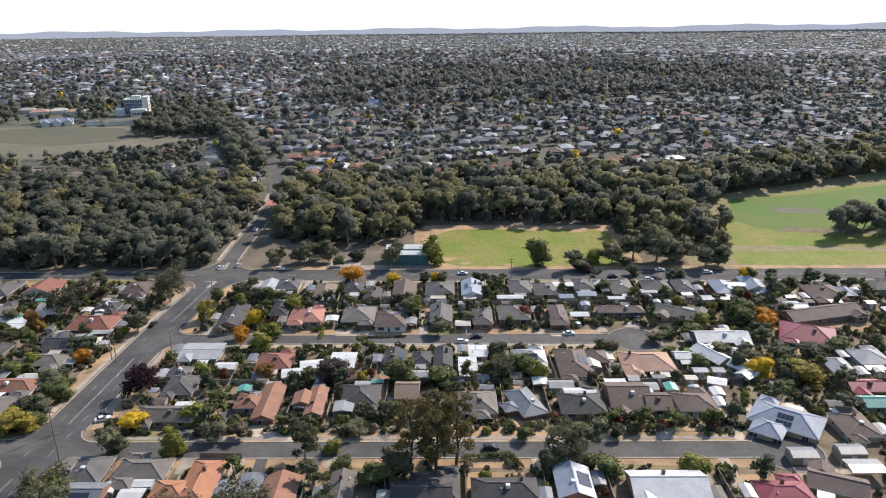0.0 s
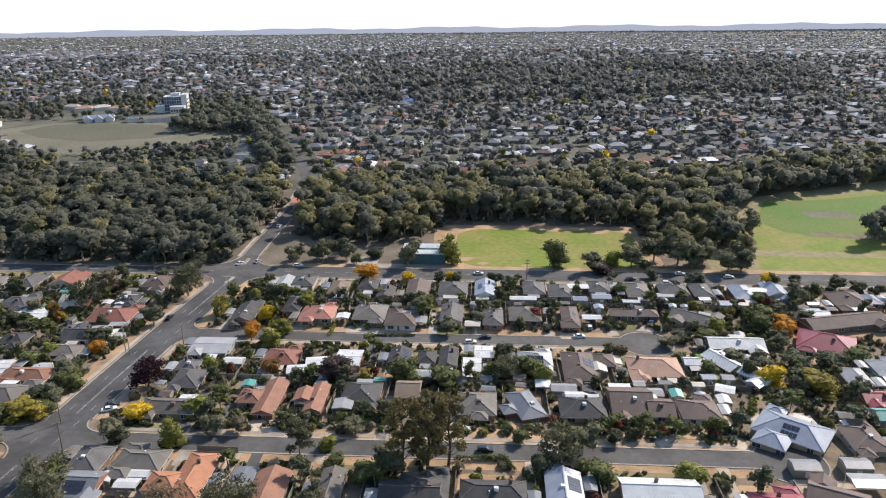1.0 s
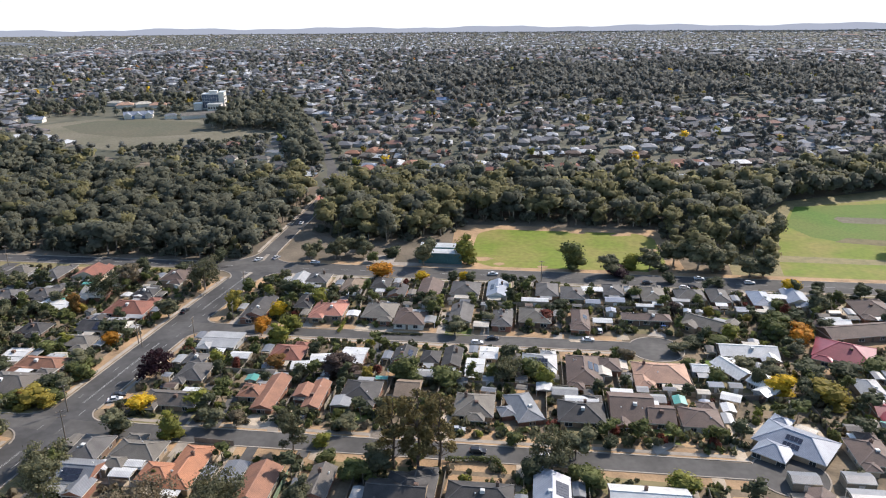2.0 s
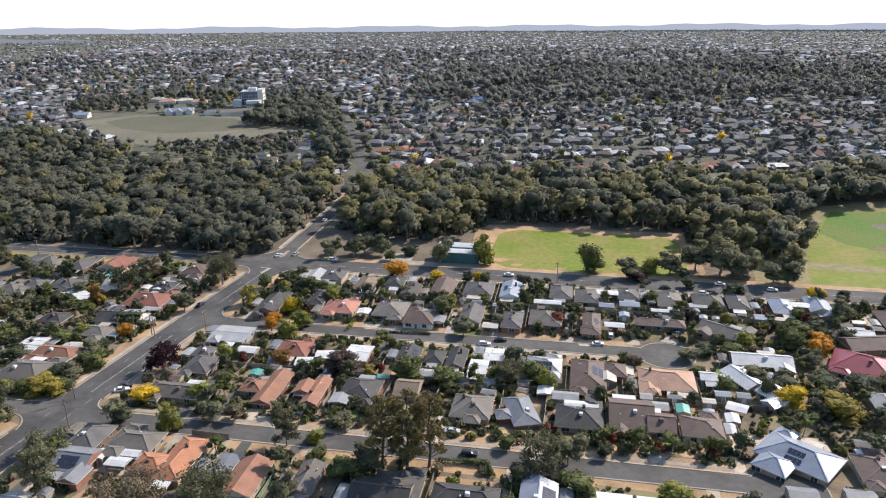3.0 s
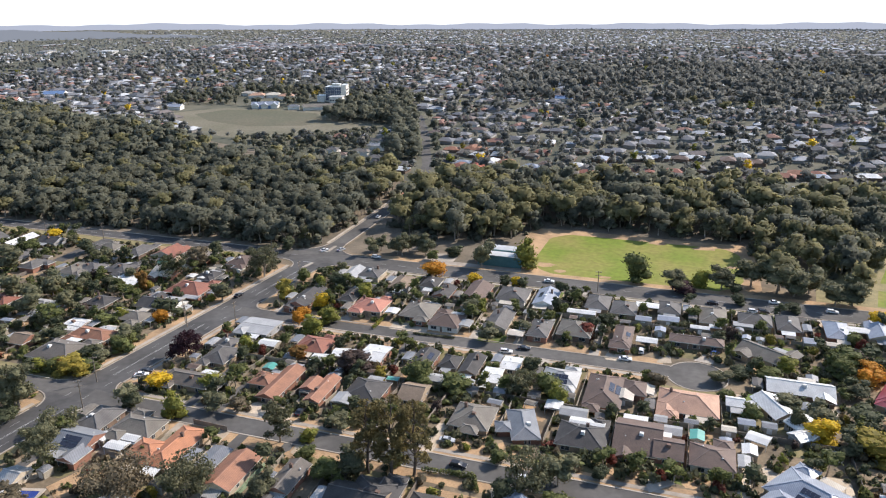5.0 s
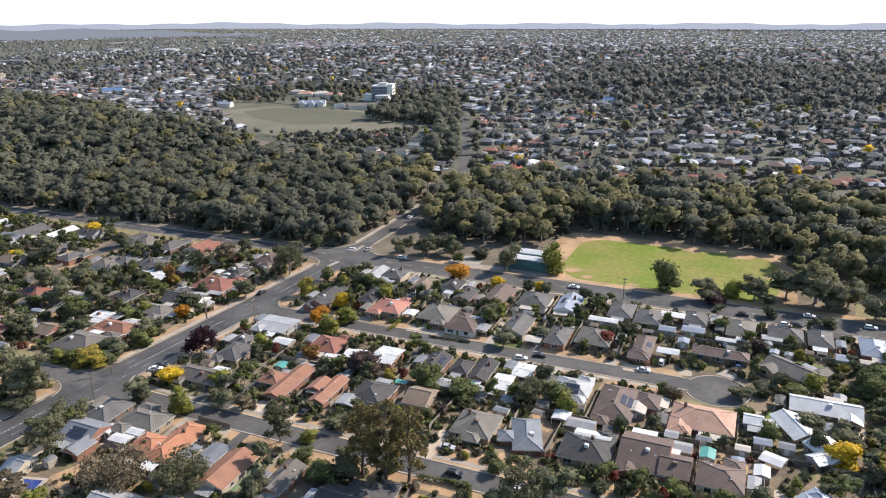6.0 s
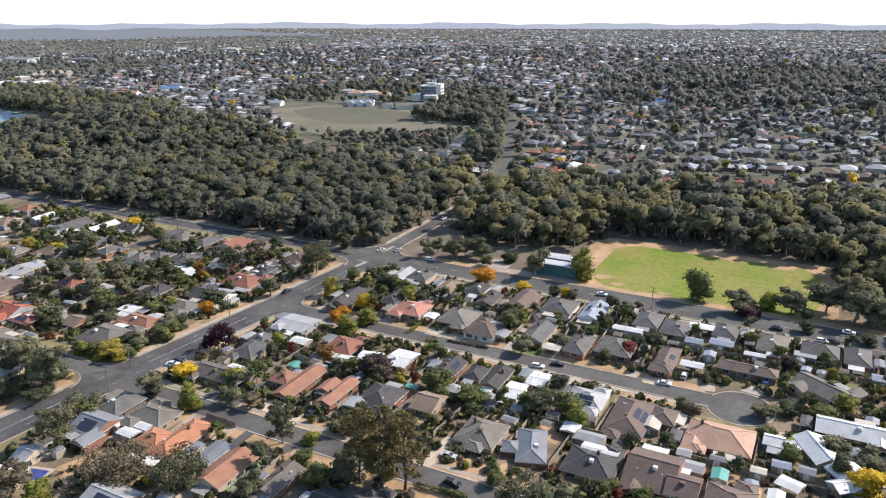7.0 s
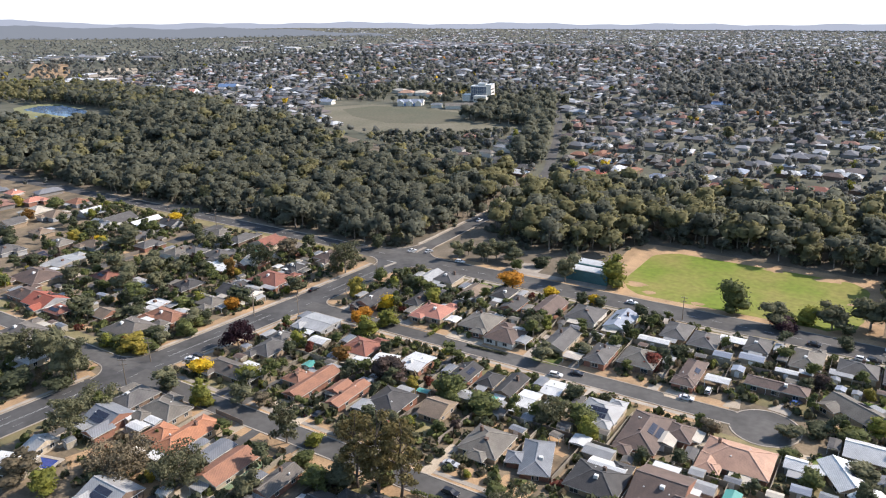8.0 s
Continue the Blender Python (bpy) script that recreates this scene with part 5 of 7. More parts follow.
def tree_proto(kind, variant):
    """A ten metre tree with trunk and crown, of crown radius four, kept as the first of its kind."""
    rng = np.random.RandomState(len(kind) * 97 + variant * 13 + ord(kind[0]))
    gummy = kind in ("gum", "gumgold", "greybrown")
    blobs = crown_blobs(rng, 10, 4, 11 if gummy else 10, 0.32 if gummy else 0.16, 0.8)
    if not gummy:
        blobs.append((0, 0, 4.9, 3.2, 3.2, 4.0))
    tr = mesh_of("trunk", trunk_geo(rng, 10, 4, blobs, 0.24), "bark_pale" if gummy else "bark_dark")
    cr = quad_mesh("crown", np.concatenate([core_quads(blobs, 0.76), leaf_quads(rng, blobs, 840, 0.5, 0.6, 0.7)]), ["leaf_" + kind])
    return tr, cr


TREE_WORDS = {"gum": "grey-green gum tree with an open crown", "gumgold": "tall gum tree with open olive-brown crown", "green": "leafy green garden tree", "dark": "dense dark green garden tree",
              "lime": "light yellow-green garden tree", "yellow": "bright yellow autumn garden tree", "gold": "golden olive autumn garden tree", "orange": "orange autumn garden tree", "rust": "rust-brown autumn garden tree",
              "maroon": "dark maroon leafy garden tree", "red": "small red autumn garden tree", "plum": "purple-brown leafy garden tree", "greybrown": "dull grey-brown spreading gum tree"}


def tree(x, y, h, r, kind):
    v = int(abs(x * 7 + y * 3)) % 3
    if (kind, v) not in PROTO:
        PROTO[(kind, v)] = tree_proto(kind, v)
    tr, cr = PROTO[(kind, v)]
    root = thing("tree", Matrix.Translation((x, y, 0)) @ pose(0, 0, 0, 0, 0, (x * 37 + y * 11) % 360) @ Matrix.Diagonal((r / 4, r / 4, h / 10, 1)), TREE_WORDS[kind], "tree", "garden and street trees")
    part("trunk", tr, "", root)
    part("crown", cr, "", root)
    OCC.append((x, y, 0.6, 0.6))


def gum_blobs(rng, h, r, lobes, low):
    """Separate leaf clumps up a tall open gum, wider in the middle."""
    out = []
    for k in range(lobes):
        u = (k + rng.uniform(0, 1)) / lobes
        z = h * (low + (0.97 - low) * u)
        wide = r * (0.45 + 0.75 * math.sin(math.pi * min(1, 0.12 + 0.8 * u)) ** 0.8) * rng.uniform(0.35, 0.85)
        a = 2.4 * k + rng.uniform(-0.6, 0.6)
        q = r * rng.uniform(0.24, 0.4)
        out.append((wide * math.cos(a), wide * math.sin(a), z - 0.3 * q, q, q, q * rng.uniform(0.4, 0.6)))
    return out


def big_tree(x, y, h, r, kind, seed, lobes=26, leaves=3600, low=0.36):
    """A large tree near the camera with limbs and fine foliage."""
    rng = np.random.RandomState(seed)
    root = thing("tree", pose(x, y, 0), TREE_WORDS[kind], "tree", "garden and street trees")
    if kind == "gumgold":
        blobs = gum_blobs(rng, h, r, 30, 0.27)
        g = Geo()
        t = 0.02 * h
        spine = [Vector((0.25 * math.sin(1.7 * k + seed), 0.25 * math.cos(1.3 * k + seed), h * k / 7 - 0.15)) for k in range(8)]
        for k in range(7):
            g.tube(spine[k], spine[k + 1], t * (1 - 0.12 * k), t * (1 - 0.12 * (k + 1)), 7)
        for b in blobs:
            c = Vector(b[:3])
            s = spine[max(1, min(6, int(7 * (c.z - 1.5) / h)))]
            mid = s.lerp(c, 0.5) + Vector((0, 0, -0.3))
            g.tube(s, mid, t * 0.3, t * 0.2, 5)
            g.tube(mid, c, t * 0.2, t * 0.08, 5)
        part("trunk", g, "bark_dark", root)
        part("crown", quad_mesh("crown", leaf_quads(rng, blobs, 4800, 0.44, 0.3, 0.6), ["leaf_gumgold"]), "", root)
    else:
        blobs = crown_blobs(rng, h, r * 1.12, lobes + 12, low - 0.06, 0.75)
        blobs = [(a, b, c, p * k, q * k, s * k * 0.8) for (a, b, c, p, q, s), k in zip(blobs, rng.uniform(0.36, 0.68, len(blobs)))]
        part("trunk", trunk_geo(rng, h, r, blobs, 0.022 * h), "bark_pale", root)
        part("crown", quad_mesh("crown", leaf_quads(rng, blobs, leaves, 0.42, 0.35, 0.7), ["leaf_" + kind]), "", root)
    OCC.append((x, y, 0.6, 0.6))


tree(-91.0, 187.6, 6.2, 4.8, "yellow")
tree(-122.8, 228.1, 6, 3.6, "orange")
tree(-39.2, 302.1, 8.2, 6.4, "orange")
tree(-70.7, 257.7, 8, 4.2, "yellow")
tree(-63.9, 236.7, 8, 4.5, "lime")
tree(-72.0, 241.4, 7, 3, "orange")
tree(-91.2, 263.8, 9, 4.2, "gold")
big_tree(-95.5, 206.5, 11.5, 6.8, "maroon", 51, leaves=4600)
tree(-91.6, 175.0, 6.5, 3, "dark")
tree(-75.3, 174.1, 9, 4.0, "lime")
big_tree(-39.4, 172.8, 13, 4.8, "gum", 52)
big_tree(-10.3, 167.7, 21, 4.9, "gumgold", 53, low=0.3)
big_tree(-3.8, 167.8, 23, 5.2, "gumgold", 54, low=0.3)
big_tree(1.6, 169.9, 21.5, 4.9, "gumgold", 55, low=0.3)
big_tree(30.8, 172.2, 12, 7, "gum", 56)
tree(37.3, 176.8, 10, 5, "gum")
tree(25.4, 167.0, 7, 3.6, "dark")
big_tree(18.0, 217.7, 10, 6, "gum", 57)
tree(-58.9, 217.0, 6, 4.2, "rust")
tree(-37.7, 213.5, 9, 5, "plum")
tree(-14.3, 215.0, 9.5, 6, "green")
tree(-151.0, 252.6, 10, 3, "rust")
big_tree(-147.9, 268.3, 14, 8, "dark", 58)
tree(-144.1, 281.2, 11, 6, "greybrown")
big_tree(-111.0, 281.6, 17, 8.6, "gum", 59, leaves=4600)
tree(-112.8, 252.6, 9.5, 5, "gum")
big_tree(-92.9, 143.2, 15, 6, "gum", 60)
big_tree(-67.0, 140.5, 11.5, 10.5, "greybrown", 61, leaves=5000)
big_tree(-49.3, 145.5, 12, 8.4, "gum", 62, leaves=4400)
tree(-31.5, 150.5, 8, 4, "gum")
tree(-123.9, 163.1, 15, 6, "gum")
tree(-124.7, 188.3, 5, 3.2, "lime")
tree(-128.8, 186.4, 5, 2.6, "rust")
tree(30.6, 263.5, 5.5, 4.5, "red")
tree(43.2, 322.9, 14, 7.0, "green")
tree(59.5, 316.8, 10, 6.1, "gum")
tree(62.4, 315.0, 5, 6.1, "maroon")
tree(-23.5, 319.2, 14, 6.0, "gum")
tree(-5.5, 325.4, 14.5, 7.2, "lime")
tree(-57.6, 331.2, 10, 4.5, "gum")
tree(-63.5, 324.0, 10, 4.5, "gum")
tree(-47.5, 321.9, 6, 3.5, "green")
tree(-39.2, 330.4, 6, 4, "dark")
tree(-58.5, 271.4, 8, 4.5, "lime")
tree(-73.5, 279.7, 8, 4.5, "dark")
tree(-91.4, 281.5, 7, 3.6, "green")
tree(-81.5, 277.6, 6, 3, "lime")
tree(-21.8, 301.5, 5, 4, "yellow")
tree(-3.5, 301.8, 5.5, 3, "yellow")
tree(-8.1, 300.5, 6, 3, "dark")
tree(-0.8, 300.6, 6, 3, "dark")
tree(14.3, 302.1, 5, 3, "dark")
tree(22.1, 296.2, 6, 3.4, "dark")
tree(17.3, 280.5, 8, 2.6, "dark")
tree(-13.2, 269.5, 7, 4.5, "gum")
tree(-1.7, 249.9, 7, 4.5, "gum")
tree(18.1, 231.6, 7, 4, "dark")
tree(25.5, 220.5, 8, 5, "green")
tree(-1.6, 213.0, 7, 6, "green")
tree(29.9, 214.7, 8, 3.5, "lime")
tree(36.5, 275.0, 6, 3.6, "dark")
tree(77.6, 388.6, 14, 6, "gum")
tree(77.0, 323.4, 12, 6.7, "gum")
tree(69.1, 324.6, 9, 4.9, "lime")
tree(88.4, 329.7, 14, 7.9, "gum")
tree(98.1, 325.9, 15, 8.5, "gum")
tree(104.4, 324.5, 14, 7.9, "gum")
tree(110.3, 329.2, 12, 6.7, "gum")
tree(118.4, 319.2, 11, 6.7, "gum")
tree(124.8, 320.9, 13, 6.7, "gum")
tree(144.7, 376.9, 13, 7, "gum")
tree(66.8, 291.2, 5.5, 3.6, "green")
tree(133.0, 306.5, 5, 4, "yellow")
tree(83.0, 309.7, 5, 3.7, "dark")
tree(102.6, 308.1, 4, 4, "dark")
tree(90.3, 249.6, 5, 5, "green")
tree(75.4, 243.5, 5, 4.5, "gum")
tree(96.2, 257.1, 6, 4.5, "lime")
tree(113.5, 263.9, 8, 6, "green")
tree(120.8, 258.0, 7, 5, "orange")
tree(119.3, 283.0, 6, 4, "green")
tree(112.2, 259.6, 8, 5.5, "green")
tree(119.0, 253.2, 7, 4.5, "orange")
tree(101.7, 218.0, 7, 5.5, "yellow")
tree(114.5, 213.8, 8, 7.5, "gold")
tree(94.6, 232.3, 6, 5, "gum")
tree(101.7, 229.0, 6, 5.5, "gum")
tree(114.8, 246.3, 6, 4.5, "gum")
tree(95.7, 221.1, 8, 3, "dark")
tree(84.2, 223.9, 6, 3.5, "green")
tree(114.5, 230.0, 6, 6, "dark")
tree(125.5, 230.9, 6, 6, "dark")
tree(136.3, 235.6, 6, 6, "green")
tree(134.5, 284.2, 9, 5, "gum")
tree(130.1, 304.4, 6, 4, "yellow")
tree(141.1, 303.3, 6, 3, "dark")
tree(157.3, 303.3, 6, 3, "dark")
tree(164.5, 297.8, 6, 4, "gum")
tree(81.7, 248.1, 5, 4.5, "dark")
tree(131.2, 265.9, 6, 4, "dark")
tree(77.4, 233.0, 4, 3, "green")
tree(40.7, 165.9, 5.5, 4.5, "green")
tree(20.7, 181.9, 4.5, 3, "green")
tree(47.0, 182.7, 4.5, 2.6, "dark")
tree(63.4, 166.6, 5, 5, "lime")
tree(36.7, 168.1, 4, 2.6, "green")
big_tree(-143.8, 162.1, 15, 5, "gum", 63)
big_tree(-123.4, 164.3, 17, 6.5, "gum", 64)
tree(-137.1, 166.0, 15, 6, "gum")
tree(-133.7, 150.7, 7, 6, "dark")
tree(-122.0, 157.6, 5, 5, "dark")
tree(-154.5, 160.5, 12, 7, "gum")
tree(-120.8, 189.9, 5, 4, "green")
tree(-137.6, 185.1, 5, 4, "dark")
tree(-131.3, 186.3, 5, 4, "green")
tree(-120.4, 194.1, 7, 4, "gum")
tree(-119.2, 203.7, 7, 4.5, "green")
tree(-160.4, 212.4, 10, 5.5, "green")
tree(-193.5, 229.0, 13, 7, "gum")
tree(-181.6, 235.8, 12, 6.5, "gum")
tree(-205.5, 214.5, 10, 5, "gum")
tree(-225.3, 254.2, 12, 8, "gum")
tree(-256.8, 246.3, 6, 4.5, "gold")
tree(-241.5, 249.9, 6, 4.5, "yellow")
tree(-316.0, 257.3, 7, 5, "rust")
tree(-349.0, 271.4, 7, 4, "gold")
tree(-323.5, 278.6, 8, 6, "green")
tree(-239.0, 294.2, 7, 5, "yellow")
tree(-237.2, 278.2, 7, 5, "green")
tree(-208.7, 283.5, 8, 5, "dark")
tree(-189.8, 274.2, 8, 5, "gum")
tree(-290.3, 232.6, 8, 5, "dark")
tree(-350.4, 257.2, 9, 6, "dark")
tree(-137.9, 225.3, 6, 4, "lime")
tree(-141.4, 220.0, 5, 4, "green")
tree(-76.8, 125.8, 7, 4.5, "lime")
tree(-86.3, 125.4, 8, 6, "greybrown")
tree(-167.6, 195.7, 8, 5, "gum")
tree(-5.0, 171.4, 5, 3, "green")
tree(-20.3, 162.2, 5, 4, "green")
tree(-28.6, 168.3, 4, 3.5, "green")
tree(-91.7, 175.5, 8, 4.5, "gum")
tree(-89.9, 266.2, 6, 3.5, "green")
tree(-11.2, 211.3, 6, 3, "green")
tree(10.0, 261.3, 5, 4, "gum")
tree(32.3, 269.7, 6, 3, "dark")
tree(62.7, 323.1, 4, 3.5, "green")
tree(82.4, 320.9, 5, 3, "dark")
big_tree(-101.7, 156.8, 9, 8, "gum", 65)
tree(-14.6, 165.8, 7, 5, "gum")
tree(-66.3, 181.5, 6, 4, "gum")
tree(-59.4, 182.9, 5, 3, "greybrown")
tree(-127.5, 187.5, 6, 6, "gold")
tree(-125.4, 195.2, 6, 5, "dark")
tree(-125.6, 210.4, 6, 5, "gum")
tree(-26.7, 184.2, 5, 4, "gum")
tree(-32.2, 176.0, 4, 3, "lime")
tree(-62.3, 246.8, 7, 5, "lime")
tree(-72.6, 246.9, 6, 3.5, "orange")
tree(-74.7, 191.9, 6, 5, "lime")
tree(-35.2, 213.6, 8, 6, "plum")
tree(-60.5, 199.8, 4, 4, "dark")
tree(-76.8, 320.7, 10, 4, "gum")
tree(-65.8, 323.8, 11, 5, "gum")
tree(-53.0, 327.9, 11, 5, "gum")
tree(-62.2, 329.9, 10, 4.5, "gum")
tree(-40.9, 330.0, 5, 4, "dark")
tree(-75.6, 327.4, 9, 4, "gum")
tree(-117.9, 314.7, 8, 4, "dark")
tree(-31.7, 284.7, 4, 3, "green")
tree(138.3, 357.9, 16, 5.5, "gum")
tree(-147.2, 298.9, 8, 4, "dark")
tree(-129.8, 300.7, 5, 4, "dark")
tree(-176.6, 218.6, 12, 6.5, "gum")
tree(-160.9, 210.8, 8, 5, "dark")
tree(-164.3, 225.6, 10, 4.5, "gum")
tree(-215.9, 231.7, 8, 5, "dark")
tree(-255.1, 247.3, 7, 5, "gold")
tree(-240.0, 250.7, 6, 4, "lime")
tree(-153.9, 201.8, 5, 4.5, "gum")
tree(-148.8, 204.7, 6, 4.5, "dark")
tree(-136.2, 184.4, 5, 3.2, "lime")
tree(-130.7, 186.1, 5, 3.4, "green")
tree(-121.0, 186.3, 6, 3.8, "gold")
tree(-122.5, 194.5, 6, 3.8, "green")
tree(-124.3, 206.8, 5, 3, "green")
tree(-122.6, 211.6, 5, 3, "green")
tree(-124.2, 216.5, 5, 3, "dark")
tree(-136.5, 167.3, 13, 5, "gum")
tree(-152.8, 162.4, 9, 5, "gum")
tree(-175.9, 242.9, 7, 4, "gum")
tree(-167.8, 251.5, 6, 4, "dark")
tree(-164.4, 261.7, 6, 4, "gum")
tree(-241.6, 217.9, 7, 4.5, "dark")
tree(-275.4, 226.0, 8, 5, "dark")

# more garden trees and shrubs in the free ground between houses
def on_road(x, y, gap=1.5):
    if abs(x - main_x(y)) < 8 + gap and y < 312:
        return True
    if -110 < x < 102 and abs(y - 176.8) < 4 + gap or -102 < x < 79 and abs(y - 246.2) < 4 + gap or abs(y - 310.5) < 7 + gap:
        return True
    if math.hypot(x - 69, y - 245.5) < 10.5 + gap or math.hypot(x - 92, y - 176) < 10.5 + gap:
        return True
    return x < -105 and abs(y - 178.1) < 4 + gap or abs(x + 213) < 4 + gap and 178 < y < 305


garden = random.Random(5)
count = 0
EXTRA = []  # the rest of the garden trees
while count < 560:
    x, y = garden.uniform(-330, 260), garden.uniform(125, 301)
    if abs(x) > 0.9 * y + 60 or on_road(x, y, 6.0 if y < 300 else 1.5) or taken(x, y, 0.8, 0.8, 0.2) or (y < 172 and garden.random() < 0.72):
        continue
    h = garden.uniform(3.0, 7.0) * (0.75 if y < 172 else 1)
    if count > 125:
        EXTRA.append((x, y, h))
        OCC.append((x, y, 0.6, 0.6))
        count += 1
        continue
    tree(round(x, 1), round(y, 1), h, h * garden.uniform(0.38, 0.55), garden.choice(["gum", "gum", "green", "dark", "dark", "green", "gum", "plum", "lime", "greybrown", "green", "gum", "dark", "gum", "gold", "red"]))
    count += 1
SHRUBS = {}
for kind in ("green", "dark", "gum", "lime", "greybrown", "red"):
    rng = np.random.RandomState(ord(kind[0]) + len(kind))
    b = [(rng.uniform(-0.5, 0.5), rng.uniform(-0.5, 0.5), rng.uniform(0.35, 0.8), 0.62, 0.62, 0.55) for _ in range(4)]
    SHRUBS[kind] = quad_mesh("shrub", leaf_quads(rng, b, 110, 0.42), ["leaf_" + kind])
SHRUB_WORDS = {"green": "rounded green garden shrub on bare soil", "dark": "dense dark green garden shrub", "gum": "grey-green native garden shrub", "lime": "light green garden shrub", "greybrown": "dry grey-brown garden shrub", "red": "reddish leafy garden shrub"}
count = 0
while count < 240:
    x, y = garden.uniform(-200, 180), garden.uniform(135, 303)
    if abs(x) > 0.9 * y + 30 or on_road(x, y, 2.2) or taken(x, y, 0.5, 0.5, 0.1):
        continue
    kind = garden.choice(["green", "dark", "gum", "green", "dark", "lime", "greybrown", "red", "gum"])
    ob = tagged(new("shrub", SHRUBS[kind]), SHRUB_WORDS[kind], "shrub", "garden shrubs")
    s = garden.uniform(0.8, 2.0)
    ob.matrix_basis = Matrix.Translation((x, y, 0)) @ pose(0, 0, 0, 0, 0, garden.uniform(0, 360)) @ Matrix.Diagonal((s, s, s * garden.uniform(0.7, 1.2), 1))
    count += 1


# low plants, hedges and clutter of green along fences and house walls, too many to count
low_q, low_s = [], []
lrng = np.random.RandomState(8)
LOW = [leaf_quads(np.random.RandomState(60 + k), [(0, 0, 0.5, 0.8, 0.8, 0.55), (0.5, 0.3, 0.35, 0.5, 0.5, 0.4)], 19, 0.78) for k in range(5)]
placed = 0
while placed < 4500:
    x, y = lrng.uniform(-340, 190), lrng.uniform(130, 304)
    near_fence = min(abs(y - 213.5), abs(y - 278), abs(y - 236), abs(y - 191), abs(y - 258)) < 2.2
    if abs(x) > 0.9 * y + 40 or on_road(x, y, 3.2) or taken(x, y, 0.5, 0.5, -0.2) or (not near_fence and lrng.uniform() < 0.45) or (y < 172 and lrng.uniform() < 0.5):
        continue
    a, s = lrng.uniform(0, 6.28), lrng.uniform(0.6, 1.7)
    c, q = math.cos(a) * s, math.sin(a) * s
    at = lay(x, y)
    low_q.append(LOW[lrng.randint(5)] @ np.array([[c, -q, 0], [q, c, 0], [0, 0, s * lrng.uniform(0.7, 1.5)]]).T + np.array(at))
    low_s.append(np.full(19, lrng.choice([0, 1, 2, 0, 1, 3])))
    placed += 1
tagged(new("garden_plants", quad_mesh("garden_plants", np.concatenate(low_q), ["leaf_green", "leaf_dark", "leaf_gum", "leaf_greybrown"], np.concatenate(low_s))), "low mixed shrubs and hedges crowding the gardens", "shrubs", "", "stuff")

# ---- cars, poles ----
CAR = {}


def car(x, y, ang, colour, kind="sedan"):
    key = (colour, kind)
    root = thing("car", pose(x, y, 0.06, 0, 0, ang), f"{colour} {'station wagon' if kind == 'wagon' else kind} standing on the paving", "car", "cars")
    if key not in CAR:
        b, gl = Geo(), Geo()
        prof = [(-2.25, 0.35), (-2.28, 0.75), (-2.1, 0.95), (2.0 - 1.1, 0.98), (2.1, 0.82), (2.25, 0.6), (2.22, 0.35)]
        cab = [(-2.05, 0.96), (-1.75, 1.44), (0.25, 1.47), (1.05, 0.97)] if kind == "wagon" else [(-1.55, 0.96), (-0.95, 1.43), (0.2, 1.44), (1.05, 0.97)]
        for pr, hw0, hw1, target in ((prof, 0.88, 0.88, b), (cab, 0.82, 0.64, gl)):
            zt = max(p[1] for p in pr)
            wide = [hw0 if p[1] < zt - 0.2 or target is b else hw1 for p in pr]
            l = [(p[0], -w_, p[1]) for p, w_ in zip(pr, wide)]
            r = [(p[0], w_, p[1]) for p, w_ in zip(pr, wide)]
            target.poly(l)
            target.poly(list(reversed(r)))
            for i in range(len(pr)):
                j = (i + 1) % len(pr)
                target.poly([l[j], l[i], r[i], r[j]])
        rf = Geo()
        rf.box(cab[1][0] - 0.05, -0.66, 1.43, cab[2][0] + 0.05, 0.66, 1.49)
        for s in (-1, 1):
            for p, q in ((cab[0], cab[1]), (cab[2], cab[3])):
                rf.beam((p[0], s * (0.83 if p[1] < 1.2 else 0.66), p[1]), (q[0], s * (0.83 if q[1] < 1.2 else 0.66), q[1]), 0.08, 0.06)
        wh, rm = Geo(), Geo()
        wh.tube((0, -0.1, 0), (0, 0.1, 0), 0.32, 0.32, 14)
        wh.tube((0, 0.1, 0), (0, -0.1, 0), 0.32, 0.32, 14)
        rm.tube((0, -0.05, 0), (0, 0.115, 0), 0.2, 0.2, 10)
        lh, lt = Geo(), Geo()
        lh.box(-0.04, -0.18, -0.07, 0.04, 0.18, 0.07)
        lt.box(-0.04, -0.16, -0.09, 0.04, 0.16, 0.09)
        CAR[key] = [mesh_of("body", b, "paint_" + colour), mesh_of("glazing", gl, "glass_dark"), mesh_of("roof_panel", rf, "paint_" + colour), mesh_of("wheel", wh, "tyre"), mesh_of("rim", rm, "rim"), mesh_of("headlight", lh, "lamp_glass"), mesh_of("tail_light", lt, "tail_glass")]
    b, gl, rf, wh, rm, lh, lt = CAR[key]
    part("body", b, "", root)
    part("glazing", gl, "", root, "dark car glass")
    part("roof_panel", rf, "", root)
    for sx in (-1.35, 1.4):
        for sy in (-1, 1):
            w_ = part("wheel", wh, "", root)
            w_.matrix_basis = pose(sx, sy * 0.8, 0.32, 0, 0, 0 if sy > 0 else 180)
            part("rim", rm, "", w_)
    for sy in (-1, 1):
        part("headlight", lh, "", root).matrix_basis = pose(2.2, sy * 0.62, 0.66)
        part("tail_light", lt, "", root).matrix_basis = pose(-2.25, sy * 0.62, 0.78)


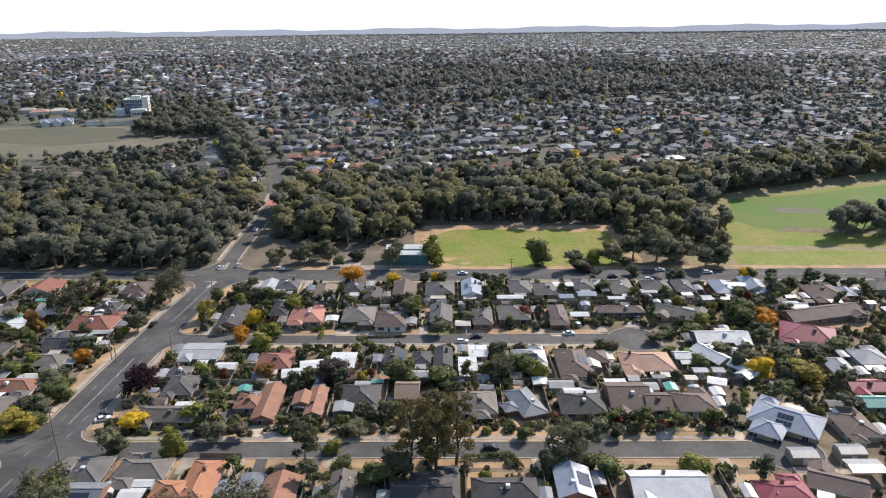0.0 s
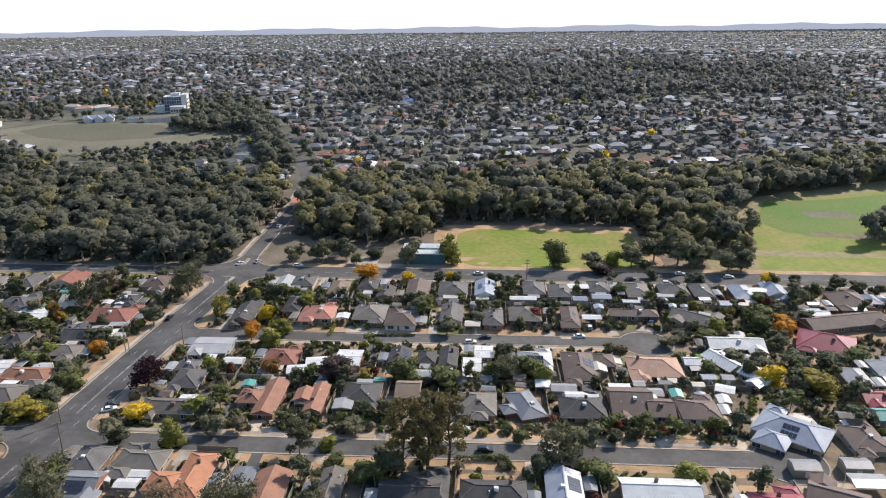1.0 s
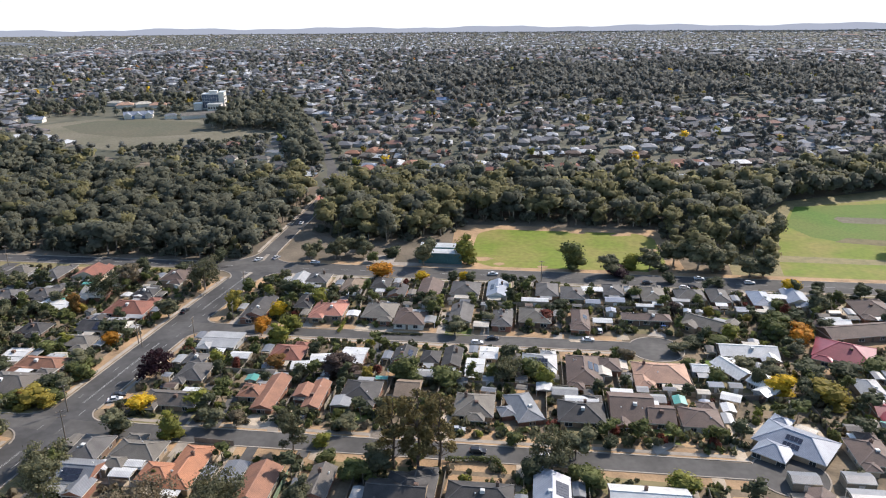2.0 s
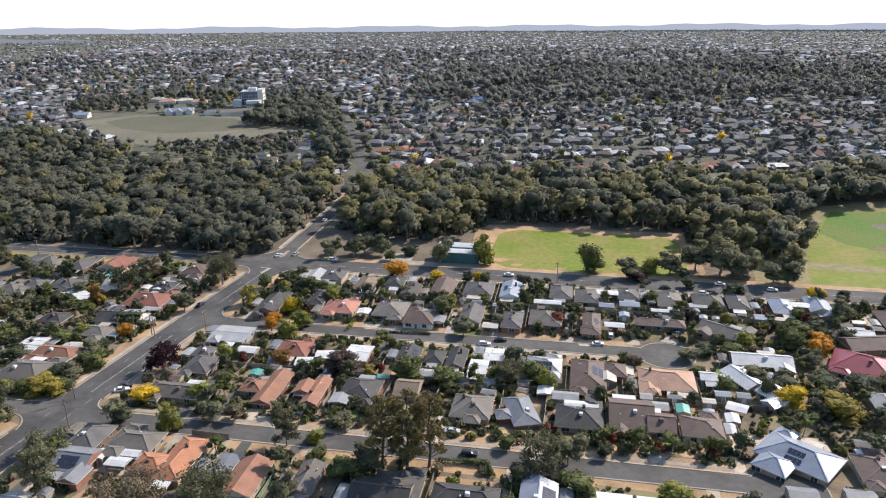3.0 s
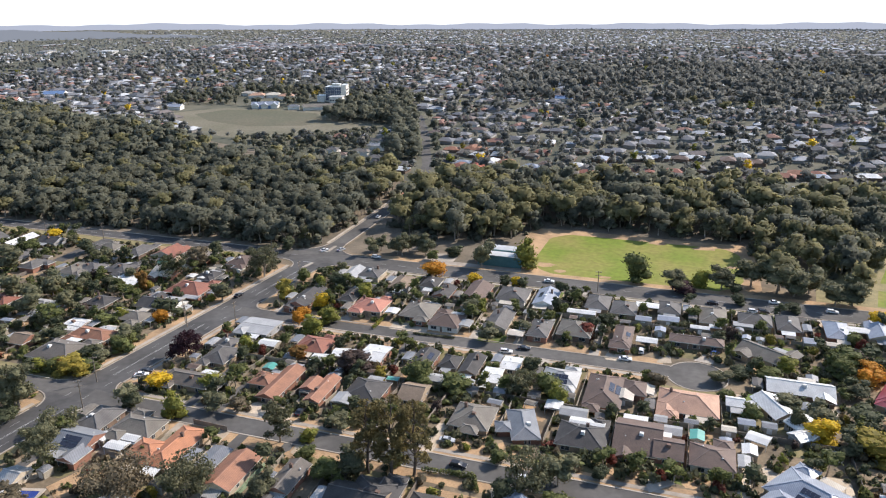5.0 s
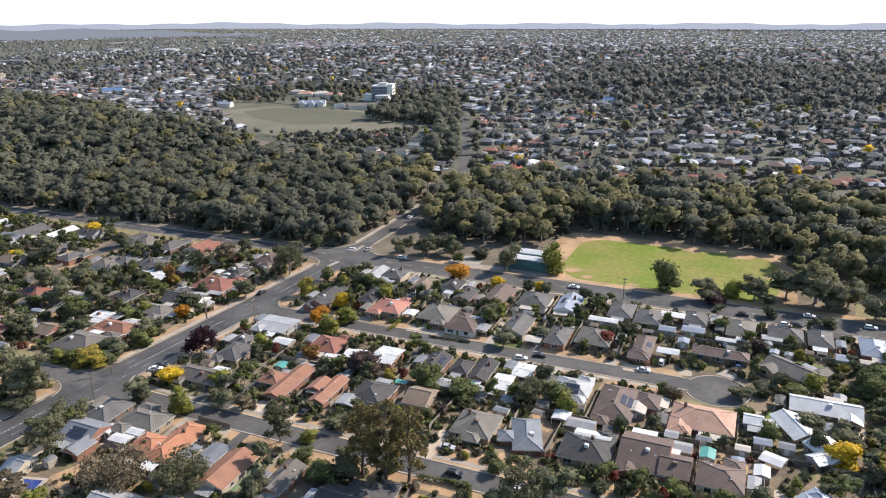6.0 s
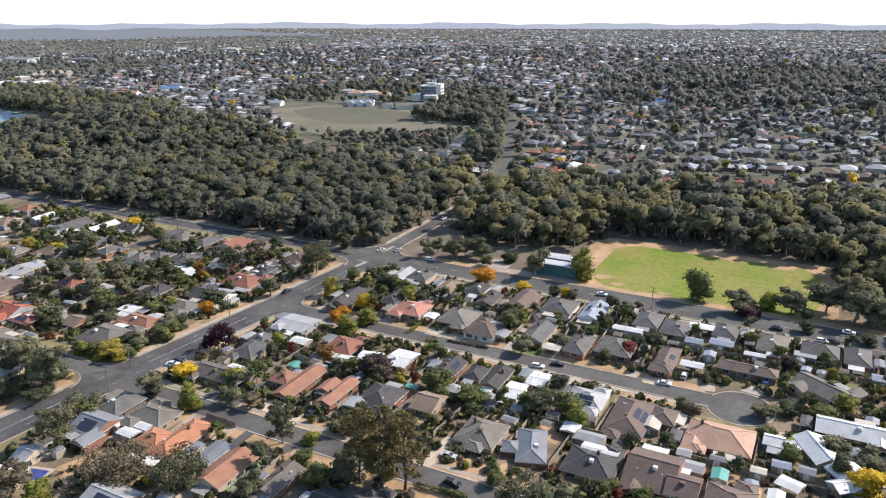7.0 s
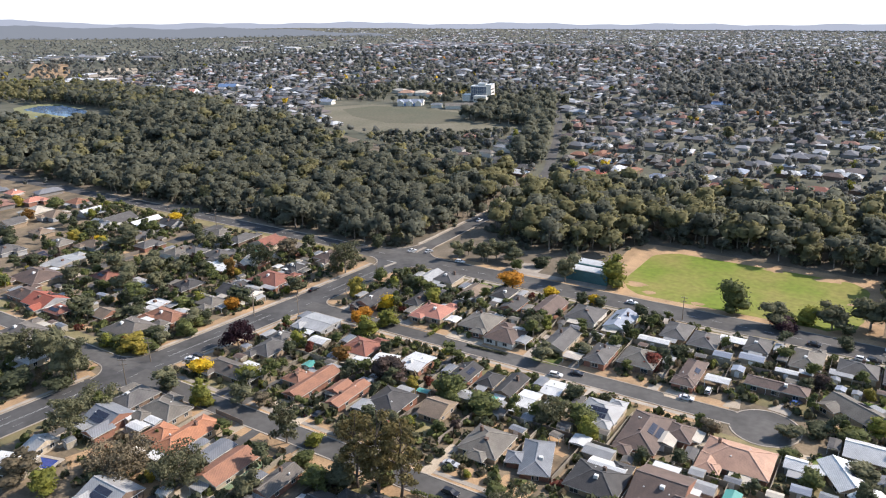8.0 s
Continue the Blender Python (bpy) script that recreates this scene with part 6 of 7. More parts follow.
def power_pole(x, y, h, ang):
    root = thing("power_pole", pose(x, y, 0, 0, 0, ang), "brown timber power pole with crossarm beside the road", "pole", "power poles")
    g = Geo()
    g.tube((0, 0, -0.3), (0, 0, h), 0.19, 0.12, 8)
    part("pole", g, "pole_wood", root)
    for z in (h - 0.5, h - 2.0):
        g = Geo()
        g.box(-1.2, -0.08, z - 0.08, 1.2, 0.08, z + 0.08)
        part("crossarm", g, "pole_wood", root)
    ins = shared("ins", "insulator", lambda q: q.tube((0, 0, 0), (0, 0, 0.22), 0.07, 0.05, 6), "insulator")
    for k in (-1.05, -0.4, 0.4, 1.05):
        simple("insulator", root, pose(k, 0, h - 0.42), ins, "")


car(6.8, 243.1, 8, "white", "wagon")
car(12.1, 247.2, 8, "black", "sedan")
car(46.0, 249.6, 4, "white", "sedan")
car(50.6, 257.4, 90, "white", "wagon")
car(57.0, 258.7, 90, "black", "sedan")
car(74.2, 262.5, 60, "blue", "sedan")
car(4.7, 186.8, 5, "silver", "sedan")
car(11.1, 177.0, 0, "black", "wagon")
car(29.0, 176.5, 8, "white", "wagon")
car(-102.1, 194.6, 20, "black", "sedan")
car(-101.8, 192.0, 25, "white", "sedan")
car(-109.3, 258.9, 84, "black", "sedan")
car(-101.0, 318.9, 60, "white", "sedan")
car(-93.6, 321.7, 70, "silver", "sedan")
car(-73.6, 317.3, 0, "white", "wagon")
car(-183.0, 249.0, 0, "silver", "sedan")
car(88.5, 303.1, 0, "white", "wagon")
car(92.0, 304.1, 0, "black", "wagon")
car(73.8, 307.2, 0, "black", "sedan")
car(-98.0, 376.2, 88, "white", "sedan")
car(96.5, 314.4, 0, "white", "sedan")
car(116.6, 311.4, 0, "white", "wagon")
car(8.4, 310.9, 0, "white", "sedan")
car(-180.8, 248.2, 20, "white", "sedan")
car(-253.9, 217.0, 10, "red", "sedan")
car(-41.3, 187.7, 90, "black", "sedan")
car(-44.5, 186.8, 90, "black", "wagon")
car(-89.7, 201.9, 70, "black", "wagon")
power_pole(-103.6, 168.8, 10.5, 40)
power_pole(-113.8, 230.5, 10, 90)
power_pole(-94.3, 234.3, 10, 90)
power_pole(-93.2, 281.0, 9.5, 90)
power_pole(-87.2, 253.3, 8, 90)
power_pole(29.3, 306.1, 9.5, 0)
power_pole(-111.3, 228.2, 9, 0)
power_pole(-244.3, 294.8, 9.5, 0)
power_pole(-215.1, 301.7, 9.5, 0)
power_pole(-113.0, 184.6, 9, 30)


# ---- the gum forest ----
def inside(poly, x, y):
    """Which points lie in a polygon."""
    r = np.zeros(len(x), bool)
    n = len(poly)
    for i in range(n):
        (x0, y0), (x1, y1) = poly[i], poly[(i + 1) % n]
        c = (y0 > y) != (y1 > y)
        with np.errstate(divide="ignore", invalid="ignore"):
            r ^= c & (x < (x1 - x0) * (y - y0) / (y1 - y0 if y1 != y0 else 1e-9) + x0)
    return r


def scatter(poly, step, rng):
    p = np.array(poly)
    xs, ys = np.meshgrid(np.arange(p[:, 0].min(), p[:, 0].max(), step), np.arange(p[:, 1].min(), p[:, 1].max(), step))
    x, y = xs.ravel() + rng.uniform(-0.45, 0.45, xs.size) * step, ys.ravel() + rng.uniform(-0.45, 0.45, xs.size) * step
    k = inside(poly, x, y)
    return x[k], y[k]


def trunk_quads(g):
    return np.array([[g.v[i] for i in f] for f in g.f if len(f) == 4])


def gum_models(n, leaves, size, lobes, seed, core=False):
    out = []
    for k in range(n):
        rng = np.random.RandomState(seed + k)
        blobs = crown_blobs(rng, 14, 4.6, lobes, 0.38, 0.9)
        blobs = [(a, b, c, p * 1.18, p * 1.18, q * 1.12) for a, b, c, p, _, q in blobs]
        lv = leaf_quads(rng, blobs, leaves, size)
        if core:
            lv = np.concatenate([core_quads(blobs, 0.82, True), lv])
        lv, soft = crown_normals(lv, blobs)
        out.append((lv, trunk_quads(trunk_geo(rng, 14, 4.6, blobs[:1], 0.28)), soft))
    return out


def plant(name, spots, models, rng, label, leaf, hmin, hmax, with_trunks=True, z=None, other=None, share=0.12, rounded_light=True):
    """Many trees in one mesh; the other leaf is commoner near the forest road."""
    quads, slots, soft = [], [], []
    x, y = spots
    for i in range(len(x)):
        lv, tr, nor = models[rng.randint(len(models))]
        a, s = rng.uniform(0, 6.28), rng.uniform(hmin, hmax) / 14
        ws = s * rng.uniform(0.95, 1.5)
        c, q = math.cos(a) * ws, math.sin(a) * ws
        m = np.array([[c, -q, 0], [q, c, 0], [0, 0, s]])
        at = np.array(lay(x[i], y[i])) + np.array([0, 0, 0 if z is None else z[i]])
        quads.append(lv @ m.T + at)
        turn = np.array([[math.cos(a), -math.sin(a), 0], [math.sin(a), math.cos(a), 0], [0, 0, 1]])
        soft.append(nor @ turn.T)
        slots.append(np.full(len(lv), 2 if other and rng.uniform() < share + 0.6 * math.exp(-((x[i] + 110) / 55) ** 2 - ((y[i] - 446) / 36) ** 2) else 0))
        if with_trunks:
            quads.append(tr @ m.T + at)
            face = np.cross(tr[:, 2] - tr[:, 0], tr[:, 3] - tr[:, 1]) @ turn.T
            soft.append(np.repeat((face / (np.linalg.norm(face, axis=1)[:, None] + 1e-9))[:, None], 4, 1))
            slots.append(np.ones(len(tr)))
    ob = new(name, quad_mesh(name, np.concatenate(quads), [leaf, "bark_pale", other or leaf], np.concatenate(slots), np.concatenate(soft) if rounded_light else None))
    return tagged(ob, label, "forest", "", "stuff")


def keep_off(x, y, pts, gap):
    k = np.ones(len(x), bool)
    p = np.array(pts)
    for a, b in zip(p, p[1:]):
        d = b - a
        t = np.clip(((x - a[0]) * d[0] + (y - a[1]) * d[1]) / (d @ d), 0, 1)
        k &= np.hypot(x - a[0] - t * d[0], y - a[1] - t * d[1]) > gap
    return k


frng = np.random.RandomState(3)
MODELS = gum_models(12, 315, 0.88, 8, 40, True)
MODELS_B = gum_models(10, 84, 1.9, 6, 140, True)
SCRUB = []
for k in range(5):
    lobes = [(0, 0, 5, 5, 5, 5.5), (3, 2, 4, 4, 4, 4)]
    lv, soft = crown_normals(leaf_quads(np.random.RandomState(300 + k), lobes, 40, 4.0), lobes)
    SCRUB.append((lv, None, soft))
WEST = [(-104.5, 327), (-124, 318.5), (-330, 317.5), (-620, 311), (-760, 306), (-745, 405), (-615, 418), (-535, 455), (-470, 505), (-390, 545), (-325, 508), (-250, 474), (-165, 462), (-122, 462), (-109, 440), (-105, 400)]
x, y = scatter(WEST, 7.0, frng)
k = keep_off(x, y, NORTH, 8.2) & (np.hypot(x + 100, y - 442) > 13)
x, y = x[k], y[k]
k = np.hypot(x + 60, y - 320) < 270
k &= y < 440
plant("west_forest", (x[k], y[k]), MODELS, frng, "dense grey-green gum forest west of the road", "forest_leaf", 8, 17, other="forest_olive")
plant("west_forest_back", (x[~k], y[~k]), MODELS_B, frng, "far side of the dense grey-green gum forest", "forest_leaf", 8, 17, False, other="forest_olive")
CENTRE = [(-89, 366), (-68, 350), (-45, 350), (-15, 364), (-12, 386), (90, 388), (92, 322), (130, 322), (134, 370), (148, 412), (168, 441), (218, 462), (304, 500), (480, 640), (400, 650), (330, 575), (150, 482), (0, 468), (-100, 456), (-91, 405)]
x, y = scatter(CENTRE, 7.2, frng)
k = keep_off(x, y, NORTH, 6.0) & ~((y < 347) & (x > 80) & (frng.uniform(size=len(x)) < 0.8))
x, y = x[k], y[k]
k = np.hypot(x + 98, y - 442) > 15
x, y = x[k], y[k]
k = (y < 430) & (x < 200)
plant("central_forest", (x[k], y[k]), MODELS, frng, "dense grey-green gum forest behind the ovals", "forest_leaf", 8.5, 19, other="forest_olive", share=0.45)
plant("central_forest_back", (x[~k], y[~k]), MODELS_B, frng, "far side of the gum forest behind the ovals", "forest_leaf", 8.5, 19, False, other="forest_olive", share=0.4)
x, y = scatter([(-103, 322), (-122, 318.8), (-330, 318.5), (-400, 317), (-400, 330), (-330, 332), (-125, 336), (-104, 350), (-103.6, 440), (-108, 440), (-110, 350)], 4.4, frng)
x2, y2 = scatter([(-80, 362), (-66, 346), (-40, 352), (-13, 368), (-10, 388), (88, 390), (94, 330), (128, 326), (138, 378), (152, 414), (140, 420), (120, 352), (98, 362), (92, 398), (-14, 398), (-90, 366)], 5.0, frng)
k = frng.uniform(size=len(x) + len(x2)) < 0.7
x, y = np.append(x, x2)[k], np.append(y, y2)[k]
k = keep_off(x, y, NORTH, 5.5) & ~((y < 345) & (x > 80))
plant("forest_scrub", (x[k], y[k]), SCRUB, frng, "low grey-green scrub and saplings along the forest edge", "forest_leaf", 2.5, 6.5, False)
x, y = scatter([(188, 361), (236, 358), (246, 386), (214, 392), (198, 374)], 8.6, frng)
plant("oval_clump", (x, y), MODELS, frng, "clump of dark gum trees on the sports ground", "forest_leaf", 12, 17)
x, y = scatter([(-520, 478), (-480, 470), (-470, 500), (-500, 515), (-560, 500)], 8, frng)
x3, y3 = scatter([(-585, 462), (-600, 448), (-660, 445), (-730, 462), (-700, 468), (-640, 458), (-600, 460)], 9, frng)
plant("lake_trees", (x3, y3), gum_models(3, 44, 2.8, 8, 97), frng, "low dark trees along the near lake shore", "forest_leaf", 4, 8)
x2, y2 = scatter([(-800, 545), (-640, 535), (-600, 512), (-500, 500), (-480, 560), (-560, 610), (-800, 630)], 8.0, frng)
k = frng.uniform(size=len(x2)) < 0.35
plant("lake_trees", (x2[k], y2[k]), gum_models(3, 70, 2.2, 8, 94), frng, "sunlit yellow-green trees behind the lake", "forest_olive", 10, 15)
x2, y2 = x2[~k], y2[~k]
plant("lake_trees", (np.append(x, x2), np.append(y, y2)), gum_models(6, 44, 2.8, 8, 90), frng, "olive gum trees round the lake", "forest_leaf", 10, 16)
x, y = scatter([(-480, 690), (-420, 700), (-330, 716), (-280, 726), (-240, 748), (-230, 800), (-300, 840), (-470, 830), (-520, 740)], 10.5, frng)
k = np.ones(len(x), bool)
for bx, by, bq in ((-312, 764, 21), (-312, 738, 20), (-364, 706, 19), (-304, 706, 20), (-288, 718, 14), (-330, 700, 10), (-412, 764, 12), (-396, 772, 12), (-376, 766, 12), (-362, 779, 11), (-430, 776, 12), (-452, 668, 14), (-474, 660, 12), (-395, 735, 22), (-380, 752, 12), (-400, 755, 12), (-420, 750, 12)):
    k &= np.hypot(x - bx, y - by) > bq
plant("school_trees", (x[k], y[k]), MODELS_B, frng, "mixed trees round the hospital and school", "forest_leaf", 6, 12)
x, y = scatter([(-440, 786), (-360, 795), (-300, 790), (-300, 776), (-345, 770), (-400, 784)], 12, frng)
plant("school_trees", (x, y), gum_models(3, 60, 2.0, 6, 97), frng, "yellow autumn trees beside the school roofs", "leaf_gold", 7, 10)
x, y = scatter([(-830, 520), (-765, 505), (-745, 530), (-700, 545), (-560, 560), (-560, 590), (-700, 640), (-900, 640), (-960, 560)], 13, frng)
plant("lake_trees", (x, y), gum_models(4, 60, 2.4, 7, 98), frng, "grey-olive trees behind the lake", "forest_olive", 9, 15)
AVENUE = [(-142, 500), (-165, 560), (-200, 650), (-240, 740), (-262, 800), (-232, 800), (-205, 740), (-172, 655), (-150, 600), (-133, 550), (-118, 510)]
x, y = scatter(AVENUE, 7.0, frng)
k = keep_off(x, y, NORTH, 5.5)
x2, y2 = scatter([(-262, 640), (-205, 645), (-212, 700), (-262, 745), (-290, 712), (-278, 668)], 7, frng)
x3, y3 = scatter([(-296, 541), (-240, 574), (-198, 612), (-190, 602), (-232, 562), (-290, 530)], 6.5, frng)
plant("field_trees", (x3, y3), MODELS_B, frng, "row of low dark trees before the dry field", "forest_leaf", 5, 8)
x3, y3 = scatter([(-290, 525), (-190, 480), (-150, 490), (-165, 545), (-200, 590), (-236, 556)], 8.6, frng)
k3 = np.ones(len(x3), bool)
for bx, by in ((-169, 541), (-180, 560), (-172, 520), (-154, 503), (-183, 505), (-196, 520)):
    k3 &= np.hypot(x3 - bx, y3 - by) > 9.5
plant("field_trees", (x3[k3], y3[k3]), MODELS_B, frng, "scattered trees round low buildings behind the forest", "forest_leaf", 5, 8.5, other="forest_olive")
plant("avenue_trees", (np.concatenate([x[k], x2]), np.concatenate([y[k], y2])), MODELS_B, frng, "dark trees along the road beyond the forest", "forest_leaf", 9, 15)

SMALL = gum_models(6, 190, 0.82, 6, 70, True)
x, y = np.array([e[0] for e in EXTRA[::2]]), np.array([e[1] for e in EXTRA[::2]])
plant("garden_trees", (x, y), SMALL, frng, "small dark trees crowded between the houses", "leaf_dark", 4, 8.5, rounded_light=False)
x, y = np.array([e[0] for e in EXTRA[1::2]]), np.array([e[1] for e in EXTRA[1::2]])
plant("garden_trees", (x, y), SMALL, frng, "small mixed green trees crowded between the houses", "leaf_green", 4, 8, rounded_light=False)
for name, pts, h0, h1 in (("east_avenue", [(-112, 478), (-124, 520), (-142, 570), (-164, 630), (-186, 690), (-178, 694), (-150, 626), (-128, 566), (-110, 514), (-98, 478)], 8, 13),):
    x, y = scatter(pts, 6.5, frng)
    k = keep_off(x, y, NORTH, 7) & (frng.uniform(size=len(x)) < 0.45)
    plant(name, (x[k], y[k]), MODELS_B, frng, "dark trees crowding the straight distant road", "forest_leaf", h0, h1)

# ---- the suburb beyond, towards the horizon ----
def house_quads(w, d, h, rise):
    o = 0.5
    a, b = w / 2, d / 2
    p = [(-a, -b), (a, -b), (a, b), (-a, b)]
    walls = [[(*p[i], 0), (*p[(i + 1) % 4], 0), (*p[(i + 1) % 4], h), (*p[i], h)] for i in range(4)]
    e = [(x + math.copysign(o, x), y + math.copysign(o, y), h) for x, y in p]
    ra, rb = -a + b * 0.85, a - b * 0.85
    t = [(ra, -0.12, h + rise), (rb, -0.12, h + rise), (rb, 0.12, h + rise), (ra, 0.12, h + rise)]
    roofs = [[e[i], e[(i + 1) % 4], t[(i + 1) % 4], t[i]] for i in range(4)] + [t]
    return np.array(walls, float), np.array(roofs, float)


def welded(name, models, spots, rng, label, z, roof="hazed_far_roofs"):
    """Many houses in one mesh; each roof and each body is one welded island."""
    verts, faces, slots, base = [], [], [], 0
    for i in range(len(spots[0])):
        walls, roofs = models[rng.randint(len(models))]
        a = rng.choice([0, 0, math.pi / 2]) + rng.normal() * 0.08 + 0.25 * math.sin(spots[0][i] / 260)
        s = rng.uniform(0.85, 1.25)
        c, q = math.cos(a) * s, math.sin(a) * s
        m = np.array([[c, -q, 0], [q, c, 0], [0, 0, s]])
        at = np.array(lay(spots[0][i], spots[1][i])) + np.array([0, 0, z[i] - 0.1])
        for group, slot in ((walls, 0), (roofs, 1)):
            pts = group.reshape(-1, 3)
            u, inv = np.unique(pts.round(3), axis=0, return_inverse=True)
            verts.append(u @ m.T + at)
            faces.append(inv.reshape(-1, 4) + base)
            slots.append(np.full(len(group), slot))
            base += len(u)
    v, f, sl = np.concatenate(verts), np.concatenate(faces), np.concatenate(slots)
    me = bpy.data.meshes.new(name)
    me.from_pydata(v.tolist(), [], f.tolist())
    for mm in ("far_walls", roof):
        me.materials.append(MATS[mm])
    me.polygons.foreach_set("material_index", sl.astype(np.int32))
    return tagged(new(name, me), label, "houses", "", "stuff")


HM = [house_quads(w * 1.05, d * 1.05, 2.2, r * 0.95) for w, d, r in ((10.5, 8, 1.8), (12, 8.5, 1.9), (9, 7.5, 1.7), (14, 8.5, 1.9), (7, 5.5, 1.0), (11.5, 9.5, 2.0), (5, 4, 0.7))]
BIG = [house_quads(w, d, 5, r) for w, d, r in ((40, 22, 1.6), (60, 30, 1.8), (30, 20, 1.5))]
FARTREE = gum_models(7, 48, 2.7, 8, 90)
DOTS = gum_models(6, 8, 5.2, 5, 120)
HILL = [(-150, 850), (-60, 800), (60, 830), (160, 800), (420, 930), (480, 1160), (300, 1240), (120, 1180), (-90, 1200), (-190, 1000)]


def polar(n, r0, r1, rng, az0=-44, az1=76):
    r = np.sqrt(rng.uniform(r0 * r0, r1 * r1, n))
    a = np.radians(rng.uniform(az0, az1, n))
    return -r * np.sin(a), r * np.cos(a)


def lots(x0, y0, x1, y1, rng, street=48.0, lot=15.0):
    """Back-to-back rows of lots along parallel streets."""
    xs, ys = [], []
    y = y0
    while y < y1:
        for off in (12, street - 12):
            for x in np.arange(x0, x1, lot):
                xs.append(x + rng.uniform(-4.5, 4.5))
                ys.append(y + off + rng.uniform(-8, 8) + 22 * math.sin(x / 130 + y / 90))
        y += street
    return np.array(xs), np.array(ys)


BLOCK = [WEST, CENTRE, AVENUE, [(-450, 660), (-380, 585), (-290, 550), (-210, 590), (-185, 640), (-225, 775), (-450, 830)], [(-800, 400), (-480, 400), (-480, 610), (-800, 625)], [(90, 318), (420, 318), (490, 650), (170, 470)]]


def clear(x, y):
    k = keep_off(x, y, NORTH[:13], 8.5)
    for p in BLOCK:
        k &= ~inside(p, x, y)
    return k


x, y = lots(-900, 462, 900, 1500, frng, 42.0, 14.0)
k = clear(x, y) & (np.abs(x + 0.25 * y) < 0.95 * y + 40) & (frng.uniform(size=len(x)) < 0.96) & (y > 475 + np.maximum(0, x - 100) * 0.45) & ~((x < -150) & (y < 560))
hill = inside(HILL, x, y)
k &= ~hill | (frng.uniform(size=len(x)) < 0.35)
hx, hy = x[k], y[k]
k = (hy < 570) & (np.abs(hx - 60) < 330)
k[np.flatnonzero(k)[::1][115:]] = False
NEARER = {}
for x, y in zip(hx[k], hy[k]):
    v, col = frng.randint(len(HM) - 1), ["grey", "brown", "lgrey", "tangrey", "dark", "grey", "greybrown", "white", "terra", "bluegrey", "redbrown", "red"][frng.randint(12)]
    if (v, col) not in NEARER:
        NEARER[(v, col)] = (quad_mesh("house", HM[v][0], ["wall_brown_brick"]), quad_mesh("roof", HM[v][1], ["roof_" + col]))
    wm, rm = NEARER[(v, col)]
    ob = tagged(new("house", wm), f"distant brick house with {ROOF_WORDS[col]} hip roof", "house", "houses behind the forest")
    ob.matrix_basis = pose(float(x), float(y), -0.1, 0, 0, float(frng.choice([0, 0, 90]) + frng.normal() * 5))
    part("roof", rm, "", ob)
hx, hy = hx[~k], hy[~k]
welded("distant_houses", HM, (hx, hy), frng, "rows of small distant houses with mixed grey and pale roofs", np.zeros(len(hx)))
x, y = lots(-1200, 180, -345, 460, frng)
k = clear(x, y) & (y > -0.28 * x - 40) & ~((np.abs(y - 310) < 14))
welded("distant_houses", HM, (x[k], y[k]), frng, "rows of houses with mixed roofs west of the forest", np.zeros(k.sum()))
x, y = polar(9500, 1450, 4500, frng)
az = np.degrees(np.arctan2(-x, y))
k = frng.uniform(size=len(x)) > np.clip((az - 8) / 40, 0, 1) * np.clip((np.hypot(x, y) - 1300) / 900, 0, 1) * 0.95
x, y = x[k], y[k]
z = ground_z(x, y)
welded("far_houses", HM, (x, y), frng, "countless tiny roofs of the far town, paled by painted haze", z, "hazed_town_roofs")
x, y = polar(70, 1300, 4200, frng)
k = clear(x, y) & ~inside(HILL, x, y)
welded("far_sheds", BIG, (x[k], y[k]), frng, "large pale warehouse roofs in the far town", ground_z(x[k], y[k]))
x, y = np.array([-925, -900, -912, -888, -870, -955]) * 1.0, np.array([618, 640, 668, 682, 694, 720]) * 1.0
welded("lakeside_sheds", BIG[2:], (x, y), frng, "long white shop roofs beyond the lake", np.zeros(6), "pale_roofs")

# trees among the distant houses
x, y = polar(7400, 455, 1500, frng)
near = np.hypot(x, y) < 1500
k = near & clear(x, y) & ((y > 470 + np.maximum(0, x - 100) * 0.45) | (x < -345)) & ~((x < -150) & (x > -345) & (y < 540))
x2, y2 = scatter([(-460, 800), (-300, 830), (-290, 880), (-460, 870)], 13, frng)
x3, y3 = scatter([(-160, 480), (60, 478), (330, 600), (520, 760), (460, 830), (60, 800), (-170, 760)], 19.0, frng)
c = clear(x3, y3)
x, y = np.concatenate([x[k], x2, x3[c]]), np.concatenate([y[k], y2, y3[c]])
k = y < 720
x4, y4 = polar(260, 480, 900, frng)
k4 = clear(x4, y4) & (y4 > 490 + np.maximum(0, x4 - 100) * 0.45)
plant("tall_suburb_trees", (x4[k4], y4[k4]), MODELS_B, frng, "larger dark trees standing among distant houses", "hazed_leaf", 8, 13, other="forest_olive")
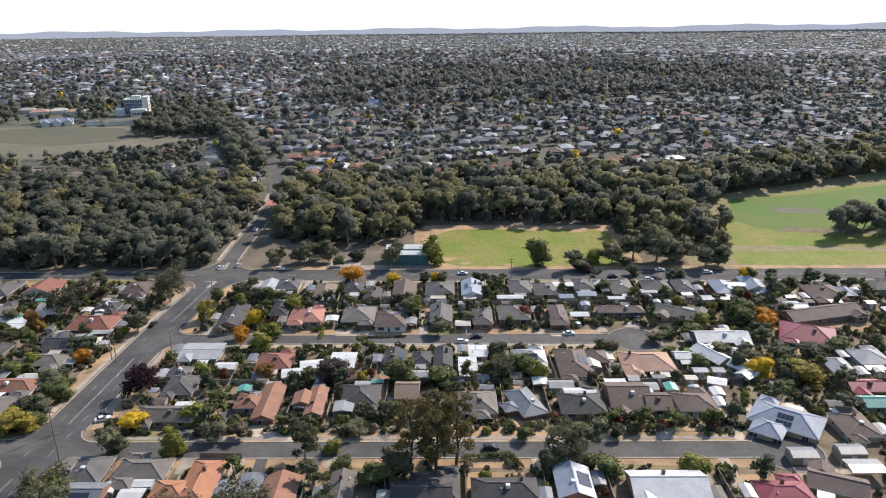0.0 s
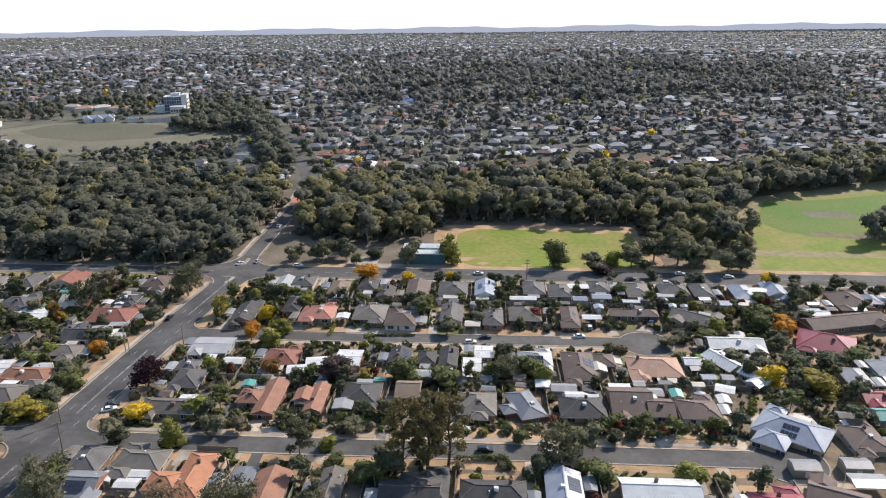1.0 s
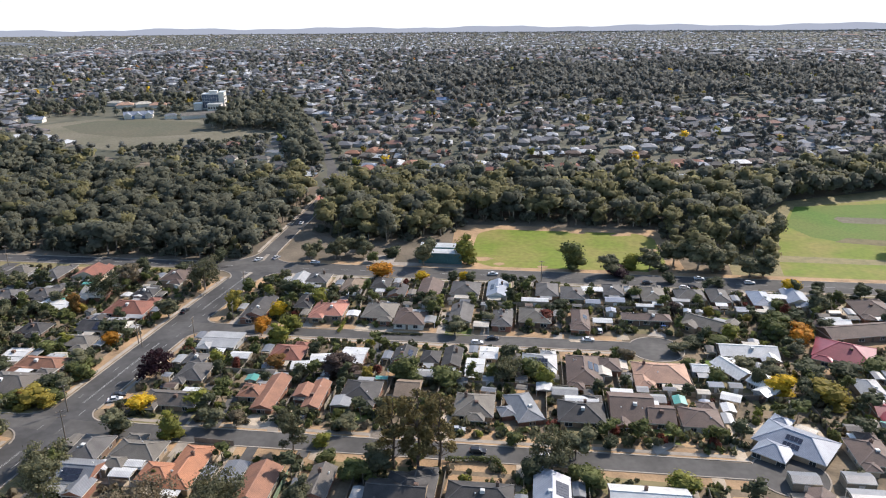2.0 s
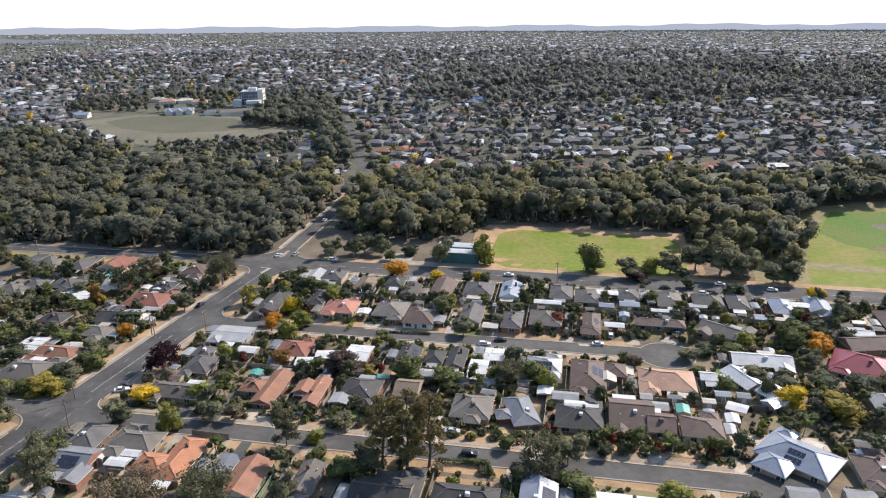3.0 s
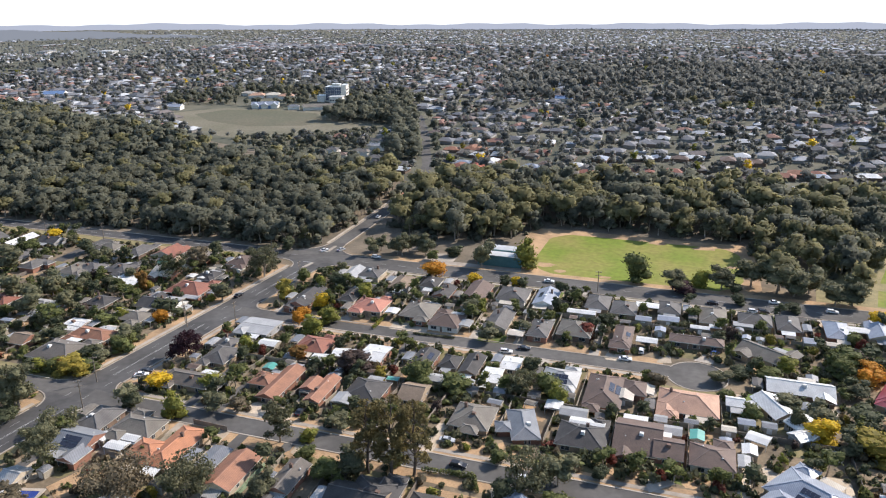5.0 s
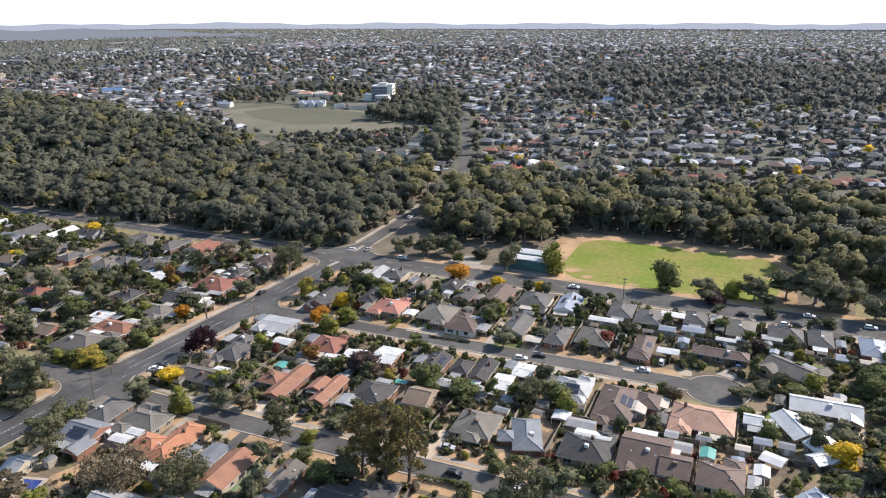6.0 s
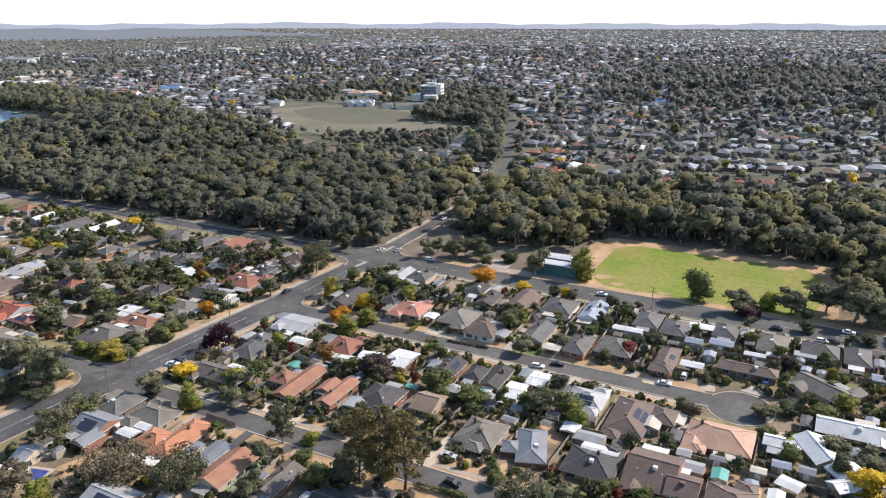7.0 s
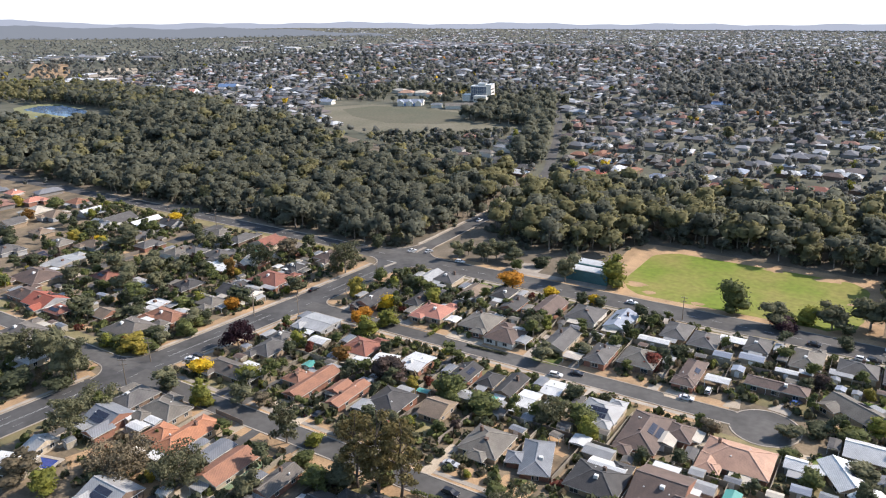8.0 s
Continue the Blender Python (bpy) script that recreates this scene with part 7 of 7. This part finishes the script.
plant("suburb_trees", (x[k], y[k]), FARTREE, frng, "scattered olive trees among distant houses", "hazed_leaf", 4, 8.5, False)
plant("suburb_trees_back", (x[~k], y[~k]), gum_models(7, 22, 3.8, 7, 190), frng, "scattered olive trees among more distant houses", "hazed_leaf", 5, 10, False)
x, y = scatter(HILL, 13.0, frng)
k = np.sin(x / 46 + 2 * np.sin(y / 90)) + np.sin(y / 38 + x / 120) + frng.normal(size=len(x)) * 0.6 > -0.75
x, y = x[k], y[k]
plant("hill_forest", (x, y), FARTREE, frng, "dark wooded rise among distant houses", "hazed_leaf", 10, 16, False)
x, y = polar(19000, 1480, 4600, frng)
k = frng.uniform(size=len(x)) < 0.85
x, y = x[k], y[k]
plant("far_trees", (x, y), DOTS, frng, "countless far trees towards the horizon", "hazed_far_leaf", 5, 10, False, ground_z(x, y))
for kind, n, s in (("leaf_yellow", 12, 3), ("leaf_orange", 9, 4), ("leaf_lime", 130, 5), ("leaf_gold", 120, 6)):
    r = np.random.RandomState(s)
    x, y = polar(n, 480, 1300, r)
    k = clear(x, y) & (y > 480 + np.maximum(0, x - 100) * 0.45)
    plant("autumn_trees", (x[k], y[k]), FARTREE, r, "scattered yellow and orange autumn trees far off", kind, 5, 9, False)

# ---- lay the plan on the land ----
bpy.context.view_layer.update()
for ob in list(scene.objects):
    if ob.parent or ob in (cam, sun) or ob.name.startswith("backdrop") or ob.get("kind") == "stuff" or ob.name.startswith("hedge"):
        continue
    if ob.get("kind") == "structure":
        bm = bmesh.new()
        bm.from_mesh(ob.data)
        ys = [v.co.y for v in bm.verts]
        for cut in np.arange(90, 640, 10.0):
            if min(ys) < cut < max(ys):
                bmesh.ops.bisect_plane(bm, geom=bm.verts[:] + bm.edges[:] + bm.faces[:], plane_co=(0, cut, 0), plane_no=(0, 1, 0))
        for v in bm.verts:
            x, y, z = lay(v.co.x, v.co.y)
            v.co = (x, y, v.co.z + z)
        bm.to_mesh(ob.data)
        bm.free()
    else:
        x, y, z = lay(ob.location.x, ob.location.y)
        ob.location = (x, y, ob.location.z + z)
